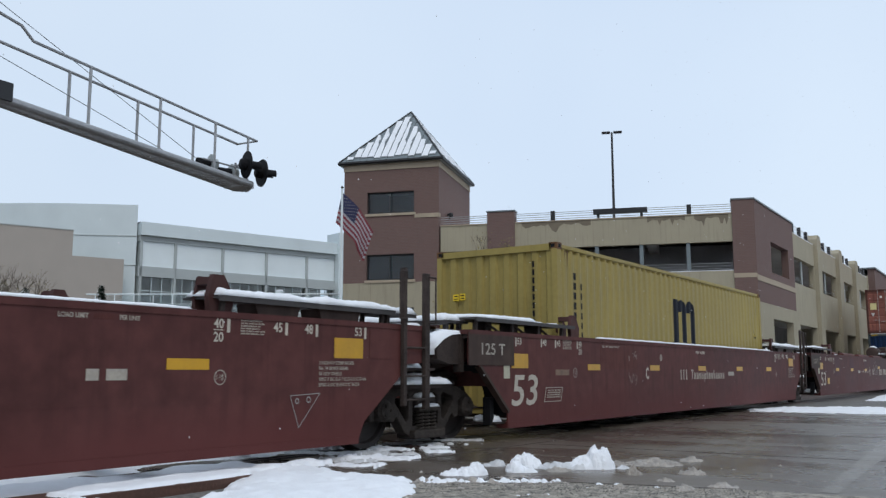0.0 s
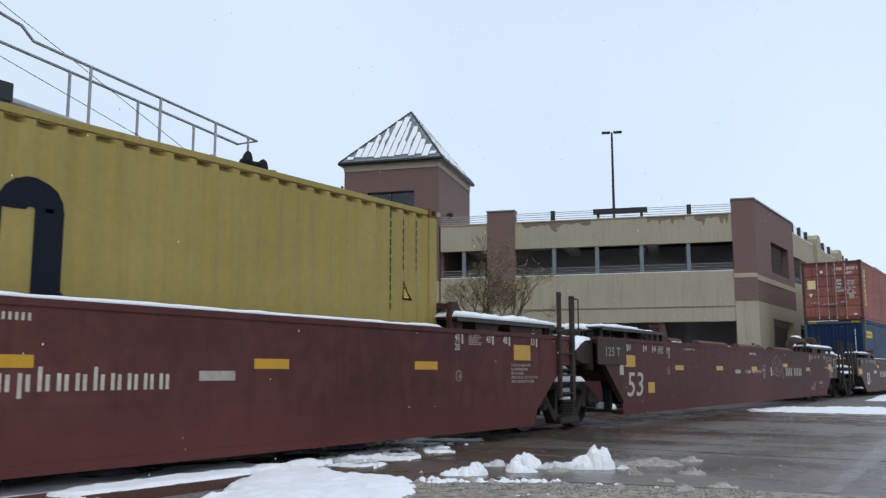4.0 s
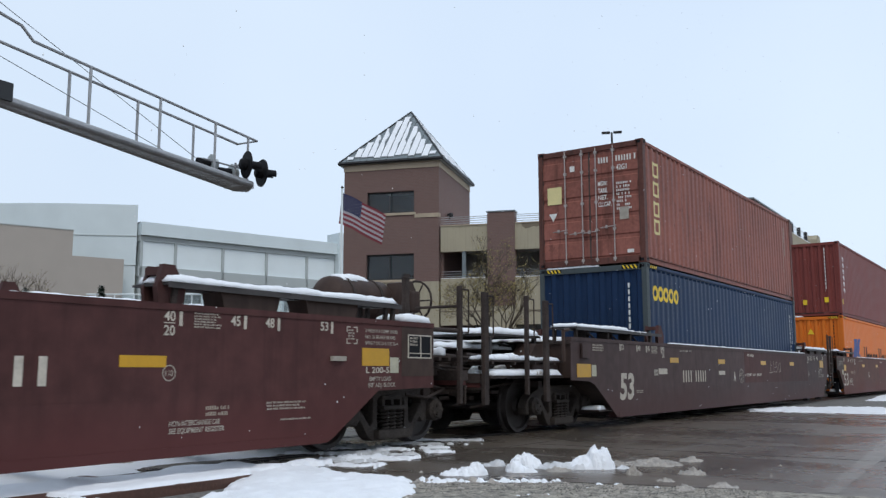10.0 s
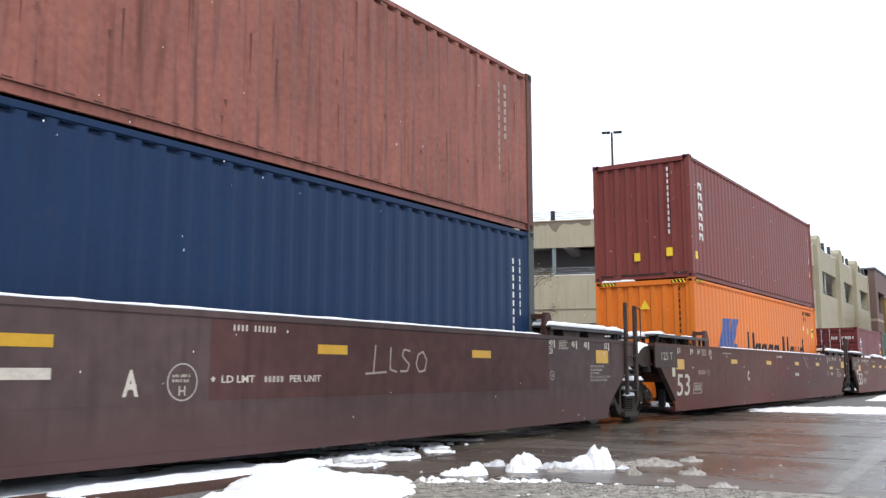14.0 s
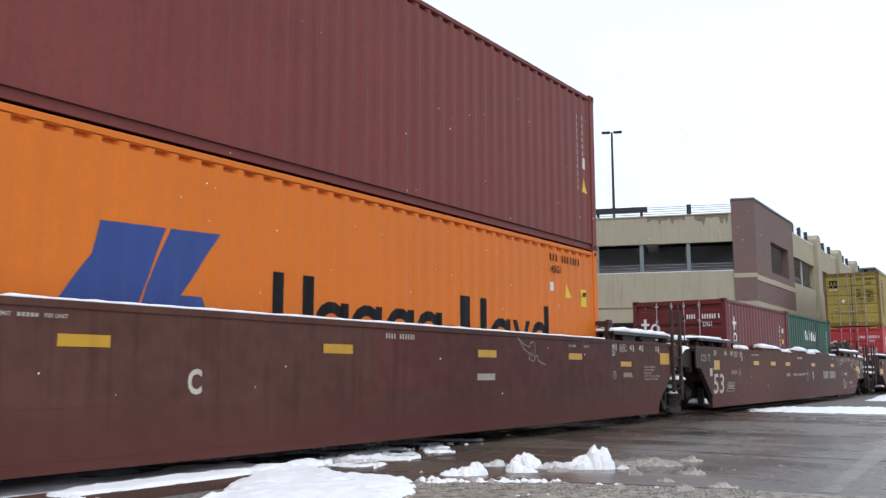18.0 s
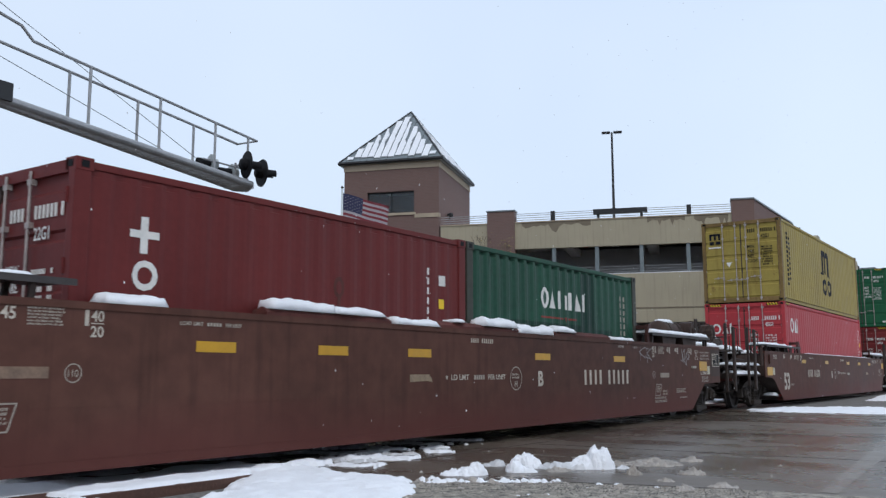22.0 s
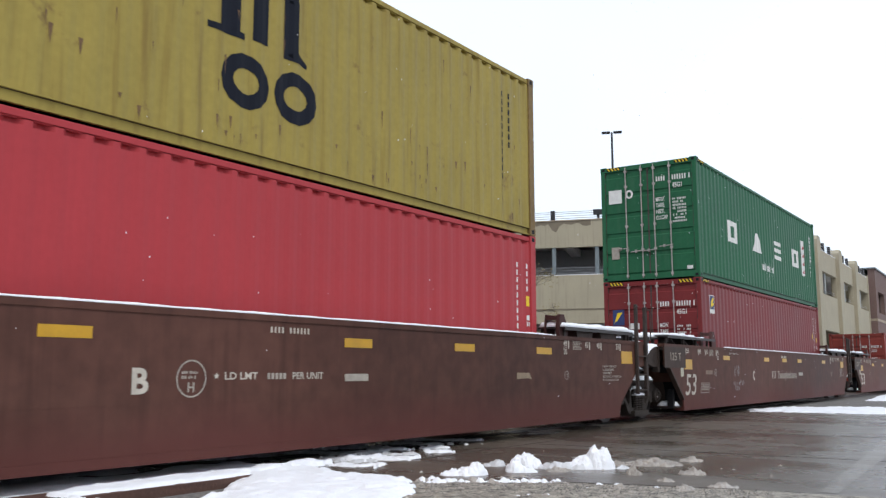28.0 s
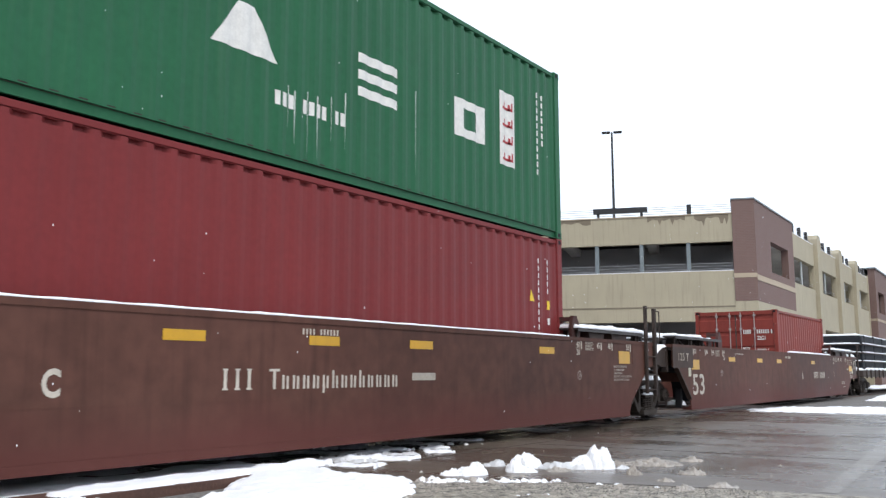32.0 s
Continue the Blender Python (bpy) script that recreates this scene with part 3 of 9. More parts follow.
def sideframe_mesh(wide=1.0, up=0.0):
    """One cast side frame: arched top, pedestals over the axle ends, two triangular windows and a spring opening."""
    right = [(0.42, 0.735), (0.7, 0.7), (0.93, 0.62), (1.08, 0.52), (1.13, 0.4), (1.1, 0.29), (1.03, 0.29), (1.04, 0.49), (0.99, 0.54), (0.8, 0.54),
             (0.75, 0.49), (0.75, 0.29), (0.66, 0.27), (0.6, 0.34), (0.44, 0.13), (0.36, 0.085)]
    outer = right + [(-x, z) for x, z in right[::-1]]
    win = [(0.62, 0.57), (0.4, 0.62), (0.35, 0.58), (0.36, 0.3), (0.41, 0.26), (0.63, 0.51)]
    loops = [outer, win, [(-x, z) for x, z in win], [(-0.27, 0.2), (0.27, 0.2), (0.27, 0.57), (0.2, 0.62), (-0.2, 0.62), (-0.27, 0.57)]]
    bm = bmesh.new()
    edges = []
    for lp in loops:
        vs = [bm.verts.new((x * wide, -0.08, z + up)) for x, z in lp]
        edges += [bm.edges.new((vs[i], vs[(i + 1) % len(vs)])) for i in range(len(vs))]
    fill = bmesh.ops.triangle_fill(bm, edges=edges, use_beauty=True, use_dissolve=False)
    faces = [f for f in fill["geom"] if isinstance(f, bmesh.types.BMFace)]
    out = bmesh.ops.extrude_face_region(bm, geom=faces)
    bmesh.ops.translate(bm, vec=(0, 0.16, 0), verts=[v for v in out["geom"] if isinstance(v, bmesh.types.BMVert)])
    bmesh.ops.recalc_face_normals(bm, faces=bm.faces)
    sharp = [e for e in bm.edges if len(e.link_faces) == 2 and e.calc_face_angle() > 1.2]
    bmesh.ops.bevel(bm, geom=sharp, offset=0.014, segments=2, affect="EDGES", profile=0.5, clamp_overlap=True)
    me = bpy.data.meshes.new("sideframe")
    bm.to_mesh(me)
    bm.free()
    me.materials.append(M_TRUCK)
    return me


def seat_mesh():
    bm = bmesh.new()
    chamfer_box(bm, -0.34, 0.34, -0.17, 0.14, 0.1, 0.215, 0.03)
    bmesh.ops.recalc_face_normals(bm, faces=bm.faces)
    me = bpy.data.meshes.new("spring_seat")
    bm.to_mesh(me)
    bm.free()
    me.materials.append(M_TRUCK)
    return me


def wheelset_mesh(k=1.0):
    bm = bmesh.new()
    for s in (-1, 1):
        prof = [(0.12, 0.60), (0.12, 0.66), (0.33, 0.715), (0.36, 0.70), (0.445, 0.69), (0.445, 0.725), (0.418, 0.74), (0.412, 0.83), (0.36, 0.83), (0.34, 0.785), (0.16, 0.80), (0.13, 0.86), (0.09, 0.86)]
        lathe(bm, [(r * k, s * y) for r, y in prof], (0, 0), 32)
    lathe(bm, [(0.08, -1.08), (0.08, 1.08)], (0, 0), 12)
    bmesh.ops.recalc_face_normals(bm, faces=bm.faces)
    me = bpy.data.meshes.new("wheelset")
    bm.to_mesh(me)
    bm.free()
    me.materials.append(M_WHEEL)
    return me


def bearing_mesh():
    bm = bmesh.new()
    lathe(bm, [(0.13, 0.0), (0.14, -0.02), (0.14, -0.13), (0.11, -0.15), (0.1, -0.17), (0.05, -0.175)], (0, 0), 18)
    for i in range(3):
        a = 2 * math.pi * i / 3
        lathe(bm, [(0.022, -0.17), (0.022, -0.195)], (0.062 * math.cos(a), 0.062 * math.sin(a)), 6)
    bmesh.ops.recalc_face_normals(bm, faces=bm.faces)
    me = bpy.data.meshes.new("bearing_cap")
    bm.to_mesh(me)
    bm.free()
    me.materials.append(M_TRUCK)
    return me


SPRING, SEAT_ME, BEARING = spring_mesh(), seat_mesh(), bearing_mesh()
FRAME_ME = {0.419: sideframe_mesh(), 0.483: sideframe_mesh(1.03, 0.06)}
WHEEL_ME = {0.419: wheelset_mesh(), 0.483: wheelset_mesh(1.155)}


def bolster_end_mesh():
    """The end of the bolster over the springs: a ledge, two pockets and a cap."""
    bm = bmesh.new()
    chamfer_box(bm, -0.23, 0.23, -0.15, 0.1, 0.455, 0.5, 0.012)
    chamfer_box(bm, -0.2, 0.2, -0.1, 0.1, 0.57, 0.62, 0.012)
    for a, b in ((-0.2, -0.15), (-0.025, 0.025), (0.15, 0.2)):
        box(bm, a, b, -0.1, 0.1, 0.5, 0.57)
    box(bm, -0.2, 0.2, 0.0, 0.1, 0.5, 0.57)
    bmesh.ops.recalc_face_normals(bm, faces=bm.faces)
    me = bpy.data.meshes.new("bolster_end")
    bm.to_mesh(me)
    bm.free()
    me.materials.append(M_TRUCK)
    return me


BOLSTER_END = bolster_end_mesh()


def truck(parent, x, seed, half=0.89, rad=0.419):
    """A two-axle freight truck under a car, its centre at x."""
    up = rad - 0.419
    bm = bmesh.new()
    box(bm, -0.24, 0.24, -1.0, 1.0, 0.48, 0.6)
    chamfer_box(bm, -0.24, 0.24, -0.35, 0.35, 0.6, 0.76, 0.03)
    for s in (-1, 1):
        tube(bm, (s * 0.42, -0.75, 0.36), (s * 0.42, 0.75, 0.36), 0.045)
        box(bm, s * 0.47 - 0.03, s * 0.47 + 0.03, -0.86, -0.66, 0.25, 0.5)
        box(bm, s * 0.47 - 0.03, s * 0.47 + 0.03, 0.66, 0.86, 0.25, 0.5)
        # brake shoes and their rods behind the wheels
        tube(bm, (-half + 0.46, s * 0.3, 0.3), (half - 0.46, s * 0.3, 0.3), 0.022, 6)
    t = part("truck", bm, M_TRUCK, parent)
    t.matrix_basis = pose(x, 0, 0)
    for s in (-1, 1):
        f = part_of("sideframe", FRAME_ME[rad], M_TRUCK, t)
        f.matrix_basis = pose(0, s * 1.02, 0) if s < 0 else pose(0, s * 1.02, 0, 0, 0, 180)
        o = part_of("spring_seat", SEAT_ME, M_TRUCK, f)
        o = part_of("bolster_end", BOLSTER_END, M_TRUCK, f)
        for i in range(3):
            for r in (0, 1):
                o = part_of("spring", SPRING, M_TRUCK, t)
                o.matrix_basis = pose(-0.135 + 0.135 * i, s * (1.1 - 0.13 * r), 0.2)
    for s in (-1, 1):
        w = part_of("wheelset", WHEEL_ME[rad], M_WHEEL, t)
        w.matrix_basis = pose(s * half, 0, rad, 0, seed * 37 + s * 20, 0)
        WHEELS.append((w, s * half, seed * 37 + s * 20, rad))
        for q in (-1, 1):
            b = part_of("bearing_cap", BEARING, M_TRUCK, t)
            b.matrix_basis = pose(s * half, -1.02, rad) if q < 0 else pose(s * half, 1.02, rad, 0, 0, 180)
    return t


# ---------- well cars ----------
def car_paint(name, col, low=None):
    """Weathered car paint; low is the colour mixed in lower down, below an uneven line."""
    m = mat(name, col, 0.6, spec=0.14, var=0.34, scale=0.4, fine=5, bump=0.03, streak=0.4, streak_col=tuple(c * 0.45 for c in col), patch=0.2, patch_col=tuple(c * 1.5 for c in col))
    if low:
        n, l = m.node_tree.nodes, m.node_tree.links
        p = n["Principled BSDF"]
        old = p.inputs["Base Color"].links[0].from_socket
        tc = n.new("ShaderNodeTexCoord")
        mp = n.new("ShaderNodeMapping")
        mp.inputs["Scale"].default_value = (0.5, 0.5, 1.4)
        l.new(tc.outputs["Object"], mp.inputs["Vector"])
        a = n.new("ShaderNodeTexNoise")
        a.inputs["Scale"].default_value, a.inputs["Detail"].default_value = 1.5, 6.0
        l.new(mp.outputs["Vector"], a.inputs["Vector"])
        sep = n.new("ShaderNodeSeparateXYZ")
        l.new(tc.outputs["Object"], sep.inputs[0])
        add = n.new("ShaderNodeMath")
        add.operation = "MULTIPLY_ADD"
        add.inputs[1].default_value = 0.55
        l.new(a.outputs["Fac"], add.inputs[0])
        l.new(sep.outputs["Z"], add.inputs[2])
        rp = n.new("ShaderNodeValToRGB")
        rp.color_ramp.elements[0].position, rp.color_ramp.elements[1].position = 0.55, 1.1
        rp.color_ramp.elements[0].color, rp.color_ramp.elements[1].color = (0.8, 0.8, 0.8, 1), (0, 0, 0, 1)
        l.new(add.outputs[0], rp.inputs["Fac"])
        mx = n.new("ShaderNodeMixRGB")
        mx.inputs["Color2"].default_value = (*low, 1)
        l.new(rp.outputs["Color"], mx.inputs["Fac"])
        l.new(old, mx.inputs["Color1"])
        l.new(mx.outputs["Color"], p.inputs["Base Color"])
    return m


M_CAR_RED = car_paint("red_brown_car_paint", (0.1, 0.037, 0.034), (0.112, 0.033, 0.031))
M_CAR_DULL = car_paint("dull_brown_car_paint", (0.09, 0.04, 0.03), (0.105, 0.033, 0.028))
M_CAR_GREY = car_paint("grey_brown_car_paint", (0.078, 0.052, 0.05), (0.088, 0.046, 0.044))
M_CAR_WINE = car_paint("wine_brown_car_paint", (0.084, 0.035, 0.033), (0.098, 0.032, 0.031))
M_JACK = car_paint("jacking_plate_paint", (0.065, 0.043, 0.036))
M_PATCH_RED = car_paint("repaint_patch", (0.1, 0.035, 0.03))
M_PATCH_PURPLE = car_paint("purple_brown_repaint_patch", (0.082, 0.037, 0.04))
M_PATCH_DARK = car_paint("darker_repaint_patch", (0.075, 0.035, 0.032))


def ladder_post(x, parent, y=-HALF + 0.05, z0=0.62, z1=2.17, side=1, flat=0.05):
    bm = bmesh.new()
    chamfer_box(bm, x - flat, x + flat, y - 0.03, y + 0.03, z0, z1, 0.012)
    part("end_post", bm, M_DARK, parent)
    bm = bmesh.new()
    yy = y - 0.05
    pipe(bm, [(x, yy, z1 - 0.05), (x + side * 0.14, yy, z1 - 0.05), (x + side * 0.14, yy, z1 - 0.62), (x, yy, z1 - 0.62)], 0.011)
    part("grab_handle", bm, M_DARK, parent)


def walkway(x0, x1, parent, z=1.68, snow=0.07, seed=1.0, near=True, far=True, cover=1.0):
    """A narrow steel walkway on brackets along the top of a side, with snow lying on it."""
    for s in ((-1,) if near else ()) + ((1,) if far else ()):
        y0, y1 = (-HALF - 0.02, -HALF + 0.5) if s < 0 else (HALF - 0.5, HALF + 0.02)
        bm = bmesh.new()
        box(bm, x0, x1, y0, y1, z - 0.02, z)
        box(bm, x0, x1, y0 - 0.006, y0, z - 0.045, z + 0.01)
        for i in range(int((x1 - x0) / 0.12)):
            box(bm, x0 + 0.06 + i * 0.12, x0 + 0.09 + i * 0.12, y0 + 0.01, y1, z, z + 0.012)
        w = part("walkway", bm, M_WALKWAY, parent)
        if x0 > 5:
            # deep blocks and slim slanted legs
            for f0, f1 in ((0.2, 0.41), (0.54, 0.77)):
                bm = bmesh.new()
                a, b = x0 + (x1 - x0) * f0, x0 + (x1 - x0) * f1
                prism(bm, [(a + 0.04, 1.45), (b - 0.02, 1.45), (b + 0.05, z - 0.035), (a - 0.02, z - 0.035)], y0 + 0.06, y0 + 0.34)
                part("bracket", bm, M_JACK, w)
            legs = (0.03, 0.93, 0.97)
        else:
            legs = (0.03, 0.36, 0.62, 0.88)
        for f in legs:
            xa = x0 + (x1 - x0) * f
            for yy in (y0 + 0.05, y1 - 0.08):
                bm = bmesh.new()
                prism(bm, [(xa - 0.03, 1.44), (xa + 0.025, 1.44), (xa + 0.05, z - 0.02), (xa, z - 0.02)], yy, yy + 0.04)
                part("leg", bm, M_DARK, w)
        if x0 < 5:
            for f in (0.22, 0.47, 0.72):
                xa = x0 + (x1 - x0) * f
                bm = bmesh.new()
                box(bm, xa - 0.09, xa + 0.07, y0 + 0.2, y0 + 0.42, 1.46, z - 0.02)
                tube(bm, (xa - 0.2, y0 + 0.12, z - 0.05), (xa + 0.25, y0 + 0.16, 1.5), 0.02, 6)
                part("bracket", bm, M_DARK, w)
        if snow > 0:
            xe = x0 + (x1 - x0) * cover
            snow_on(parent, x0 - 0.01, xe - 0.05, y0 - 0.01, y1 - 0.02, z + 0.01, snow, seed + s, label="fresh snow lying on the walkway")
            if cover < 0.9:
                for f in (0.08, 0.5):
                    xa = xe + (x1 - xe) * f
                    snow_on(parent, xa, xa + (x1 - xe) * 0.28, y0 + 0.1, y1 - 0.05, z + 0.01, snow * 0.6, seed + f, label="patch of snow lying on the walkway")


def guide(x, parent, paint, s=-1):
    """Five-sided container guide that stands on the top chord."""
    y = s * (HALF - 0.22)
    bm = bmesh.new()
    pts = [(x - 0.08, 1.46), (x + 0.18, 1.46), (x + 0.21, 1.66), (x + 0.08, 1.87), (x - 0.05, 1.87), (x - 0.11, 1.66)]
    prism(bm, pts, y - 0.16, y - 0.1)
    prism(bm, [(a + 0.05, b) for a, b in pts], y + 0.1, y + 0.14)
    box(bm, x - 0.05, x + 0.1, y - 0.1, y + 0.1, 1.78, 1.85)
    part("container_guide", bm, M_PATCH_DARK, parent)


def size_marks(x, parent, tail, y, dz=0.0):
    """The well's length marks along its top, 53, 48, 45 and 40 over 20."""
    ws = M_WORN
    if not tail:
        rows = ((0.0, "53"), (0.77, "48"), (1.23, "45"), (1.99, "40"))
    else:
        rows = ((0.0, "53"), (-0.8, "48"), (-1.25, "45"), (-2.02, "40"))
    for dx, t in rows:
        a = x + dx
        plate("size_mark", a, a + 0.035, 1.32 + dz, 1.45 + dz, y, ws, parent)
        b = a + 0.055 if not tail else a - 0.165
        words(t, b, y - 0.004, dz + (1.35 if t != "40" else 1.36), 0.098 if t != "40" else 0.092, ws, parent, SIDE, 0.12)
        if t == "40":
            plate("size_mark", b, b + 0.12, 1.338 + dz, 1.346 + dz, y, ws, parent)
            words("20", b, y - 0.004, 1.233 + dz, 0.092, ws, parent, SIDE, 0.12)
    if not tail:
        small_print(x + 1.5, x + 1.86, 1.45 + dz, 6, 0.016, y, M_GREYBAR, parent, 5)
    else:
        small_print(x - 1.85, x - 1.5, 1.45 + dz, 6, 0.016, y, M_GREYBAR, parent, 6)


def well_car(x, paint, label, head, tail, lift=0.0, group="units of the well cars", hand=(0, 0), lean=0.0, yel=(15.9, 1.1), cover=0.6, num=(0.02, 0.74, 0.01), front_guide=True, bulkhead=False):
    """One well unit. head and tail: 'joint' rests on a shared truck, 'end' carries a coupler platform."""
    c = thing("well_car", label, "railway car", group, pose(x, TRACK_Y, lift))
    ROLLING.append((c, x, TRACK_Y, lift))
    Y = -HALF
    if head == "joint":
        front = [(-0.12, 0.17), (-0.12, 0.38), (-0.16, 0.42), (-0.88, 1.04), (-1.12, 1.05), (-1.12, 1.47)]
    else:
        front = [(-0.15, 0.17), (-0.2, 0.2), (-1.05, 0.74), (-1.25, 0.8), (-1.92, 0.82), (-1.92, 1.5)]
    if tail == "joint":
        back = [(17.5, 1.47), (17.5, 1.06), (17.17, 1.04), (17.12, 0.93), (16.42, 0.4), (16.3, 0.17)]
    else:
        back = [(18.34, 1.5), (18.34, 0.72), (17.25, 0.7), (16.5, 0.22), (16.4, 0.17)]
    outline = front + back
    for s in (-1, 1):
        bm = bmesh.new()
        y0, y1 = (Y, Y + 0.02) if s < 0 else (HALF - 0.02, HALF)
        prism(bm, outline, y0, y1)
        side = part("side_sheet", bm, paint, c)
        bm = bmesh.new()
        a, b = (Y - 0.012, Y + 0.16) if s < 0 else (HALF - 0.16, HALF + 0.012)
        prism(bm, [(front[-1][0], 1.455), (back[0][0], 1.455), (back[0][0], 1.515), (front[-1][0], 1.515)], a, b)
        part("top_chord", bm, paint, c)
        bm = bmesh.new()
        a, b = (Y - 0.006, Y + 0.2) if s < 0 else (HALF - 0.2, HALF + 0.006)
        box(bm, -0.1, 16.32, a, b, 0.165, 0.25)
        part("bottom_sill", bm, paint, c)
        bm = bmesh.new()
        a, b = (Y - 0.002, Y + 0.004) if s < 0 else (HALF - 0.004, HALF + 0.002)
        prism(bm, [(0.7, 0.665), (15.6, 0.665), (15.55, 0.68), (0.75, 0.68)], a, b)
        part("sheet_seam", bm, paint, c)
        for gx in (2.12, 14.3) if front_guide else (14.3,):
            guide(gx, c, paint, s)
    for i in range(9):
        xa = 0.4 + i * 1.9
        bm = bmesh.new()
        box(bm, xa, xa + 0.18, Y + 0.02, HALF - 0.02, 0.17, 0.24)
        part("floor_beam", bm, M_DARK, c)
    # bulkheads at both ends of the well
    for xa in (-0.35, 16.35):
        bm = bmesh.new()
        box(bm, xa, xa + 0.05, Y + 0.02, HALF - 0.02, 0.75, 1.45)
        part("bulkhead", bm, paint, c)
    for which, kind in (("head", head), ("tail", tail)):
        sg = -1 if which == "head" else 1
        edge = -1.1 if (which, kind) == ("head", "joint") else -1.92 if which == "head" else 17.13 if kind == "joint" else 18.34
        inner = -0.3 if which == "head" else 16.4
        a, b = min(edge, inner), max(edge, inner)
        bm = bmesh.new()
        box(bm, a, b, Y + 0.02, HALF - 0.02, 1.4, 1.45)
        box(bm, a + 0.05, b - 0.05, -0.45, 0.45, 0.78, 1.4)
        part("end_deck", bm, M_DARK, c)
        snow_on(c, a + 0.05, b - 0.02, Y + 0.6, HALF - 0.6, 1.45, 0.12, x + sg, 0.14, label="snow lying on the end deck")
        if kind == "joint":
            # the arm that rests on the shared truck
            bm = bmesh.new()
            e2 = edge + sg * (0.2 if which == "head" else 1.1)
            box(bm, min(edge, e2), max(edge, e2), -0.4, 0.4, 0.82, 1.12)
            part("articulation_arm", bm, M_DARK, c)
            for k in (-1, 1):
                bm = bmesh.new()
                tube(bm, (edge, k * 1.35, 1.38), (edge + sg * 0.75, k * 0.45, 0.98), 0.055, 6)
                tube(bm, (edge - sg * 0.1, k * 1.3, 1.1), (edge + sg * 0.5, k * 0.5, 0.9), 0.04, 6)
                box(bm, edge - 0.04, edge + 0.04, k * 1.36 - 0.06, k * 1.36 + 0.06, 0.95, 1.45)
                part("end_brace", bm, M_DARK, c)
            bm = bmesh.new()
            rows = []
            for i in range(9):
                xa, za, ya = edge + sg * (0.02 + 0.08 * i), 1.47 - 0.047 * i, -1.28 + 0.076 * i
                w = 0.13 * (1 - 0.6 * abs(i - 4) / 4) + 0.02
                up = 0.04 + 0.03 * noise.noise(Vector((xa * 5, ya * 5, x)))
                rows.append([bm.verts.new(q) for q in ((xa, ya - w, za - 0.03), (xa, ya - w * 0.6, za + up), (xa, ya + w * 0.6, za + up), (xa, ya + w, za - 0.03))])
            for p, q in zip(rows[:-1], rows[1:]):
                for e in range(4):
                    bm.faces.new((p[e], p[(e + 1) % 4], q[(e + 1) % 4], q[e]))
            bm.faces.new(rows[0])
            bm.faces.new(rows[-1][::-1])
            part("snow", bm, M_SNOW, c, "snow lying on the slanting end brace", True)
            bm = bmesh.new()
            rg = random.Random(int(x * 3) + sg)
            for i in range(9):
                xa, ya, za = edge + sg * rg.uniform(0.0, 0.8), rg.uniform(-1.3, 0.9), rg.uniform(0.72, 1.3)
                w1, w2, w3 = rg.uniform(0.04, 0.16), rg.uniform(0.05, 0.2), rg.uniform(0.04, 0.16)
                box(bm, xa, xa + w1, ya, ya + w2, za, za + w3)
            for i in range(5):
                ya, za = rg.uniform(-1.25, -0.4), rg.uniform(0.8, 1.3)
                pipe(bm, [(edge - sg * 0.1, ya, za), (edge + sg * 0.4, ya + rg.uniform(-0.1, 0.1), za + rg.uniform(-0.1, 0.05)), (edge + sg * 0.9, ya, za + rg.uniform(-0.15, 0.1))], 0.02, 5)
            tagged(part("brake_rigging", bm, M_DARK, c), kind="stuff")
    if head == "joint":
        walkway(-0.97, 2.0, c, 1.68, 0.06, x, cover=cover)
        bm = bmesh.new()
        prism(bm, [(-1.13, 1.04), (0.06, 1.04), (0.06, 1.475), (-1.13, 1.475)], Y - 0.012, Y)
        part("jacking_plate", bm, M_JACK, c, "darker brown jacking plate")
        words("125 T", -0.82, Y - 0.016, 1.19, 0.16, M_GREYBAR if x < 20 else M_FADED, c, SIDE, 0.62, bold=0.012)
        bm = bmesh.new()
        prism(bm, [(-0.86, 1.02), (-0.16, 0.42), (-0.12, 0.38), (-0.09, 0.42), (-0.82, 1.04)], Y - 0.02, Y + 0.08)
        part("edge_flange", bm, M_JACK, c)
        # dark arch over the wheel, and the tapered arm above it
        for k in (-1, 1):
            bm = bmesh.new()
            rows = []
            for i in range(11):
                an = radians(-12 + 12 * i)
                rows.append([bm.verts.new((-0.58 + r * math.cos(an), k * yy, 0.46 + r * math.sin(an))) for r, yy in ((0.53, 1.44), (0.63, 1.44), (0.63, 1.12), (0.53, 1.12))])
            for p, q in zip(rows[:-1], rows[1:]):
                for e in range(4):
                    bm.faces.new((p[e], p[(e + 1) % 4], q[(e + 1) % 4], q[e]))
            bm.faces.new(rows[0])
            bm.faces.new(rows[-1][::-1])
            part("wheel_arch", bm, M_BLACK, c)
            bm = bmesh.new()
            prism(bm, [(-1.05, 1.46), (-1.3, 1.44), (-1.5, 1.37), (-1.66, 1.24), (-1.65, 1.12), (-1.4, 1.06), (-1.05, 1.05)], min(k * 1.12, k * 1.4), max(k * 1.12, k * 1.4))
            part("tapered_arm", bm, M_DARK, c)
            bm = bmesh.new()
            ring_rows = []
            for i, (xa, za, hh) in enumerate(((-1.68, 1.17, 0.0), (-1.66, 1.24, 0.07), (-1.58, 1.31, 0.09), (-1.5, 1.365, 0.08), (-1.4, 1.405, 0.07), (-1.3, 1.435, 0.08), (-1.15, 1.45, 0.06), (-1.0, 1.46, 0.05))):
                hh = hh * (1 + 0.5 * noise.noise(Vector((xa * 6, x, k))))
                w = 0.3 * (1 if i > 1 else 0.8)
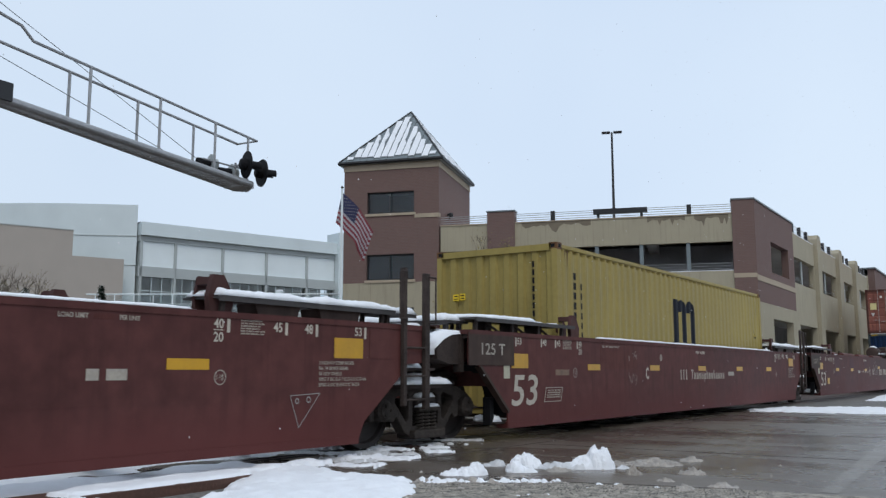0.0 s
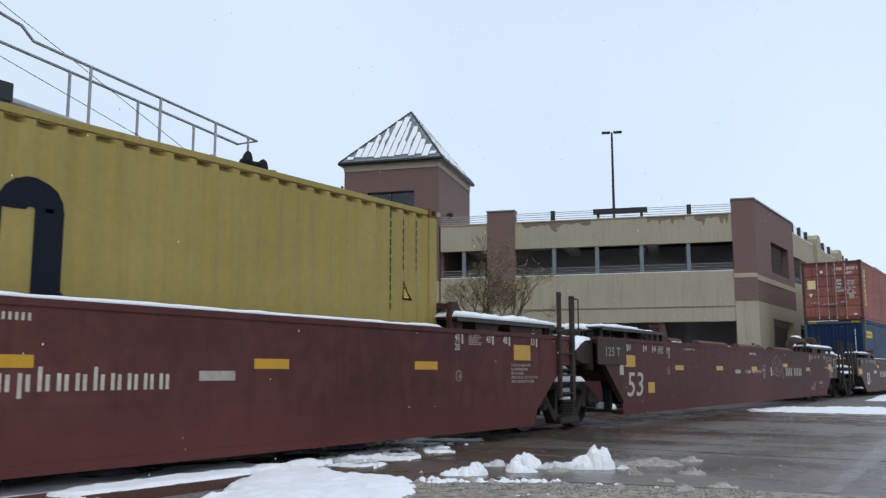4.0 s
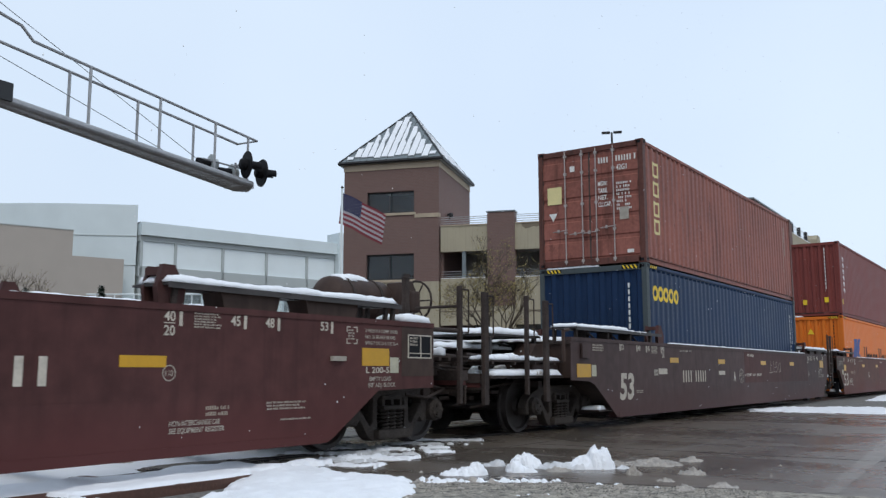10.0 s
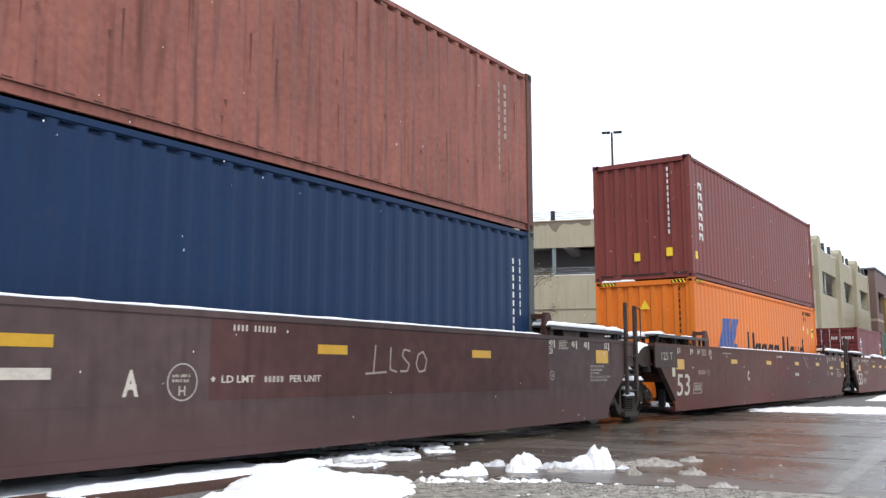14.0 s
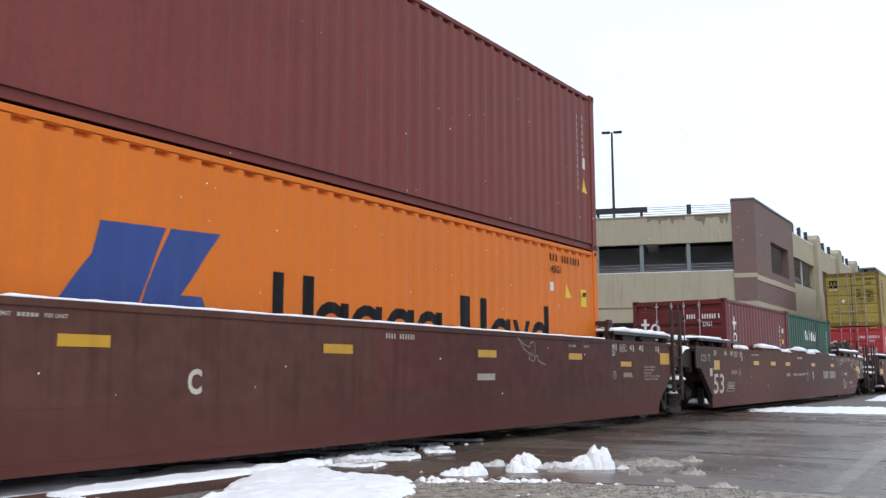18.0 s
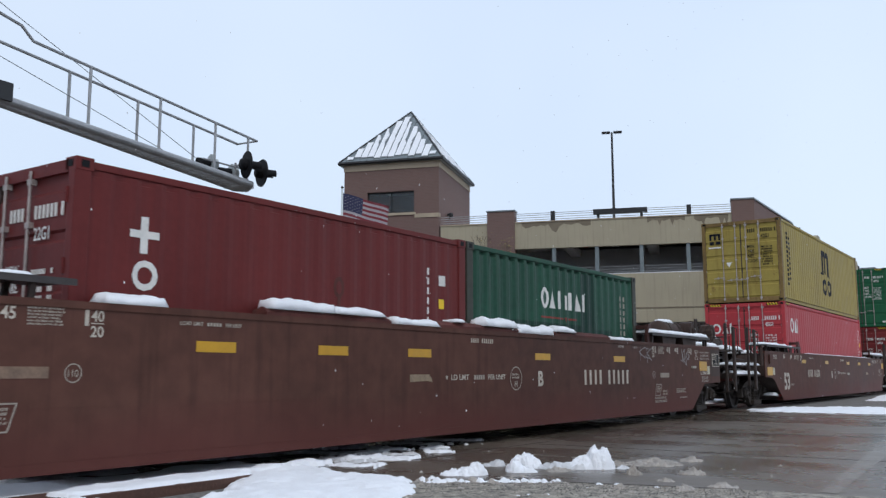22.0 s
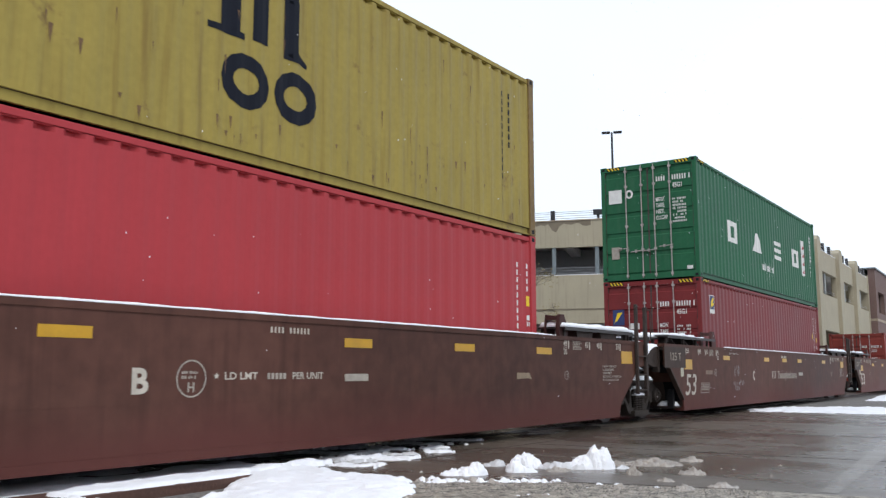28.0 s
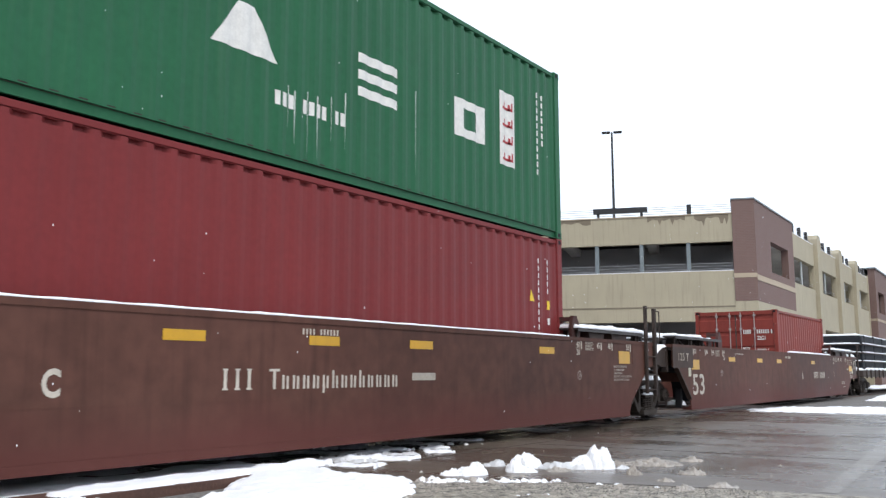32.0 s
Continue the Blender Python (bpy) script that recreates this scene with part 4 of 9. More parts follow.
                ring_rows.append([bm.verts.new((xa - hh * 0.3, k * (1.26 + d * w), za + e * hh + 0.003)) for d, e in ((-0.5, 0), (-0.42, 0.75), (0, 1), (0.42, 0.75), (0.5, 0))])
            for p, q in zip(ring_rows[:-1], ring_rows[1:]):
                for e in range(4):
                    bm.faces.new((p[e], p[e + 1], q[e + 1], q[e]))
            part("snow", bm, M_SNOW, c, "snow lying on the tapered arm", True)
        bm = bmesh.new()
        box(bm, -1.27, -0.76, -1.3, 1.3, 1.61, 1.64)
        box(bm, -1.28, -1.26, -1.3, 1.3, 1.585, 1.65)
        for yy in (-1.2, -0.4, 0.4, 1.2):
            box(bm, -1.2, -1.14, yy - 0.03, yy + 0.03, 1.45, 1.61)
            box(bm, -0.88, -0.82, yy - 0.03, yy + 0.03, 1.45, 1.61)
        part("crossover_walkway", bm, M_WALKWAY, c)
        snow_on(c, -1.29, -0.75, -1.31, 1.28, 1.642, 0.11, x + 2.5, 0.07, label="fresh snow lying on the crossover walkway")
        size_marks(0.11, c, False, Y, -lift)
        plate("yellow_reflector", 0.0, 0.48, 1.005, 1.215, Y, M_YELLOW, c)
        plate("sticker", -0.22, -0.06, 0.86, 1.06, Y, M_PALE, c)
        if bulkhead:
            bm = bmesh.new()
            box(bm, -0.05, -0.02, Y + 0.06, HALF - 0.06, 0.24, 1.4)
            part("end_wall", bm, M_JACK, c)
        words("53", num[0] - lean * 0.3, Y - 0.004, 0.48, 0.45, M_WORN, c, SIDE, num[1], lean=lean, bold=num[2])
        for k in (-1, 1):
            bm = bmesh.new()
            box(bm, -0.4, -0.3, k * 1.36 - 0.06, k * 1.36 + 0.06, 0.22, 0.6)
            part("hose_bracket", bm, M_BLACK, c)
            bm = bmesh.new()
            box(bm, -0.36, -0.1, min(k * 1.05, k * 1.48), max(k * 1.05, k * 1.48), 0.23, 0.26)
            part("step_plate", bm, M_DARK, c)
            snow_on(c, -0.33, -0.13, min(k * 1.05, k * 1.46), max(k * 1.05, k * 1.46), 0.26, 0.13, x + 3 * k, 0.04, label="snow caught on the step plate")
        for k in (-1, 1):
            bm = bmesh.new()
            pipe(bm, [(-0.95, k * 1.1, 1.3), (-1.3, k * 1.0, 1.05), (-1.7, k * 0.9, 1.1), (-2.1, k * 0.95, 1.3)], 0.03)
            part("brake_hose", bm, M_BLACK, c)
    else:
        walkway(-1.75, 2.0, c, 1.68, 0.06, x, cover=cover)
        size_marks(0.0, c, False, Y)
        words("53", -0.04, Y - 0.004, 0.48, 0.46, M_WORN, c, SIDE, 0.62, lean=lean, bold=0.034)
        plate("yellow_reflector", -1.72, -1.2, 0.865, 1.085, Y, M_YELLOW, c)
        plate("sticker", -1.16, -0.99, 0.88, 1.07, Y, M_PALE, c)
        plate("steel_door", -1.6, -1.28, 1.18, 1.42, Y - 0.02, paint, c, 0.03)
        small_print(-1.12, -0.66, 1.42, 3, 0.028, Y, M_GREYBAR, c, 8)
        small_print(0.72, 1.1, 0.62, 2, 0.02, Y, M_GREYBAR, c, 9)
        bm = bmesh.new()
        prism(bm, [(-1.1, 0.82), (-0.32, 0.34), (-0.3, 0.38), (-1.08, 0.87)], Y + 0.03, HALF - 0.03)
        part("slope_sheet", bm, M_DARK, c)
        bm = bmesh.new()
        box(bm, -1.88, -1.84, Y + 0.03, HALF - 0.03, 0.86, 1.44)
        part("end_wall", bm, M_JACK, c)
        bm = bmesh.new()
        chamfer_box(bm, -2.75, -1.9, -1.3, -0.75, 0.88, 1.08, 0.02)
        prism(bm, [(-2.7, 1.08), (-1.9, 1.08), (-1.9, 1.4), (-2.35, 1.4)], -1.15, -0.8)
        part("equipment_box", bm, M_JACK, c)
        bm = bmesh.new()
        pipe(bm, [(-2.12, Y + 0.03, 1.12), (-2.12, Y + 0.03, 1.6), (-1.94, Y + 0.03, 1.63)], 0.03)
        part("bent_handrail", bm, M_JACK, c)
        coupler_end(c, -1.92, -1, hand[0], x)
        truck(c, -1.5, x)
    if tail == "joint":
        walkway(14.25, 16.95, c, 1.66, 0.09, x + 5)
        size_marks(16.4, c, True, Y)
        plate("yellow_reflector", yel[0], yel[0] + 0.48, yel[1], yel[1] + 0.22, Y, M_YELLOW, c)
        if yel[0] < 16.3:
            plate("steel_door", 16.5, 16.9, 1.1, 1.45, Y, paint, c, 0.006)
        for i, (t, w) in enumerate((("2 INCH H F COMP SHOES", 0.56), ("No. 24 BRAKE BEAMS", 0.47), ("38 INCH WHEELS", 0.36), ("SPRG 7 OC D-5 7 IC D-5 5 IC D-6A", 0.78), ("SPRG 2 OC B-353 2 IC B-354", 0.66))):
            words(t, 15.66, Y - 0.004, 1.03 - 0.058 * i, 0.038, M_GREYBAR, c, SIDE, w)
        ladder_post(17.1, c, y=Y - 0.035, z0=0.55, z1=2.2, side=-1, flat=0.032)
        ladder_post(17.57, c, y=Y - 0.02, z0=0.5, z1=2.17, side=1)
        for zz in (0.62, 0.9, 1.24):
            bm = bmesh.new()
            tube(bm, (17.1, Y - 0.04, zz), (17.57, Y - 0.04, zz), 0.014, 6)
            part("step_rung", bm, M_DARK, c)
        bm = bmesh.new()
        box(bm, 16.99, 17.52, Y + 0.1, Y + 0.56, 1.63, 1.655)
        box(bm, 16.99, 17.52, Y + 0.09, Y + 0.1, 1.61, 1.665)
        for xx in (17.06, 17.44):
            box(bm, xx, xx + 0.05, Y + 0.2, Y + 0.25, 1.46, 1.63)
        part("end_walkway", bm, M_WALKWAY, c)
        snow_on(c, 16.98, 17.53, Y + 0.08, Y + 0.56, 1.656, 0.1, x + 7.5, label="fresh snow lying on the end walkway")
        bm = bmesh.new()
        box(bm, 17.5, 17.56, Y + 0.02, HALF - 0.02, 1.06, 1.46)
        part("end_plate", bm, paint, c)
        snow_on(c, 17.15, 17.62, Y + 0.02, Y + 0.5, 1.47, 0.08, x + 6, label="snow lying on the end plate")
        truck(c, 18.2, x, 0.92, 0.483)
        # decks and pipes over the shared truck, with snow
        bm = bmesh.new()
        box(bm, 17.4, 19.0, -0.75, 0.75, 0.98, 1.02)
        box(bm, 17.34, 18.44, Y + 0.2, Y + 0.55, 0.745, 0.795)
        box(bm, 17.13, 17.9, Y + 0.08, Y + 0.4, 0.97, 1.0)
        part("cross_deck", bm, M_DARK, c)
        snow_on(c, 17.45, 18.95, -0.72, 0.72, 1.02, 0.12, x + 2, label="snow caught on the truck and decks")
        snow_on(c, 17.32, 18.42, Y + 0.16, Y + 0.54, 0.795, 0.1, x + 3, label="snow caught on the truck and decks")
        snow_on(c, 17.55, 17.95, Y + 0.2, Y + 0.5, 0.86, 0.09, x + 3.4, label="snow caught on the truck and decks")
        snow_on(c, 17.98, 18.42, Y + 0.35, Y + 0.48, 0.5, 0.06, x + 4.4, 0.03, label="snow caught on the truck and decks")
        snow_on(c, 18.0, 18.4, Y + 0.4, Y + 0.62, 0.622, 0.1, x + 4, 0.04, label="snow caught on the truck and decks")
        snow_on(c, 17.2, 17.7, Y + 0.1, Y + 0.38, 1.0, 0.07, x + 4, label="snow caught on the truck and decks")
        bm = bmesh.new()
        for k in (0.55, 0.85):
            pipe(bm, [(17.2, -k, 1.3), (18.0, -k - 0.1, 1.2), (18.5, -k, 1.05), (19.0, -k - 0.05, 1.25)], 0.028)
        part("air_pipe", bm, M_BLACK, c)
    else:
        walkway(14.25, 17.65, c, 1.7, 0.08, x + 5)
        size_marks(16.42, c, True, Y)
        plate("yellow_reflector", 16.95, 17.44, 0.98, 1.18, Y, M_YELLOW, c)
        plate("sticker", 17.46, 17.62, 0.9, 1.08, Y, M_PALE, c)
        words("L 200-5", 17.02, Y - 0.004, 0.9, 0.07, M_WORN, c, SIDE, 0.42)
        words("EMPTY LOAD", 17.08, Y - 0.004, 0.81, 0.05, M_GREYBAR, c, SIDE, 0.4)
        words("5/8\" ADJ. BLOCK", 17.06, Y - 0.004, 0.74, 0.05, M_GREYBAR, c, SIDE, 0.5)
        words("2 INCH H F COMP SHOES", 17.0, Y - 0.004, 1.36, 0.04, M_GREYBAR, c, SIDE, 0.6)
        words("NO. 24 BRAKE BEAMS", 17.0, Y - 0.004, 1.29, 0.04, M_GREYBAR, c, SIDE, 0.55)
        words("SPRG 7 OC D-5 3 IC D-4", 17.0, Y - 0.004, 1.22, 0.04, M_GREYBAR, c, SIDE, 0.6)
        bm = bmesh.new()
        for a, b, zz, zt in ((17.8, 18.28, 1.075, 1.09), (17.8, 18.28, 1.345, 1.36), (17.8, 18.28, 1.13, 1.14)):
            box(bm, a, b, Y - 0.012, Y, zz, zt)
        for a in (17.8, 18.05, 18.265):
            box(bm, a, a + 0.015, Y - 0.012, Y, 1.075, 1.36)
        part("routing_frame", bm, M_WORN, c)
        plate("end_sheet", 17.68, 18.335, 0.86, 1.448, Y, M_JACK, c, 0.003)
        plate("chalk_board", 17.815, 18.265, 1.09, 1.345, Y, M_BLACK, c, 0.007)
        small_print(17.84, 18.02, 1.33, 3, 0.025, Y - 0.008, M_GREYBAR, c, 13)
        bm = bmesh.new()
        for a, b, w1, h1 in ((16.68, 1.22, 0.06, 0.012), (16.68, 1.4, 0.06, 0.012), (16.8, 1.22, 0.06, 0.012), (16.8, 1.4, 0.06, 0.012)):
            box(bm, a, a + w1, Y - 0.004, Y, b, b + h1)
        for a in (16.68, 16.85):
            box(bm, a, a + 0.012, Y - 0.004, Y, 1.22, 1.28)
            box(bm, a, a + 0.012, Y - 0.004, Y, 1.35, 1.41)
        part("stencil_box", bm, M_WORN, c)
        small_print(16.71, 16.83, 1.38, 4, 0.02, Y, M_GREYBAR, c, 15)
        small_print(15.5, 16.1, 0.62, 3, 0.02, Y, M_GREYBAR, c, 16)
        small_print(15.7, 16.2, 0.45, 1, 0.02, Y, M_GREYBAR, c, 17)
        bm = bmesh.new()
        box(bm, 16.42, 16.64, Y - 0.04, Y, 1.03, 1.08)
        part("retainer_lever", bm, M_GREYBAR, c)
        coupler_end(c, 18.34, 1, hand[1], x)
        truck(c, 18.05, x + 9)
    return c


def coupler_end(c, edge, sg, hand, x):
    """Platform, sill, coupler, ladder posts and, where hand is set, the brake wheel and air tank."""
    Y = -HALF
    depth = 2.5 if sg < 0 else 0.87
    e2 = edge + sg * depth
    a, b = min(edge, e2), max(edge, e2)
    bm = bmesh.new()
    box(bm, a, b, -0.3, 0.3, 0.62, 0.92)
    box(bm, e2 - 0.07, e2 + 0.07, Y + 0.1, HALF - 0.1, 0.8, 0.93)
    part("draft_sill", bm, M_DARK, c)
    bm = bmesh.new()
    chamfer_box(bm, a, b, HALF - 0.4, HALF - 0.12, 0.7, 1.12, 0.02)
    chamfer_box(bm, a + 0.1, b, 0.35, 0.7, 0.62, 1.2, 0.03)
    part("side_sill", bm, M_DARK, c)
    bm = bmesh.new()
    rg = random.Random(int(x * 5) + sg)
    for i in range(22):
        xa, ya, za = rg.uniform(a + 0.1, b - 0.2), rg.uniform(-1.25, -0.3), rg.uniform(0.5, 0.95)
        w1, w2, w3 = rg.uniform(0.05, 0.25), rg.uniform(0.05, 0.2), rg.uniform(0.04, 0.14)
        box(bm, xa, min(b, xa + w1), ya, ya + w2, za, za + w3)
    for i in range(7):
        ya, za = rg.uniform(-1.3, -0.4), rg.uniform(0.62, 1.25)
        pipe(bm, [(a, ya, za), (a + (b - a) * 0.4, ya + rg.uniform(-0.1, 0.1), za + rg.uniform(-0.12, 0.12)), (b, ya, za + rg.uniform(-0.1, 0.1))], 0.022, 5)
    tagged(part("brake_rigging", bm, M_DARK, c), kind="stuff")
    bm = bmesh.new()
    box(bm, e2 - 0.05, e2 + 0.05, Y + 0.12, Y + 0.9, 0.74, 0.88)
    part("end_sill_plate", bm, M_CAR_RED, c)
    for i in range(5):
        bm = bmesh.new()
        box(bm, a, b, Y + 0.15 + i * 0.09, Y + 0.2 + i * 0.09, 1.1, 1.125)
        part("grating_bar", bm, M_DARK, c)
    for i in range(4):
        xx = a + (b - a) * (i + 0.5) / 4
        bm = bmesh.new()
        prism(bm, [(xx, 0.9), (xx + 0.05, 0.9), (xx + 0.05, 1.29), (xx, 1.29)], -0.35, -0.25)
        part("platform_leg", bm, M_DARK, c)
        bm = bmesh.new()
        box(bm, xx, xx + 0.05, Y + 0.14, -0.35, 1.06, 1.1)
        part("platform_bracket", bm, M_DARK, c)
    bm = bmesh.new()
    box(bm, a, b, -0.6, 0.75, 1.29, 1.31)
    part("end_platform", bm, M_DARK, c)
    xs = a + 0.03
    while xs < b - 0.2:
        xw = min(b - 0.05, xs + rg.uniform(0.15, 0.5))
        y0 = Y + rg.uniform(0.1, 0.2)
        snow_on(c, xs, xw, y0, y0 + rg.uniform(0.25, 0.45), 1.126, rg.uniform(0.04, 0.12), x + xs, 0.04, label="snow lying on the end platform")
        xs = xw + rg.choice((0.02, 0.05, 0.2))
    for k in range(4):
        xs = rg.uniform(a + 0.1, b - 0.35)
        ys = rg.uniform(-1.25, -0.5)
        snow_on(c, xs, xs + rg.uniform(0.14, 0.32), ys, ys + 0.2, rg.uniform(0.86, 1.0), rg.uniform(0.05, 0.09), x + xs, 0.04, label="snow caught on the pipes of the end platform")
    for f0, f1 in ((0.02, 0.3), (0.33, 0.62), (0.64, 0.97)):
        snow_on(c, a + (b - a) * f0, a + (b - a) * f1, -0.6 + 0.1 * f0, 0.7, 1.311, 0.09 + 0.05 * f0, x + 8 + f0, 0.06, label="snow lying on the end platform")
    if sg > 0:
        snow_on(c, edge - 0.62, edge + 0.02, Y + 0.0, Y + 0.5, 1.516, 0.11, x + 9, 0.05, label="snow lying on the end platform")
    else:
        snow_on(c, a + 0.5, b + 0.1, HALF - 0.9, HALF - 0.3, 1.46, 0.08, x + 9, label="snow lying on the end platform")
    if sg < 0:
        bm = bmesh.new()
        box(bm, a + 0.4, b, HALF - 0.95, HALF - 0.25, 1.42, 1.46)
        for i in range(4):
            xx = a + 0.6 + i * 0.5
            box(bm, xx, xx + 0.05, HALF - 0.8, HALF - 0.7, 0.95, 1.42)
        box(bm, b - 0.5, b, -0.5, HALF - 0.3, 0.85, 1.4)
        part("far_walkway", bm, M_DARK, c)
        bm = bmesh.new()
        box(bm, a + 0.9, b, Y + 0.55, 0.6, 1.5, 1.53)
        for xx in (a + 1.0, b - 0.12):
            box(bm, xx, xx + 0.06, Y + 0.6, Y + 0.66, 0.95, 1.5)
        part("raised_platform", bm, M_WALKWAY, c)
        snow_on(c, a + 0.88, b + 0.01, Y + 0.53, 0.6, 1.531, 0.11, x + 12, 0.07, label="snow lying on the raised platform")
        snow_on(c, a + 0.3, b - 0.1, Y + 0.1, Y + 0.5, 0.9, 0.1, x + 13, 0.06, label="snow lying on the lower platform")
        bm = bmesh.new()
        box(bm, a + 0.25, b - 0.05, Y + 0.12, Y + 0.5, 0.86, 0.9)
        part("lower_platform", bm, M_DARK, c)
        bm = bmesh.new()
        box(bm, -0.78, -0.42, Y + 0.06, Y + 0.45, 0.28, 0.31)
        part("step_plate", bm, M_DARK, c)
        snow_on(c, -0.76, -0.45, Y + 0.06, Y + 0.44, 0.31, 0.09, x + 14, 0.04, label="snow caught on the step plate")
    xc = e2 + sg * 0.1
    bm = bmesh.new()
    tube(bm, (e2 - sg * 0.1, 0, 0.8), (e2 + sg * 0.32, 0, 0.8), 0.1)
    chamfer_box(bm, min(xc + sg * 0.02, xc + sg * 0.28), max(xc + sg * 0.02, xc + sg * 0.28), -0.17, 0.17, 0.64, 0.96, 0.05)
    part("coupler", bm, M_TRUCK, c)
    bm = bmesh.new()
    tube(bm, (e2 + sg * 0.03, Y + 0.1, 0.72), (e2 + sg * 0.03, HALF - 0.1, 0.72), 0.016, 6)
    pipe(bm, [(e2, Y + 0.1, 0.72), (e2, Y + 0.1, 0.5), (e2, Y + 0.3, 0.46)], 0.016)
    part("uncoupling_lever", bm, M_DARK, c)
    bm = bmesh.new()
    pipe(bm, [(e2, -0.45, 0.75), (e2 + sg * 0.03, -0.5, 0.5), (e2 + sg * 0.11, -0.52, 0.36), (e2 + sg * 0.24, -0.52, 0.29)], 0.03, 8)
    part("air_hose", bm, M_BLACK, c)
    posts = (e2 + sg * 0.02, edge + sg * 0.75) if sg < 0 else (e2 - 0.2,)
    for xx in posts:
        ladder_post(xx, c, z0=0.5, z1=2.05, side=1, flat=0.06 if sg < 0 else 0.035)
    if sg < 0:
        ladder_post(edge - 1.35, c, z0=0.62, z1=2.08, side=1, flat=0.03)
        ladder_post(e2 + 0.03, c, y=HALF - 0.06, z0=0.7, z1=2.0, side=1)
    else:
        ladder_post(e2 - 0.2, c, y=HALF - 0.06, z0=0.7, z1=2.0, side=1)
        bm = bmesh.new()
        tube(bm, (edge, Y + 0.1, 1.45), (e2 - 0.2, Y + 0.06, 1.45), 0.03)
        tube(bm, (edge + 0.3, Y + 0.5, 1.75), (e2 - 0.2, Y + 0.1, 1.78), 0.018, 6)
        part("hand_rail", bm, M_DARK, c)
    if hand:
        # brake column with its wheel, and the tank on the deck behind it
        xb = edge + sg * 0.55 if sg > 0 else edge - 1.75
        bm = bmesh.new()
        prism(bm, [(xb - 0.35, 1.0), (xb + 0.1, 1.0), (xb + 0.12, 1.75), (xb + 0.2, 1.95), (xb + 0.05, 2.15), (xb - 0.12, 2.12), (xb - 0.2, 1.8), (xb - 0.4, 1.45)], -0.75, -0.45)
        chamfer_box(bm, xb + sg * 0.1 - 0.12, xb + sg * 0.1 + 0.12, -0.78, -0.42, 1.72, 2.02, 0.04)
        part("brake_column", bm, M_JACK, c)
        bm = bmesh.new()
        xw = xb + sg * 0.33
        nseg = 20
        pts = [(xw, -0.6 + 0.28 * math.cos(2 * math.pi * i / nseg), 1.9 + 0.28 * math.sin(2 * math.pi * i / nseg)) for i in range(nseg + 1)]
        pipe(bm, pts, 0.016)
        for i in range(6):
            t2 = math.pi * i / 3
            tube(bm, (xw, -0.6, 1.9), (xw, -0.6 + 0.28 * math.cos(t2), 1.9 + 0.28 * math.sin(t2)), 0.011, 5)
        tube(bm, (xw - sg * 0.25, -0.6, 1.9), (xw + sg * 0.03, -0.6, 1.9), 0.035)
        part("brake_wheel", bm, M_DARK, c)
        bm = bmesh.new()
        xt = edge - 0.08 if sg > 0 else edge - 0.55
        rt = 0.29 if sg > 0 else 0.17
        zt = 1.86 if sg > 0 else 1.74
        prof = [(xt - 0.5 - 0.16 * math.cos(q * 0.314), rt * math.sin(q * 0.314 + 0.01)) for q in range(6)] + [(xt + 0.45 + 0.16 * math.sin(q * 0.314), rt * math.cos(q * 0.314 - 0.01)) for q in range(6)]
        rings = [[bm.verts.new((px, -0.3 + pr * math.cos(k * 0.2618), zt + pr * math.sin(k * 0.2618))) for k in range(24)] for px, pr in prof]
        for ra, rb in zip(rings, rings[1:]):
            for k in range(24):
                bm.faces.new((ra[k], ra[(k + 1) % 24], rb[(k + 1) % 24], rb[k]))
        bm.faces.new(rings[0])
        bm.faces.new(rings[-1])
        part("air_tank", bm, M_JACK if sg > 0 else M_DARK, c, "rust-brown air tank" if sg > 0 else "grimy dark air tank", True)
        for band in (-0.35, 0.22):
            bm = bmesh.new()
            tube(bm, (xt + band, -0.3, zt), (xt + band + 0.05, -0.3, zt), rt + 0.012, 24)
            part("tank_strap", bm, M_DARK, c)
            bm = bmesh.new()
            box(bm, xt + band, xt + band + 0.06, -0.5, -0.1, 1.45, zt - rt * 0.8)
            part("tank_saddle", bm, M_DARK, c)
        snow_on(c, xt - 0.42, xt + 0.2, -0.46, -0.14, zt + rt - 0.06, 0.12, x + 11, label="")
        ladder_post(xb - sg * 0.35, c, y=-0.95, z0=1.0, z1=2.2, side=-1)
# ---------- the consist ----------
NEAR = -HALF


def reflectors(c, rows, z):
    for a in rows:
        plate("yellow_reflector", a, a + 0.475, z - 0.1, z, NEAR, M_YELLOW, c)


def tan_reflector(c, x, z, wide=0.4, high=0.09):
    """A scuffed reflector that has lost one corner."""
    bm = bmesh.new()
    prism(bm, [(x, z), (x + wide * 0.74, z + 0.01), (x + wide, z), (x + wide * 0.97, z + high * 0.45), (x + wide * 0.85, z + high), (x, z + high)], NEAR - 0.004, NEAR + 0.001)
    part("worn_reflector", bm, M_FADED_TAN, c, "scuffed tan reflector with a torn corner")


def round_mark(c, x, z, letter):
    """A ringed stencil: a letter under two unreadable lines."""
    bm = bmesh.new()
    for pts in ring(x, z, 0.17, 0.17, 0.014, n=22):
        bm.faces.new([bm.verts.new((a, NEAR - 0.004, b)) for a, b in pts])
    part("ring_mark", bm, M_GREYBAR, c)
    words(letter, x - 0.04, NEAR - 0.004, z - 0.12, 0.09, M_GREYBAR, c, SIDE, 0.075)
    small_print(x - 0.11, x + 0.12, z + 0.07, 2, 0.028, NEAR, M_GREYBAR, c, int(x * 7))


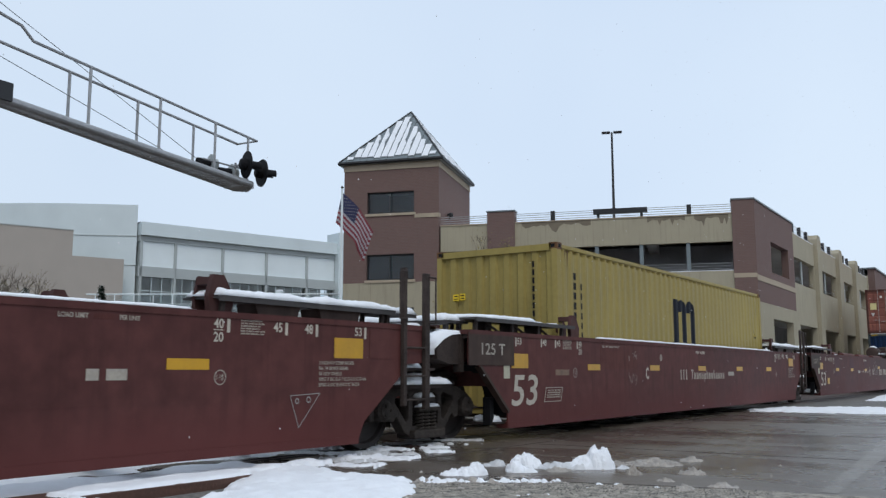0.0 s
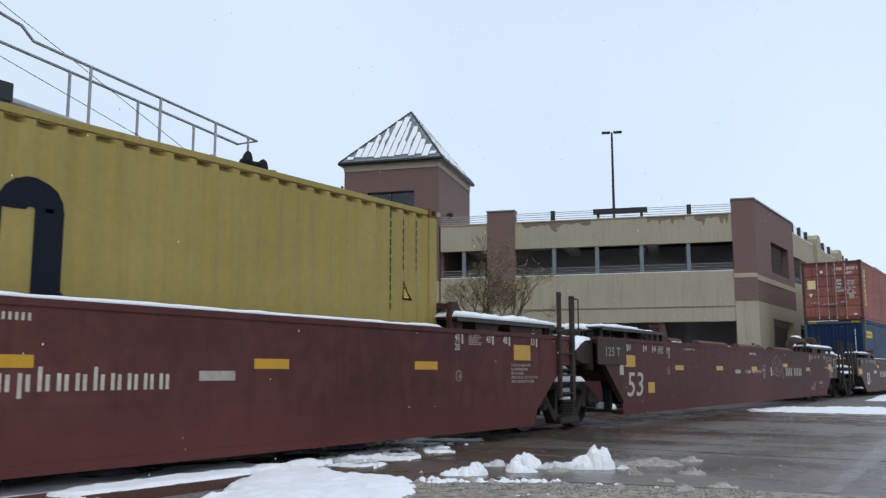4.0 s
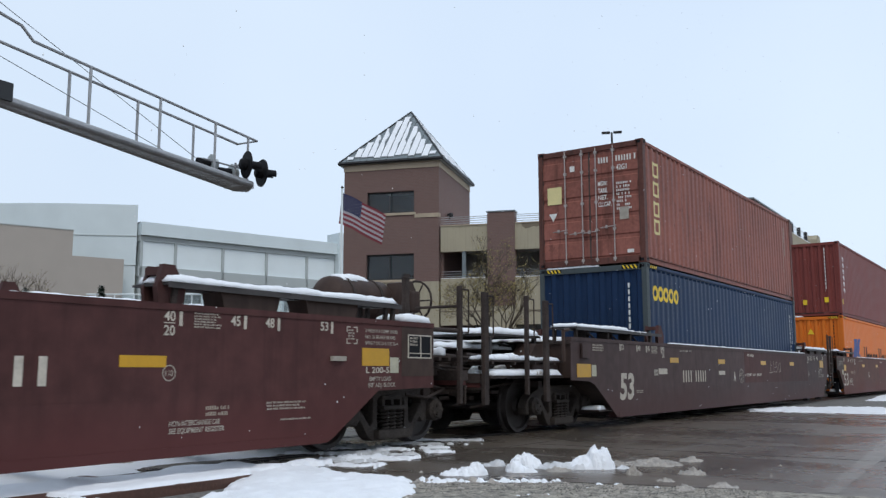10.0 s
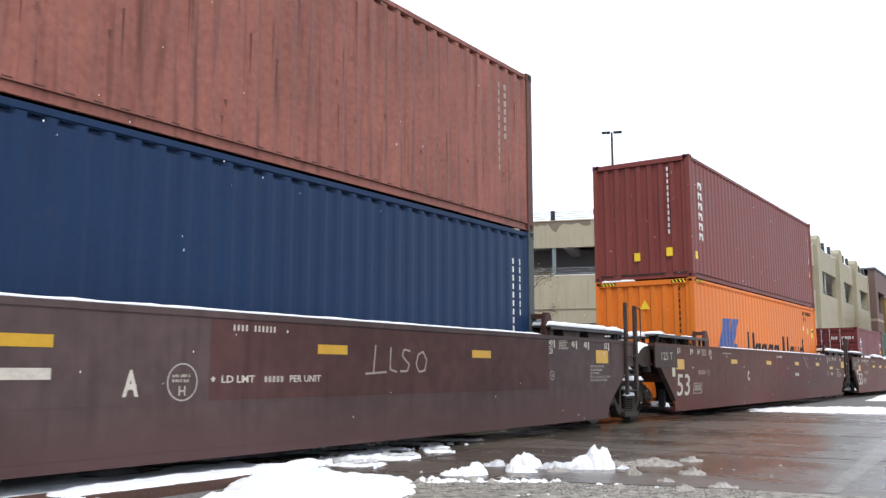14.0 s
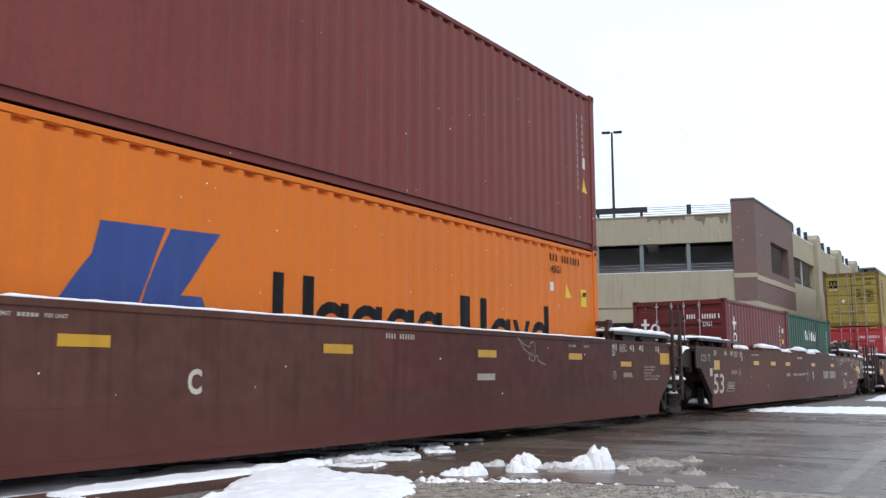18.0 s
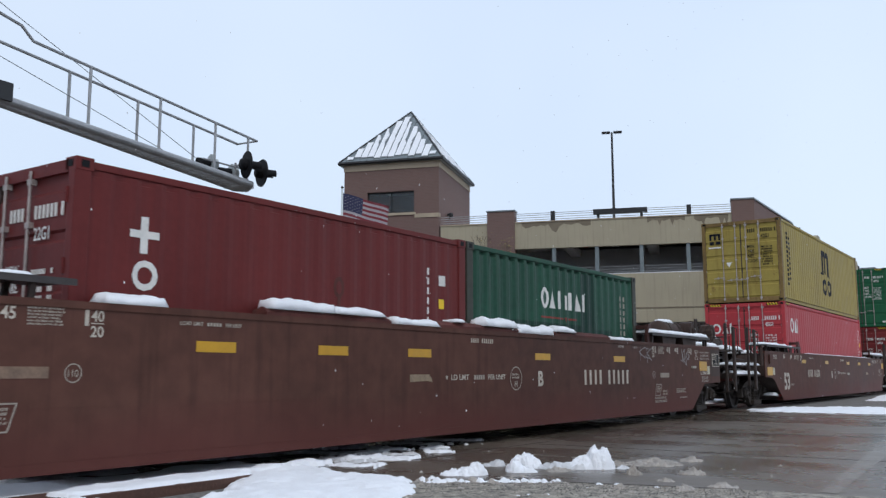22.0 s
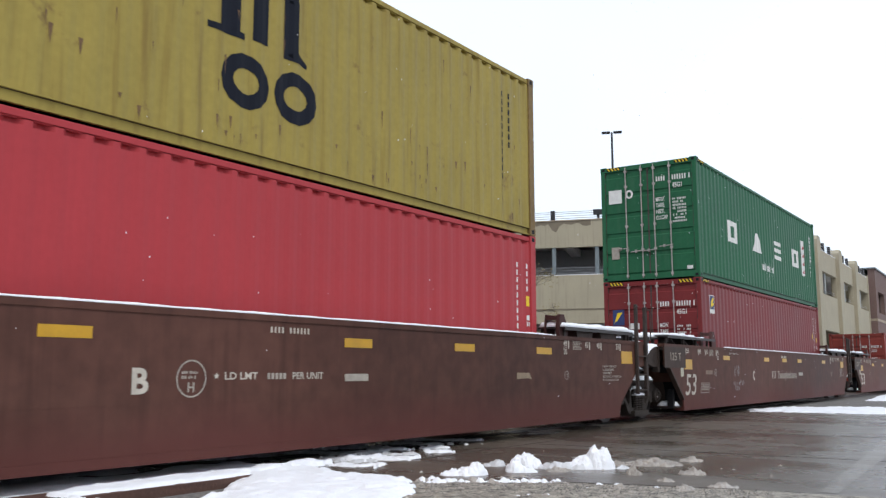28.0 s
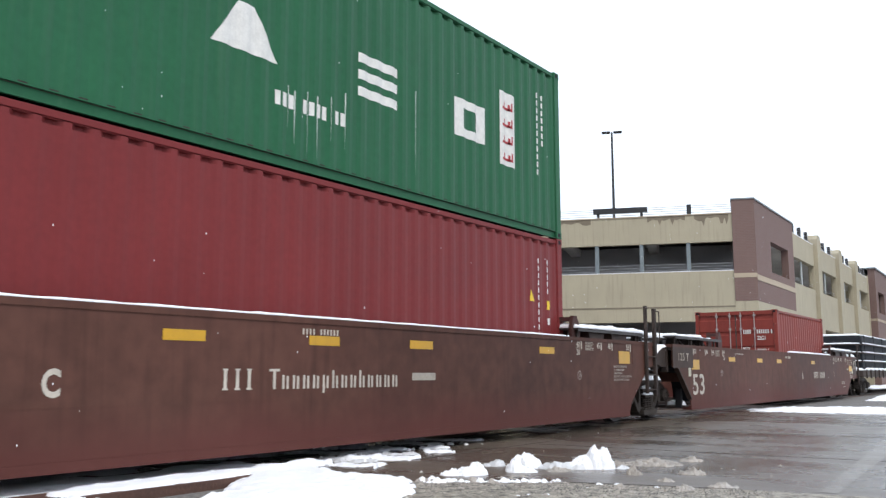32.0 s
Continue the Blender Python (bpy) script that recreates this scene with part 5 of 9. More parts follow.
def load_limit(c, x, z):
    bm = bmesh.new()
    bm.faces.new([bm.verts.new((x - 0.1 + (0.036 if k % 2 == 0 else 0.015) * math.sin(k * math.pi / 5), NEAR - 0.004, z + 0.032 + (0.036 if k % 2 == 0 else 0.015) * math.cos(k * math.pi / 5))) for k in range(10)])
    part("star_mark", bm, M_WORN, c)
    words("LD LMT", x, NEAR - 0.004, z, 0.07, M_WORN, c, SIDE, 0.42)
    bars(x + 0.55, z, 5, 0.035, 0.06, 0.02, NEAR, M_GREYBAR, c)
    words("PER UNIT", x + 0.9, NEAR - 0.004, z, 0.07, M_WORN, c, SIDE, 0.46)


def car_number(c, x, z, high, wide, gap=0.16):
    """Plain bars where the reporting mark and number stand."""
    w = (wide - gap) / 9 * 0.36
    g = (wide - gap) / 9 * 0.64
    bars(x, z, 4, w, high, g, NEAR, M_WORN, c)
    bars(x + 4 * (w + g) + gap, z, 5, w, high, g, NEAR, M_WORN, c)


def common_marks(c, ring_110=True, ring_x=2.02):
    if ring_110:
        bm = bmesh.new()
        for pts in ring(ring_x, 0.94, 0.078, 0.078, 0.01, n=18):
            bm.faces.new([bm.verts.new((a, NEAR - 0.004, b)) for a, b in pts])
        part("ring_mark", bm, M_GREYBAR, c)
        words("110", ring_x - 0.046, NEAR - 0.004, 0.91, 0.06, M_GREYBAR, c, SIDE, 0.092, bold=0.004)
    bm = bmesh.new()
    for pts in ring(14.31, 0.9, 0.072, 0.072, 0.01, n=18):
        bm.faces.new([bm.verts.new((a, NEAR - 0.004, b)) for a, b in pts])
    part("ring_mark", bm, M_GREYBAR, c)
    words("110", 14.268, NEAR - 0.004, 0.872, 0.058, M_GREYBAR, c, SIDE, 0.084, bold=0.004)
    words("LOAD LIMIT", 3.05, NEAR - 0.004, 1.37, 0.035, M_GREYBAR, c, SIDE, 0.26)
    bars(3.36, 1.37, 5, 0.024, 0.032, 0.012, NEAR, M_GREYBAR, c)
    words("PER UNIT", 3.58, NEAR - 0.004, 1.37, 0.035, M_GREYBAR, c, SIDE, 0.2)
    bars(7.85, 1.34, 4, 0.022, 0.06, 0.03, NEAR, M_WORN, c)
    bars(8.12, 1.34, 6, 0.022, 0.06, 0.03, NEAR, M_WORN, c)


def notice_box(c, x0=0.99, x1=1.54):
    bm = bmesh.new()
    for a, b, z0, z1 in ((x0, x1, 0.5, 0.512), (x0, x1, 0.708, 0.72), (x0, x0 + 0.012, 0.5, 0.72), (x1 - 0.012, x1, 0.5, 0.72)):
        box(bm, a, b, NEAR - 0.004, NEAR + 0.001, z0, z1)
    for v in bm.verts:
        v.co.x += (v.co.z - 0.5) * 0.3 - 0.03
    part("notice_frame", bm, M_GREYBAR, c)
    ob = small_print(x0 + 0.07, x1 - 0.03, 0.685, 4, 0.022, NEAR, M_GREYBAR, c, 21)
    for v in ob.data.vertices:
        v.co.x += (v.co.z - 0.5) * 0.3 - 0.03


def register_note(c):
    """The stencilled register notice near the tail of an end unit."""
    words("NON-INTERCHANGE CAR", 14.33, NEAR - 0.004, 0.435, 0.048, M_GREYBAR, c, SIDE, 0.58, lean=0.12)
    words("SEE EQUIPMENT REGISTER", 14.33, NEAR - 0.004, 0.37, 0.048, M_GREYBAR, c, SIDE, 0.63, lean=0.12)
    small_print(14.74, 15.08, 0.6, 2, 0.035, NEAR, M_FADED, c, 34)


def tag_strokes(c, strokes, r=0.009, material=None):
    """Straight sprayed strokes of a tag."""
    bm = bmesh.new()
    for (xa, za), (xb, zb) in strokes:
        d = Vector((xb - xa, zb - za)).normalized() * r
        bm.faces.new([bm.verts.new((p, NEAR - 0.004, q)) for p, q in ((xa + d.y, za - d.x), (xb + d.y, zb - d.x), (xb - d.y, zb + d.x), (xa - d.y, za + d.x))])
    tagged(part("spray_scrawl", bm, material or M_SCRAWL, c), kind="stuff")


def scrawl(c, x, z, w, h, seed, material=None, r=0.012, n=26):
    """A sprayed tag: a row of leaning glyphs, each of a few curved strokes."""
    rng = random.Random(seed)
    bm = bmesh.new()
    count = max(2, n // 6)
    cell = w / count
    for g in range(count):
        gx = x + g * cell
        tall = rng.uniform(0.6, 1.0)
        pen = Vector((gx + cell * rng.uniform(0.0, 0.3), z + h * rng.uniform(0.6, 1.0) * tall))
        for k in range(rng.choice((2, 3, 3, 4))):
            low = k % 2 == 0
            end = Vector((gx + cell * rng.uniform(0.0, 1.1), z + h * (rng.uniform(0.0, 0.3) if low else rng.uniform(0.5, 1.0)) * tall))
            mid = (pen + end) / 2 + Vector((cell * rng.uniform(-0.5, 0.5), h * rng.uniform(-0.15, 0.15)))
            pts = [pen * (1 - u) ** 2 + mid * (2 * u * (1 - u)) + end * u ** 2 for u in (0, 0.2, 0.4, 0.6, 0.8, 1)]
            rails = []
            for q, p in enumerate(pts):
                d = (pts[min(q + 1, 5)] - pts[max(q - 1, 0)]).normalized() * r * rng.uniform(0.7, 1.2)
                rails.append([bm.verts.new((a, NEAR - 0.004, b)) for a, b in ((p.x + d.y, p.y - d.x), (p.x - d.y, p.y + d.x))])
            for (a, b), (e, f) in zip(rails, rails[1:]):
                bm.faces.new((a, e, f, b))
            pen = end
    tagged(part("spray_scrawl", bm, material or M_SCRAWL, c), kind="stuff")


def patch_plate(c, x0, x1, z0, z1, material):
    plate("repaint_patch", x0, x1, z0, z1, NEAR, material, c, 0.002)


def bead_snow(c, x0, x1, h, seed, w=0.16, z=1.516):
    """A thin line of snow along the top chord."""
    bm = bmesh.new()
    snow_pad(bm, x0, x1, NEAR - 0.01, NEAR + w, z, h, seed, 0.05)
    part("snow", bm, M_SNOW, c, "", True)


def company_name(c, x, z, wide):
    """Plain upright shapes in place of a company's name."""
    bm = bmesh.new()
    w = wide / 18

    def lay(pts):
        bm.faces.new([bm.verts.new((a, NEAR - 0.004, b)) for a, b in pts])

    for i in range(18):
        a = x + i * w
        if i < 3:
            lay(rect(a, a + w * 0.26, z + 0.015, z + 0.185))
            lay(rect(a - w * 0.1, a + w * 0.36, z, z + 0.015))
            lay(rect(a - w * 0.1, a + w * 0.36, z + 0.185, z + 0.2))
        elif i == 4:
            lay(rect(a + w * 0.25, a + w * 0.5, z, z + 0.175))
            lay(rect(a - w * 0.1, a + w * 0.85, z + 0.175, z + 0.2))
        elif i > 4:
            lay(rect(a + w * 0.1, a + w * 0.32, z - (0.05 if i == 9 else 0), z + (0.19 if i in (10, 13) else 0.14)))
            lay(rect(a + w * 0.5, a + w * 0.72, z, z + 0.13))
    tagged(part("company_lettering", bm, M_WORN, c), kind="stuff")


u0 = well_car(-8.63, M_CAR_RED, "red-brown steel well car with snow on its walkways", "joint", "joint")
reflectors(u0, (2.5, 5.2, 8.0, 10.7, 13.7), 1.07)
common_marks(u0)
plate("grey_reflector", 13.1, 13.3, 0.88, 0.975, NEAR, M_GREYBAR, u0)
plate("grey_reflector", 12.914, 13.03, 0.88, 0.975, NEAR, M_GREYBAR, u0)
words("LOAD LIMIT", 12.64, NEAR - 0.004, 1.385, 0.042, M_GREYBAR, u0, SIDE, 0.27)
bars(12.96, 1.385, 6, 0.022, 0.038, 0.012, NEAR, M_PATCH_RED, u0)
words("PER UNIT", 13.205, NEAR - 0.004, 1.385, 0.042, M_GREYBAR, u0, SIDE, 0.2)
bm = bmesh.new()
tri = [(15.24, 0.71), (15.68, 0.727), (15.37, 0.385)]
for (xa, za), (xb, zb) in zip(tri, tri[1:] + tri[:1]):
    d = Vector((xb - xa, zb - za)).normalized() * 0.004
    bm.faces.new([bm.verts.new((p, NEAR - 0.004, q)) for p, q in ((xa + d.y, za - d.x), (xb + d.y, zb - d.x), (xb - d.y, zb + d.x), (xa - d.y, za + d.x))])
for cx, cz0, rr in ((15.34, 0.655, 0.03), (15.51, 0.665, 0.034)):
    for pts in ring(cx, cz0, rr, rr, 0.011, n=12):
        bm.faces.new([bm.verts.new((p, NEAR - 0.004, q)) for p, q in pts])
tagged(part("spray_scrawl", bm, M_SCRAWL, u0), kind="stuff")
bead_snow(u0, 9.0, 14.0, 0.03, 1.0)

u1 = well_car(11.06, M_CAR_RED, "red-brown steel well car holding one yellow container", "joint", "joint", lean=0.17, yel=(15.74, 1.12), num=(0.03, 0.74, 0.012))
reflectors(u1, (2.5, 5.22, 7.97, 10.72, 13.35), 1.08)
common_marks(u1)
notice_box(u1)
words("C", 4.99, NEAR - 0.004, 0.83, 0.21, M_WORN, u1, SIDE, 0.15)
company_name(u1, 6.86, 0.8, 2.9)
plate("grey_reflector", 10.05, 10.48, 0.87, 0.96, NEAR, M_GREYBAR, u1)
plate("old_sticker", 1.34, 1.81, 0.9, 0.99, NEAR, M_OLDTAN, u1)
patch_plate(u1, 3.0, 4.6, 1.0, 1.42, M_PATCH_RED)
scrawl(u1, 4.16, 1.12, 0.42, 0.26, 9, M_FADED, r=0.005, n=14)
scrawl(u1, 4.18, 0.72, 0.45, 0.34, 10, M_FADED, r=0.004, n=18)
bm = bmesh.new()
bm.faces.new([bm.verts.new((5.79 + 0.07 * math.cos(k * 0.393), NEAR - 0.004, 1.23 + 0.07 * math.sin(k * 0.393))) for k in range(16)])
part("round_sticker", bm, M_FADED, u1)
bead_snow(u1, 3.0, 14.0, 0.035, 2.0)

u2 = well_car(30.75, M_CAR_WINE, "empty red-brown steel well car with pale spray marks on its side", "joint", "end", 0.04, hand=(0, 1), lean=0.17, num=(0.13, 0.72, 0.004))
reflectors(u2, (2.55, 5.17, 7.97), 1.05)
reflectors(u2, (11.08,), 1.15)
reflectors(u2, (13.8,), 1.05)
common_marks(u2, True, 2.16)
words("B", 9.74, NEAR - 0.004, 0.82, 0.22, M_WORN, u2, SIDE, 0.16)
round_mark(u2, 9.1, 0.93, "H")
load_limit(u2, 7.47, 0.89)
car_number(u2, 11.36, 0.8, 0.23, 1.92)
plate("grey_reflector", 6.59, 7.02, 0.88, 0.97, NEAR, M_GREYBAR, u2)
plate("yellow_reflector", 1.08, 1.4, 0.52, 0.72, NEAR, M_YELLOW, u2)
tag_strokes(u2, [((9.93, 1.12), (10.2, 1.3)), ((9.95, 1.12), (10.22, 1.0)), ((10.22, 1.0), (9.96, 0.88)), ((9.96, 0.88), (10.3, 0.86)), ((10.28, 1.22), (10.3, 0.88)), ((10.3, 1.1), (10.44, 1.06)), ((10.44, 1.06), (10.32, 0.9)),
                 ((10.2, 1.3), (10.46, 1.36)), ((10.5, 1.4), (10.52, 0.86)), ((10.52, 1.08), (10.68, 1.12)), ((10.52, 0.98), (10.7, 0.88)), ((10.68, 1.12), (10.72, 1.34)), ((10.1, 0.84), (10.6, 0.8))], 0.006)
tag_strokes(u2, [((10.74, 0.76), (10.86, 1.24)), ((10.86, 1.24), (10.92, 0.86)), ((10.92, 0.86), (11.02, 1.2)), ((11.02, 1.2), (11.06, 0.74)), ((10.98, 0.72), (11.2, 0.78))], 0.006)
patch_plate(u2, 10.5, 12.6, 1.0, 1.45, M_PATCH_DARK)


def chord_cover(c, a, b):
    """A rounded steel cover over a stretch of the top chord."""
    bm = bmesh.new()
    prof = [(NEAR + 0.02, 1.5), (NEAR + 0.02, 1.55), (NEAR + 0.07, 1.59), (NEAR + 0.15, 1.61), (NEAR + 0.23, 1.57), (NEAR + 0.24, 1.5)]
    va = [bm.verts.new((a + (0.05 if z > 1.58 else 0), y, z)) for y, z in prof]
    vb = [bm.verts.new((b - (0.05 if z > 1.58 else 0), y, z)) for y, z in prof]
    bm.faces.new(va)
    bm.faces.new(vb[::-1])
    for i in range(len(prof) - 1):
        bm.faces.new((va[i], va[i + 1], vb[i + 1], vb[i]))
    part("chord_cover", bm, M_PATCH_RED, c)


for a, b in ((2.37, 3.1), (4.13, 6.2), (7.1, 9.25), (10.3, 12.37)):
    chord_cover(u2, a, b)
for a, b, z0, z1 in ((5.02, 5.78, 0.98, 1.42), (7.86, 8.5, 1.08, 1.4), (2.3, 3.2, 0.8, 1.44)):
    patch_plate(u2, a, b, z0, z1, M_PATCH_PURPLE)
bead_snow(u2, 2.45, 3.0, 0.03, 3.0)

u3 = well_car(54.83, M_CAR_GREY, "grey-brown steel well car carrying two stacked containers", "end", "joint", lean=0.1)
reflectors(u3, (2.48, 5.53, 9.03, 12.04), 1.24)
common_marks(u3, False)
plate("label_plate", 1.61, 1.8, 0.885, 1.0, NEAR, M_GREYBAR, u3)
words("110", 1.632, NEAR - 0.008, 0.91, 0.065, M_DARK, u3, SIDE, 0.145, bold=0.006)
plate("grey_reflector", 1.84, 2.3, 0.91, 1.02, NEAR, M_WORN, u3)
car_number(u3, 3.2, 0.745, 0.24, 1.52)
plate("grey_reflector", 5.55, 6.0, 0.89, 0.98, NEAR, M_WORN, u3)
words("A", 6.65, NEAR - 0.004, 0.75, 0.22, M_WORN, u3, SIDE, 0.16)
round_mark(u3, 7.27, 0.86, "H")
load_limit(u3, 7.72, 0.85)
tag_strokes(u3, [((9.82, 0.93), (10.2, 0.95)), ((10.0, 1.26), (9.96, 0.94)), ((10.28, 1.24), (10.27, 0.98)), ((10.27, 0.98), (10.4, 0.95)), ((10.66, 1.2), (10.54, 1.22)), ((10.54, 1.22), (10.5, 1.14)), ((10.5, 1.14), (10.64, 1.04)),
                 ((10.64, 1.04), (10.6, 0.96)), ((10.6, 0.96), (10.46, 0.96)), ((10.82, 1.16), (10.78, 1.04)), ((10.78, 1.04), (10.84, 0.95)), ((10.84, 0.95), (10.96, 0.97)), ((10.96, 0.97), (11.0, 1.1)), ((11.0, 1.1), (10.92, 1.2)), ((10.92, 1.2), (10.82, 1.16))], 0.012, M_FADED)
patch_plate(u3, 7.58, 14.2, 0.69, 1.45, M_PATCH_DARK)
words("A-END", -2.9, NEAR + 0.1, 0.9, 0.06, M_GREYBAR, u3, SIDE, 0.3)
bead_snow(u3, 2.6, 14.05, 0.025, 4.0)

u4 = well_car(74.52, M_CAR_DULL, "brown steel well car carrying an orange container under a maroon one", "joint", "joint", yel=(16.49, 1.1), cover=0.16, lean=0.12, num=(0.03, 0.76, 0.008))
reflectors(u4, (3.7, 6.78, 9.85, 12.55), 1.25)
common_marks(u4)
notice_box(u4)
words("C", 4.99, NEAR - 0.004, 0.76, 0.22, M_WORN, u4, SIDE, 0.16)
plate("grey_reflector", 9.83, 10.28, 0.84, 0.93, NEAR, M_GREYBAR, u4)
plate("old_sticker", 1.34, 1.81, 0.9, 0.99, NEAR, M_OLDTAN, u4)
patch_plate(u4, 7.6, 14.1, 0.7, 1.44, M_PATCH_RED)
tag_strokes(u4, [((10.89, 1.463), (11.08, 1.36)), ((11.08, 1.36), (11.27, 1.317)), ((10.93, 1.44), (11.1, 1.28)), ((11.1, 1.28), (11.24, 1.235)), ((11.27, 1.317), (11.29, 1.37)), ((11.29, 1.37), (11.36, 1.4)),
                 ((11.36, 1.4), (11.42, 1.38)), ((11.42, 1.38), (11.44, 1.32)), ((11.44, 1.32), (11.42, 1.14)), ((11.24, 1.235), (11.28, 1.18)), ((11.28, 1.18), (11.24, 1.145)), ((11.24, 1.145), (11.4, 1.1)),
                 ((11.4, 1.1), (11.42, 1.17)), ((11.42, 1.17), (11.5, 1.2)), ((11.5, 1.2), (11.54, 1.12)), ((11.54, 1.12), (11.62, 1.09)), ((11.62, 1.09), (11.77, 1.058)), ((11.27, 1.24), (11.33, 1.19)), ((11.35, 1.25), (11.37, 1.18))], 0.005)
words("LOAD LIMIT", 12.55, NEAR - 0.004, 1.35, 0.042, M_GREYBAR, u4, SIDE, 0.25)
bars(12.87, 1.35, 6, 0.02, 0.036, 0.012, NEAR, M_PATCH_RED, u4)
words("PER UNIT", 13.1, NEAR - 0.004, 1.35, 0.042, M_GREYBAR, u4, SIDE, 0.2)
plate("yellow_reflector", 14.585, 15.053, 1.05, 1.138, NEAR, M_YELLOW, u4)
tan_reflector(u4, 14.695, 0.852)
bead_snow(u4, 3.2, 14.05, 0.025, 5.0)

u5 = well_car(94.21, M_CAR_DULL, "brown steel well car with snow lumps and two short containers", "joint", "end", hand=(0, 1), lean=0.15, num=(0.02, 0.74, 0.012), front_guide=False, bulkhead=True)
reflectors(u5, (3.24, 4.87, 6.45, 9.61, 12.46), 1.23)
common_marks(u5)
notice_box(u5)
load_limit(u5, 7.37, 0.85)
round_mark(u5, 9.03, 0.86, "H")
words("B", 9.69, NEAR - 0.004, 0.75, 0.22, M_WORN, u5, SIDE, 0.16)
car_number(u5, 11.27, 0.745, 0.24, 1.92)
tan_reflector(u5, 6.49, 0.83, 0.46)
plate("old_sticker", 1.34, 1.81, 0.9, 0.99, NEAR, M_OLDTAN, u5)
words("LOAD LIMIT", 12.64, NEAR - 0.004, 1.385, 0.042, M_GREYBAR, u5, SIDE, 0.27)
words("PER UNIT", 13.33, NEAR - 0.004, 1.385, 0.042, M_GREYBAR, u5, SIDE, 0.2)
notice_box(u5, 14.38, 14.65)
register_note(u5)
register_note(u2)
plate("old_sticker", 14.65, 15.12, 0.845, 0.935, NEAR, M_FADED, u5)
tag_strokes(u5, [((13.66, 1.42), (13.65, 1.16)), ((13.6, 1.33), (13.86, 1.41)), ((13.61, 1.32), (13.9, 1.21)), ((13.86, 1.41), (14.12, 1.38)), ((13.97, 1.4), (14.0, 1.12)), ((13.99, 1.31), (14.2, 1.4)),
                 ((14.0, 1.3), (14.22, 1.17)), ((13.88, 1.24), (14.18, 1.2))], 0.006)
tag_strokes(u5, [((15.86, 1.42), (15.92, 1.2)), ((15.8, 1.2), (15.9, 1.17)), ((15.9, 1.3), (16.02, 1.42)), ((15.9, 1.3), (16.0, 1.14)), ((16.0, 1.14), (16.04, 1.26)), ((16.04, 1.42), (16.06, 1.12)), ((16.06, 1.12), (16.14, 1.1)),
                 ((16.14, 1.1), (16.1, 1.28)), ((16.1, 1.28), (16.24, 1.4)), ((16.12, 1.3), (16.24, 1.2)), ((16.24, 1.2), (16.34, 1.28)), ((16.34, 1.28), (16.26, 1.32)), ((16.26, 1.32), (16.3, 1.2))], 0.008)
for a, b in ((4.13, 6.15), (7.15, 9.2), (10.3, 12.37)):
    chord_cover(u5, a, b)
for a, b, hh, z in ((2.3, 2.95, 0.12, 1.516), (4.2, 5.2, 0.13, 1.585), (5.15, 6.05, 0.11, 1.585), (6.2, 7.15, 0.1, 1.516), (7.5, 7.75, 0.05, 1.6), (8.18, 9.12, 0.16, 1.58), (9.15, 10.33, 0.15, 1.516), (10.35, 11.04, 0.11, 1.58), (12.4, 13.46, 0.07, 1.516)):
    bead_snow(u5, a, b, hh, a, 0.3, z)

u6 = well_car(118.3, M_CAR_DULL, "brown steel well car carrying a red container under a yellow one", "end", "joint", hand=(1, 0), yel=(16.47, 1.1))
reflectors(u6, (2.19, 5.38, 8.97, 11.14, 13.34), 1.32)
common_marks(u6, False)
car_number(u6, 2.92, 0.8, 0.22, 1.65)
words("B", 6.25, NEAR - 0.004, 0.77, 0.22, M_WORN, u6, SIDE, 0.17)
round_mark(u6, 6.88, 0.89, "H")
load_limit(u6, 7.27, 0.88)
plate("grey_reflector", 8.98, 9.38, 0.85, 0.93, NEAR, M_GREYBAR, u6)
tan_reflector(u6, 12.74, 0.85, 0.42)
bead_snow(u6, 3.0, 14.0, 0.02, 6.0)

u7 = well_car(137.99, M_CAR_DULL, "brown steel well car carrying a maroon container under a green one", "joint", "joint", lean=0.26, num=(0.08, 0.64, 0.008), bulkhead=True)
reflectors(u7, (2.63, 6.09, 7.95, 9.71, 12.97), 1.33)
common_marks(u7)
notice_box(u7)
words("C", 4.98, NEAR - 0.004, 0.76, 0.22, M_WORN, u7, SIDE, 0.16)
company_name(u7, 6.8, 0.78, 2.7)
plate("grey_reflector", 9.76, 10.24, 0.85, 0.94, NEAR, M_GREYBAR, u7)
plate("old_sticker", 1.34, 1.81, 0.9, 0.99, NEAR, M_OLDTAN, u7)
scrawl(u7, 3.3, 0.62, 0.9, 0.2, 71, r=0.004, n=44)
scrawl(u7, 3.42, 0.84, 0.45, 0.34, 73, r=0.005, n=22)
scrawl(u7, 3.38, 0.5, 0.42, 0.2, 74, r=0.005, n=20)
bead_snow(u7, 3.0, 14.0, 0.022, 7.0)

u8 = well_car(157.68, M_CAR_DULL, "brown steel well car with one short container in it", "joint", "end")
reflectors(u8, (2.59, 4.97, 6.9, 11.0), 1.3)
common_marks(u8)
words("A", 9.7, NEAR - 0.004, 0.76, 0.2, M_WORN, u8, SIDE, 0.15)
car_number(u8, 11.3, 0.76, 0.2, 1.6)
bead_snow(u8, 8.6, 14.0, 0.05, 8.0)

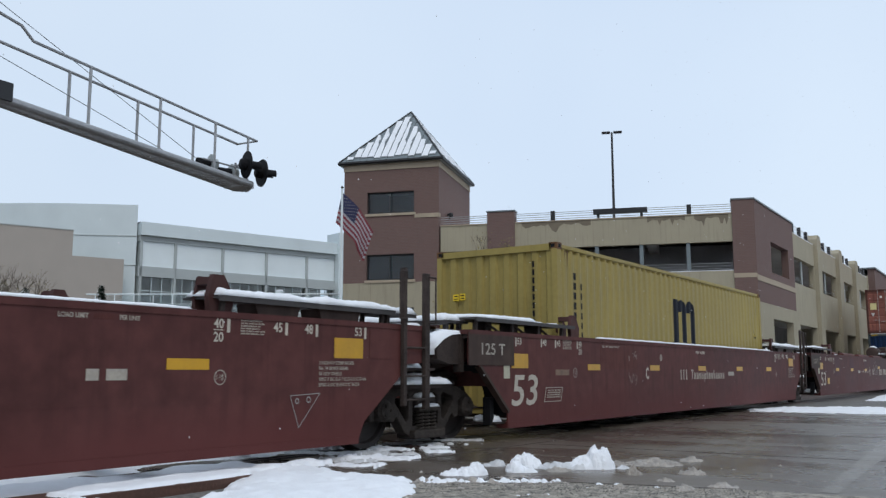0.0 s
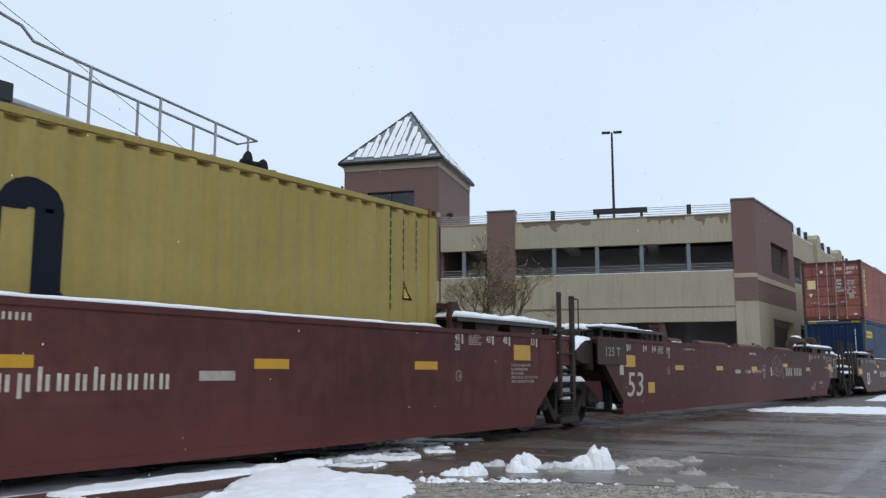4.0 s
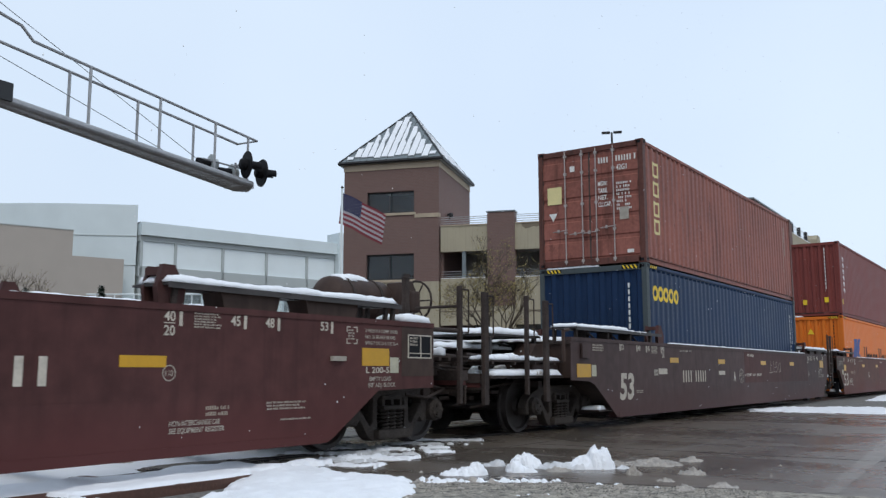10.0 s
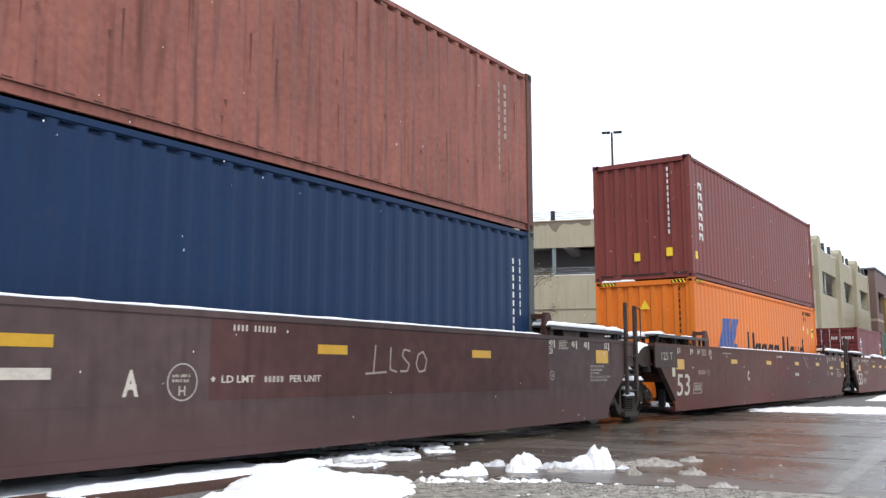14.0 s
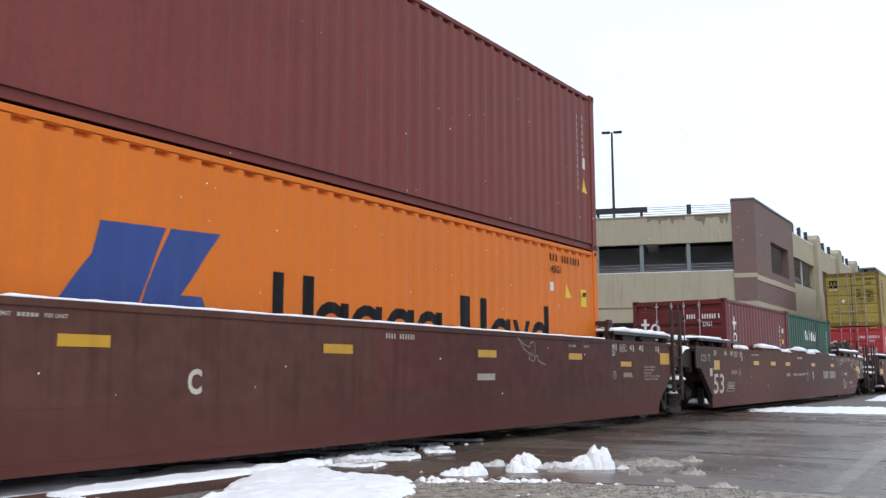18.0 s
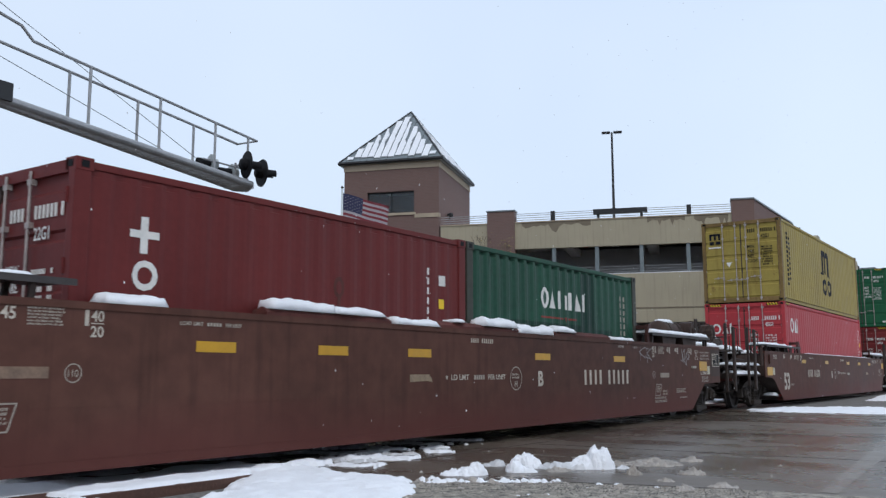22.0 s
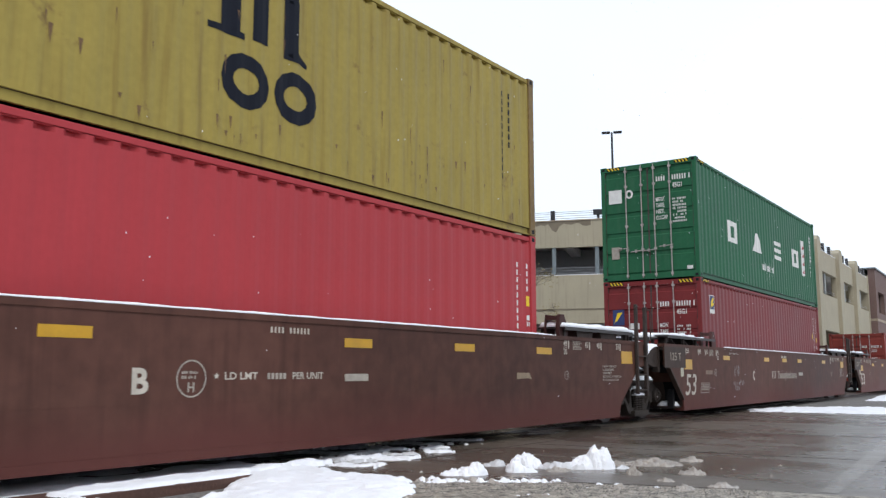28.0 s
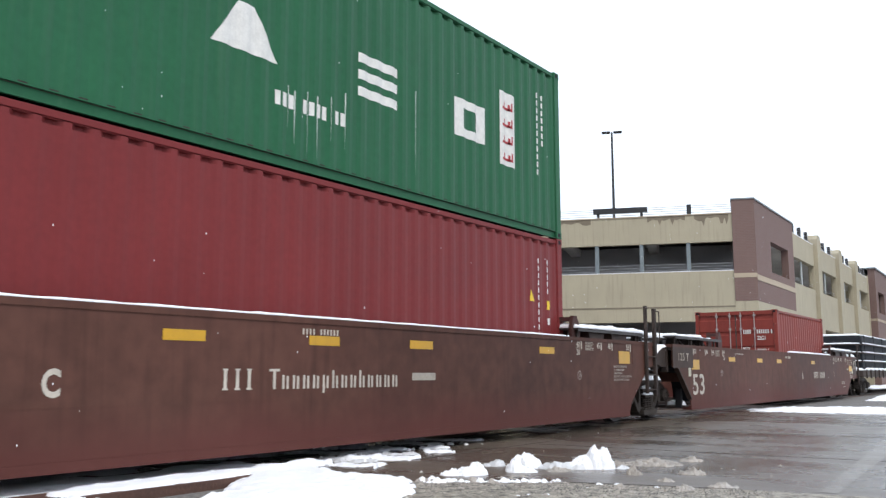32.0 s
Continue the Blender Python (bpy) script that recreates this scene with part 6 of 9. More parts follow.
# the next car: a flat car with a dark wrapped load
u9 = thing("flat_car", "dark flat car with a black wrapped load under snow", "railway car", at=pose(178.6, TRACK_Y, 0))
ROLLING.append((u9, 178.6, TRACK_Y, 0))
bm = bmesh.new()
chamfer_box(bm, -0.6, 17.5, -1.45, 1.45, 0.75, 1.02, 0.03)
for i in range(16):
    box(bm, 0.0 + i, 0.12 + i, -1.5, -1.45, 0.7, 1.05)
part("deck", bm, M_DARK, u9)
bm = bmesh.new()
chamfer_box(bm, 0.3, 16.5, -1.3, 1.3, 1.03, 2.45, 0.09)
for i in range(7):
    box(bm, 0.9 + i * 2.2, 1.0 + i * 2.2, -1.315, 1.315, 1.03, 2.462)
part("wrapped_load", bm, mat("black_tarpaulin", (0.02, 0.022, 0.026), 0.7, var=0.3, scale=3, spec=0.15), u9)
bm = bmesh.new()
snow_pad(bm, 0.3, 16.4, -1.28, 1.28, 2.455, 0.1, 91, 0.25)
snow_pad(bm, -0.5, 0.3, -1.4, 1.4, 1.025, 0.1, 92, 0.12)
snow_pad(bm, 0.3, 16.4, -1.44, -1.3, 1.025, 0.14, 93, 0.1)
for zz in (1.4, 1.75, 2.1):
    snow_pad(bm, 0.12, 0.32, -1.28, 1.28, zz, 0.07, zz, 0.08)
    snow_pad(bm, 0.3, 16.4, -1.4, -1.28, zz, 0.06, zz + 3, 0.1)
part("snow", bm, M_SNOW, u9, "", True)
bm = bmesh.new()
for zz in (1.36, 1.71, 2.06):
    box(bm, 0.1, 16.45, -1.41, 1.41, zz, zz + 0.045)
part("load_layers", bm, M_DARK, u9)
truck(u9, 1.2, 5)


# ---------- containers ----------
def box_paint(name, col, streak=0.25, streak_col=None, patch=0.12, var=0.12, rust=(0.13, 0.06, 0.035)):
    return mat(name, col, 0.48, var=var, scale=0.8, fine=14, bump=0.04, streak=streak, streak_col=streak_col or tuple(c * 0.5 for c in col),
               patch=patch, patch_col=rust, spec=0.15)


PAINT_YEL = box_paint("ochre_yellow_container_paint", (0.345, 0.268, 0.088))
PAINT_YEL2 = box_paint("rusty_yellow_container_paint", (0.345, 0.265, 0.068), 0.65, (0.19, 0.12, 0.035), 0.7)
PAINT_BROWN = box_paint("red_oxide_container_paint", (0.285, 0.108, 0.084), 0.8, (0.1, 0.04, 0.033), 0.7, 0.28, (0.1, 0.04, 0.032))
PAINT_BROWN_POST = box_paint("grimy_red_oxide_post_paint", (0.12, 0.05, 0.04), 0.7, (0.05, 0.03, 0.025), 0.5, 0.3)
PAINT_YEL_POST = box_paint("rusty_yellow_post_paint", (0.2, 0.13, 0.05), 0.7, (0.1, 0.06, 0.03), 0.6, 0.3)
PAINT_RUSTY = box_paint("rusted_yellow_casting_paint", (0.17, 0.085, 0.04), 0.6, (0.09, 0.04, 0.02), 0.8, 0.4)
PAINT_BLUE = box_paint("dark_blue_container_paint", (0.0115, 0.031, 0.08), 0.3, None, 0.1)
PAINT_POST = box_paint("blue_grey_post_paint", (0.07, 0.085, 0.09))
PAINT_MAROON = box_paint("maroon_container_paint", (0.2, 0.052, 0.045), 0.25)
PAINT_ORANGE = box_paint("orange_container_paint", (0.7, 0.178, 0.026), 0.12, (0.5, 0.13, 0.02), 0.03, 0.06)
PAINT_TEX = box_paint("dark_maroon_container_paint", (0.14, 0.027, 0.026), 0.3)
PAINT_GREEN = box_paint("dull_green_container_paint", (0.02, 0.075, 0.048), 0.5, (0.05, 0.085, 0.065), 0.3, 0.3)
PAINT_GREEN_POST = box_paint("rusty_grey_green_post_paint", (0.06, 0.062, 0.052), 0.4, None, 0.4, 0.3)
PAINT_GREEN_PATCH = box_paint("dark_green_touch_up_paint", (0.011, 0.04, 0.028), 0.2, None, 0.05, 0.2)
PAINT_RED = box_paint("bright_red_container_paint", (0.43, 0.05, 0.058), 0.1, (0.3, 0.03, 0.035), 0.03, 0.06)
PAINT_GREEN2 = box_paint("deep_green_container_paint", (0.02, 0.115, 0.055), 0.2, (0.09, 0.16, 0.11), 0.05)
PAINT_WINE = box_paint("wine_red_container_paint", (0.19, 0.03, 0.031), 0.15)
PAINT_RUST = box_paint("brick_red_container_paint", (0.23, 0.045, 0.035), 0.2)

C40 = 12.192
k1 = container(13.13, 0.22, C40, 2.896, PAINT_YEL, "mustard yellow forty-foot container with a big dark logo shape", False, roof_snow=0.03, deep=0.017, cast=PAINT_RUSTY)
for i in range(9):
    side_shape([rect(0.63, 0.76, 2.31 - i * 0.17, 2.43 - i * 0.17)], M_BLACK, k1, "company_lettering")
for i in range(7):
    side_shape([rect(0.9, 0.99, 2.15 - i * 0.17, 2.26 - i * 0.17)], M_BLACK, k1, "company_lettering")


def rust_runs(c, runs, material=None):
    """Ragged runs of rust or paint down the side: x, top, width, length."""
    shapes = []
    for x, z, w, l in runs:
        shapes.append([(x, z), (x + w, z), (x + w * 0.8, z - l * 0.45), (x + w * 0.55, z - l), (x + w * 0.3, z - l * 0.6)])
    tagged(side_shape(shapes, material or M_RUSTMARK, c, "rust_mark"), kind="stuff")


def arch_logo(c, x, z, s, material):
    """A dark rounded logo shape: three legs under two arches, on a foot line."""
    shapes = [rect(x, x + 0.33 * s, z + 0.02, z + 1.05 * s), rect(x + 0.56 * s, x + 0.84 * s, z, z + 0.8 * s), rect(x + 1.14 * s, x + 1.42 * s, z - 0.06, z + 0.8 * s)]
    shapes += ring(x + 0.52 * s, z + 0.76 * s, 0.32 * s, 0.3 * s, 0.27 * s, 0, 180, 9)
    shapes += ring(x + 1.1 * s, z + 0.76 * s, 0.32 * s, 0.3 * s, 0.27 * s, 0, 180, 9)
    shapes += [rect(x - 0.2 * s, x + 0.42 * s, z - 0.05 * s, z + 0.04 * s), [(x + 1.2 * s, z), (x + 1.6 * s, z - 0.12 * s), (x + 1.6 * s, z - 0.05 * s), (x + 1.42 * s, z + 0.06)]]
    side_shape(shapes, material, c)


arch_logo(k1, 5.45, 1.33, 0.93, M_NAVY)
side_shape([rect(11.2, 11.235, 1.5 + i * 0.115, 1.585 + i * 0.115) for i in range(11)], M_BLACK, k1, "number_marking")
side_shape([rect(11.465, 11.49, 2.02 + i * 0.115, 2.1 + i * 0.115) for i in range(6)], M_BLACK, k1, "number_marking")
side_shape([rect(11.74, 11.765, 2.03 + i * 0.115, 2.11 + i * 0.115) for i in range(6)], M_BLACK, k1, "number_marking")
side_shape([[(11.45, 1.64), (11.67, 1.64), (11.49, 1.9)]], M_BLACK, k1, "warning_triangle")
side_shape([[(11.475, 1.665), (11.62, 1.665), (11.5, 1.84)]], M_LOGO_YEL, k1, "warning_triangle")
bm = bmesh.new()
for i in range(11):
    box(bm, 0.012, 0.024, -0.78, -0.745, 2.5 - i * 0.14, 2.6 - i * 0.14)
tagged(part("number_marking", bm, M_BLACK, k1), kind="stuff")
for ya, za in ((0.62, 2.0), (0.76, 1.99)):
    bm = bmesh.new()
    box(bm, 0.012, 0.022, ya, ya + 0.115, za, za + 0.12)
    sign = part("label_plate", bm, M_LOGO_YEL, k1)
    for i in range(2):
        bm = bmesh.new()
        box(bm, 0.009, 0.0125, ya + 0.02, ya + 0.095, za + 0.025 + i * 0.05, za + 0.042 + i * 0.05)
        part("small_print", bm, M_BLACK, sign)
# rust running down from the top rail
rust_runs(k1, [(0.42, 2.79, 0.05, 0.3), (0.17, 2.76, 0.04, 0.5), (0.3, 2.78, 0.03, 0.16), (0.62, 2.79, 0.03, 0.1), (0.9, 2.79, 0.02, 0.08)])

k2 = container(57.0, 0.27, C40, 2.896, PAINT_BLUE, "dark blue forty-foot container with yellow logo shapes", False, paint_post=PAINT_POST, hazard=True, deep=0.01)
sx = 0.36
for i in range(5):
    a = sx + i * 0.305
    shapes = ring(a + 0.14, 2.3, 0.15, 0.16, 0.085, 0, 360, 14)
    side_shape(shapes, M_LOGO_YEL, k2)
side_number(k2, 11.55, 2.75, M_WHITE, 2)
bm = bmesh.new()
for i in range(12):
    box(bm, 0.012, 0.024, -0.845, -0.81, 2.4 - i * 0.14, 2.5 - i * 0.14)
tagged(part("number_marking", bm, M_WHITE, k2), kind="stuff")
bm = bmesh.new()
snow_pad(bm, 0.0, 0.1, -0.2, 1.1, 2.88, 0.05, 5)
part("snow", bm, M_SNOW, k2, "", True)

k3 = container(57.0, 3.175, C40, 2.591, PAINT_BROWN, "weathered red-oxide container with four locking rods on its doors", True, paint_post=PAINT_BROWN_POST, deep=0.02)
door_print(k3, 2.591, M_WHITE, "42G1", 3)
for i, z in enumerate((2.2, 1.78, 1.35, 0.97)):
    shapes = [rect(0.56, 0.62, z - 0.32, z), rect(0.82, 0.88, z - 0.32, z), rect(0.62, 0.82, z - 0.06, z), rect(0.62, 0.82, z - 0.32, z - 0.26)]
    side_shape(shapes, M_CREAM, k3)
side_number(k3, 11.16, 2.55, M_GREYBAR, 3)
for y0, z0, w1, h1, m in ((1.0, 1.4, 0.34, 0.38, M_CREAM), (0.45, 2.08, 0.11, 0.12, M_WHITE), (-0.68, 0.93, 0.2, 0.26, M_GREYBAR), (-0.83, 0.22, 0.14, 0.07, M_WHITE)):
    bm = bmesh.new()
    box(bm, 0.004, 0.016, y0 - w1, y0, z0, z0 + h1)
    part("label_plate", bm, m, k3)
bm = bmesh.new()
bm.faces.new([bm.verts.new(v) for v in ((0.008, 0.97, 1.2), (0.008, 0.77, 1.2), (0.008, 0.87, 1.02))])
part("white_triangle", bm, M_WHITE, k3)

rng = random.Random(63)
rust_runs(k3, [(rng.uniform(1.5, 11.8), rng.uniform(0.9, 2.42), rng.uniform(0.012, 0.03), rng.uniform(0.3, 0.8)) for _ in range(24)], M_OXIDE)
rust_runs(k3, [(rng.uniform(1.5, 11.8), rng.uniform(0.3, 1.5), rng.uniform(0.02, 0.06), rng.uniform(0.06, 0.14)) for _ in range(16)], M_OXIDE)

k4 = container(76.72, 0.22, C40, 2.896, PAINT_ORANGE, "bright orange forty-foot container with dark blue and black logo shapes", False, hazard=True, deep=0.01)
side_shape([[(1.55, 1.15), (2.4, 1.15), (2.75, 2.07), (2.05, 2.05), (1.98, 1.75)][::1], [(2.45, 1.15), (3.35, 1.15), (3.2, 1.45), (2.95, 1.45), (3.4, 2.09), (2.8, 2.07), (2.55, 1.5)]], M_BLUE, k4)
lx = 4.14
for i, (w, asc, desc, hole) in enumerate(((0.62, 1, 0, 0), (0.6, 0, 0, 1), (0.62, 0, 1, 1), (0.6, 0, 0, 1), (0.62, 0, 1, 1), (0.36, -1, 0, 0), (0.5, 2, 0, 0), (0.26, 2, 0, 0), (0.6, 0, 0, 1), (0.55, 3, 1, 0), (0.62, 4, 0, 1))):
    z0, xh, cap = 1.02, 1.52, 1.79
    if asc == 1:
        shapes = [rect(lx, lx + 0.16, z0, cap), rect(lx + 0.44, lx + 0.6, z0, cap)]
    elif asc == -1:
        shapes = [rect(lx, lx + 0.28, 1.26, 1.36)]
    elif asc == 2:
        shapes = [rect(lx, lx + (0.24 if w > 0.4 else 0.15), z0, cap)]
    elif asc == 3:
        shapes = [[(lx, xh), (lx + 0.14, xh), (lx + 0.32, z0 + 0.1), (lx + 0.22, z0)], [(lx + 0.4, xh), (lx + 0.52, xh), (lx + 0.28, z0 - 0.05), (lx + 0.18, z0)]]
    else:
        shapes = ring(lx + 0.27, (z0 + xh) / 2, 0.27, 0.26, 0.13, 0, 360, 14) + [rect(lx + 0.42, lx + 0.55, z0, cap if asc == 4 else xh)]
    side_shape([[(4.14 + (px - 4.14) * 1.05, pz) for px, pz in pts] for pts in shapes], M_BLACK, k4)
    lx += w
bm = bmesh.new()
for i in range(10):
    box(bm, 0.012, 0.024, -0.885, -0.855, 2.6 - i * 0.14, 2.69 - i * 0.14)
tagged(part("number_marking", bm, M_BLACK, k4), kind="stuff")
bm = bmesh.new()
bm.faces.new([bm.verts.new(v) for v in ((0.008, 0.1, 2.2), (0.008, -0.16, 2.2), (0.008, -0.03, 2.42))])
part("warning_triangle", bm, M_LOGO_YEL, k4)
side_shape([[(10.93, 1.98), (11.15, 1.98), (10.99, 2.22)]], M_LOGO_YEL, k4, "warning_triangle")
side_shape([rect(11.54, 11.73, 1.86, 2.16)], M_LOGO_YEL, k4, "label_plate")
bars(11.57, 2.04, 3, 0.03, 0.07, 0.015, -1.222, M_BLACK, k4)
side_shape([rect(10.4, 10.52, 2.06, 2.2)], M_WHITE, k4, "label_plate")
bars(10.4, 2.56, 3, 0.032, 0.12, 0.07, -1.21, M_BLACK, k4)
bars(10.82, 2.56, 7, 0.032, 0.12, 0.07, -1.21, M_BLACK, k4)
words("45G1", 10.4, -1.225, 2.37, 0.12, M_BLACK, k4, SIDE, 0.36)
bm = bmesh.new()
snow_pad(bm, 0.0, 0.1, 0.2, 1.1, 2.88, 0.05, 6)
part("snow", bm, M_SNOW, k4, "", True)

k5 = container(76.72, 3.122, C40, 2.896, PAINT_MAROON, "maroon forty-foot container with a white upright column of logo shapes", False, deep=0.012)
for i in range(6):
    side_shape([rect(0.58, 0.66, 2.15 - i * 0.245, 2.32 - i * 0.245), rect(0.66, 0.84, 2.25 - i * 0.245, 2.32 - i * 0.245), rect(0.78, 0.86, 2.15 - i * 0.245, 2.25 - i * 0.245)], M_WHITE, k5)
side_shape([rect(0.26, 0.46, 0.45, 0.63)], M_LOGO_YEL, k5, "label_plate")
for y0, z0 in ((0.2, 0.45), (-0.6, 0.52)):
    bm = bmesh.new()
    box(bm, 0.012, 0.022, y0 - 0.15, y0, z0, z0 + 0.2)
    part("label_plate", bm, M_LOGO_YEL, k5)
bm = bmesh.new()
for i in range(11):
    box(bm, 0.012, 0.024, -0.7, -0.665, 2.55 - i * 0.15, 2.65 - i * 0.15)
tagged(part("number_marking", bm, M_WHITE, k5), kind="stuff")
side_number(k5, 11.5, 2.75, M_GREYBAR, 4)
side_shape([rect(11.7, 11.82, 1.45, 1.65)], M_WHITE, k5, "label_plate")
side_shape([[(11.66, 1.02), (11.9, 1.02), (11.73, 1.27)]], M_LOGO_YEL, k5, "warning_triangle")

k6 = container(96.35, 0.2, 6.058, 2.591, PAINT_TEX, "dark maroon twenty-foot container with white logo shapes on its doors", True, roof_snow=0.04, deep=0.009, shade_step=0.008)
door_print(k6, 2.5, M_WHITE, "22G1", 4)
side_shape([rect(0.7, 0.78, 1.82, 2.16), rect(0.58, 0.7, 1.96, 2.03), rect(0.78, 0.9, 1.96, 2.03)] + ring(0.76, 1.62, 0.14, 0.14, 0.06, 0, 360, 12), M_WHITE, k6)
bm = bmesh.new()
box(bm, 0.004, 0.016, 0.86, 0.93, 1.72, 2.12)
box(bm, 0.004, 0.016, 0.93, 1.0, 1.95, 2.01)
box(bm, 0.004, 0.016, 0.78, 0.86, 1.95, 2.01)
for pts in ring(0.62, 1.86, 0.13, 0.14, 0.06, 0, 360, 12):
    bm.faces.new([bm.verts.new((0.004, p, q)) for p, q in pts])
tagged(part("logo_shape", bm, M_WHITE, k6), kind="stuff")
side_shape(ring(3.42, 1.72, 0.1, 0.13, 0.05, 0, 360, 10) + [rect(3.3, 3.55, 1.4, 1.46), rect(3.39, 3.45, 1.5, 1.6)], M_PATCH_RED, k6, "faded_logo")
side_number(k6, 5.17, 2.45, M_WHITE, 6, 1)
side_shape([rect(5.44, 5.58, 1.9, 2.04)], M_WHITE, k6, "label_plate")
side_shape([rect(5.44, 5.55, 1.59, 1.72)], M_LOGO_YEL, k6, "label_plate")

k7 = container(102.45, 0.2, 6.058, 2.591, PAINT_GREEN, "weathered dull green twenty-foot container with white logo shapes", True, paint_post=PAINT_GREEN_POST, deep=0.018)
patch = side_shape([rect(3.65, 4.18, 0.3, 2.46), rect(1.2, 3.65, 0.3, 1.55), rect(4.18, 4.95, 0.3, 1.5)], PAINT_GREEN_PATCH, k7, "repaint_patch")
drape(patch.data, 0.0015)
side_shape([rect(2.2, 3.0, 1.62, 1.65), rect(3.14, 3.5, 1.62, 1.65), [(3.02, 1.66), (3.07, 1.58), (3.12, 1.66)]], PAINT_RUST, k7, "red_line")
lx = 2.21
for i, hgt in enumerate((0.36, 0.3, 0.3, 0.24, 0.3, 0.3, 0.3)):
    if i == 0:
        shapes = ring(lx + 0.13, 1.95, 0.14, 0.18, 0.07, 0, 360, 12)
    elif i in (1, 5):
        shapes = [[(lx + 0.01, 1.79), (lx + 0.25, 1.79), (lx + 0.13, 1.79 + hgt)]]
    else:
        shapes = [rect(lx + 0.05, lx + (0.12 if i == 3 else 0.17), 1.79, 1.79 + hgt)]
    side_shape(shapes, M_WHITE, k7)
    lx += 0.14 if i == 3 else 0.26
side_number(k7, 5.3, 2.5, M_GREYBAR, 7, 2)

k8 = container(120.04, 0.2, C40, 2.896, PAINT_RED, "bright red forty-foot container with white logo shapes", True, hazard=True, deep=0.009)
door_print(k8, 2.75, M_WHITE, "45G1", 8)


def three_marks(c, x, z, s, place):
    shapes = ring(x + 0.17 * s, z + 0.2 * s, 0.19 * s, 0.22 * s, 0.075 * s, 0, 360, 10)
    shapes += [[(x + 0.4 * s, z), (x + 0.66 * s, z), (x + 0.56 * s, z + 0.42 * s)], rect(x + 0.72 * s, x + 0.8 * s, z, z + 0.42 * s)]
    place(shapes)


three_marks(k8, 0.72, 1.97, 1.1, lambda sh: side_shape(sh, M_WHITE, k8))
bm = bmesh.new()
three_marks(k8, 0, 0, 0.75, lambda sh: [bm.faces.new([bm.verts.new((0.008, 1.0 - a, 1.95 + b)) for a, b in pts]) for pts in sh])
part("logo_shape", bm, M_WHITE, k8)
side_shape([rect(11.61, 11.645, 2.36 - i * 0.118, 2.44 - i * 0.118) for i in range(11)], M_WHITE, k8, "number_marking")
side_shape([rect(11.91, 11.945, 2.36 - i * 0.118, 2.44 - i * 0.118) for i in range(4)], M_WHITE, k8, "number_marking")
side_shape([rect(11.9, 11.99, 1.77, 1.93)], M_LOGO_YEL, k8, "label_plate")
side_shape([rect(11.91, 11.99, 1.55, 1.63), rect(11.91, 11.94, 1.46, 1.53), rect(11.96, 11.99, 1.46, 1.53)], M_WHITE, k8, "label_plate")

k9 = container(120.04, 3.105, C40, 2.591, PAINT_YEL2, "rust-stained yellow container with a dark blue logo shape", True, paint_post=PAINT_YEL_POST, deep=0.014)
door_print(k9, 2.591, M_BLACK, "42G1", 9)
arch_logo(k9, 5.62, 1.35, 0.8, M_NAVY)
side_shape(ring(5.99, 0.87, 0.34, 0.3, 0.16, 0, 360, 14) + ring(6.73, 0.87, 0.34, 0.3, 0.16, 0, 360, 14), M_NAVY, k9)
for i in range(12):
    side_shape([rect(0.72, 0.86, 2.13 - i * 0.145, 2.22 - i * 0.145)], M_NAVY, k9, "company_lettering")
for i in range(9):
    side_shape([rect(1.0, 1.1, 2.0 - i * 0.16, 2.08 - i * 0.16)], M_NAVY, k9, "company_lettering")
side_number(k9, 11.2, 2.5, M_NAVY, 9)
bm = bmesh.new()
for a, b, z0, z1 in ((0.98, 0.92, 2.02, 2.2), (0.84, 0.78, 2.02, 2.2), (0.7, 0.64, 2.02, 2.2), (0.98, 0.64, 2.16, 2.22), (0.98, 0.84, 1.88, 1.98), (0.78, 0.64, 1.88, 1.98)):
    box(bm, 0.004, 0.016, b, a, z0, z1)
part("logo_shape", bm, M_NAVY, k9)
bm = bmesh.new()
box(bm, 0.006, 0.016, 0.62, 1.02, 1.76, 1.8)
part("white_strip", bm, M_WHITE, k9)
bm = bmesh.new()
bm.faces.new([bm.verts.new(v) for v in ((0.008, 0.48, 1.28), (0.008, 0.3, 1.28), (0.008, 0.39, 1.12))])
part("white_triangle", bm, M_WHITE, k9)

rng = random.Random(77)
rust_runs(k9, [(rng.uniform(0.4, 11.7), 0.16 + abs(rng.gauss(0, 0.35)) + 0.06, rng.uniform(0.012, 0.05), rng.uniform(0.05, 0.2)) for _ in range(46)])
rust_runs(k9, [(rng.uniform(0.4, 11.7), rng.uniform(0.8, 2.3), rng.uniform(0.01, 0.035), rng.uniform(0.05, 0.25)) for _ in range(22)])

k10 = container(140.18, 0.265, C40, 2.896, PAINT_WINE, "wine-red forty-foot container with blue and yellow square badges", True, hazard=True, deep=0.009)
door_print(k10, 2.65, M_WHITE, "45G1", 10)
side_shape([rect(0.65, 1.02, 2.08, 2.52)], M_WHITE, k10, "badge")
bm = bmesh.new()
for pts in ([(0.67, 2.18), (1.0, 2.18), (1.0, 2.5), (0.67, 2.5)],):
    bm.faces.new([bm.verts.new((a, 0, b)) for a, b in pts])
me = bpy.data.meshes.new("badge_field")
bm.to_mesh(me)
bm.free()
drape(me, 0.007)
part_of("badge_field", me, M_BADGE, k10)
bm = bmesh.new()
for pts in ([(0.72, 2.22), (0.8, 2.26), (0.9, 2.38), (0.98, 2.46), (0.84, 2.46), (0.76, 2.36)], [(0.76, 2.22), (0.9, 2.28), (0.96, 2.34), (0.86, 2.33)]):
    bm.faces.new([bm.verts.new((a, 0, b)) for a, b in pts])
me = bpy.data.meshes.new("badge_leaf")
bm.to_mesh(me)
bm.free()
drape(me, 0.01)
part_of("badge_leaf", me, M_LOGO_YEL, k10)
bm = bmesh.new()
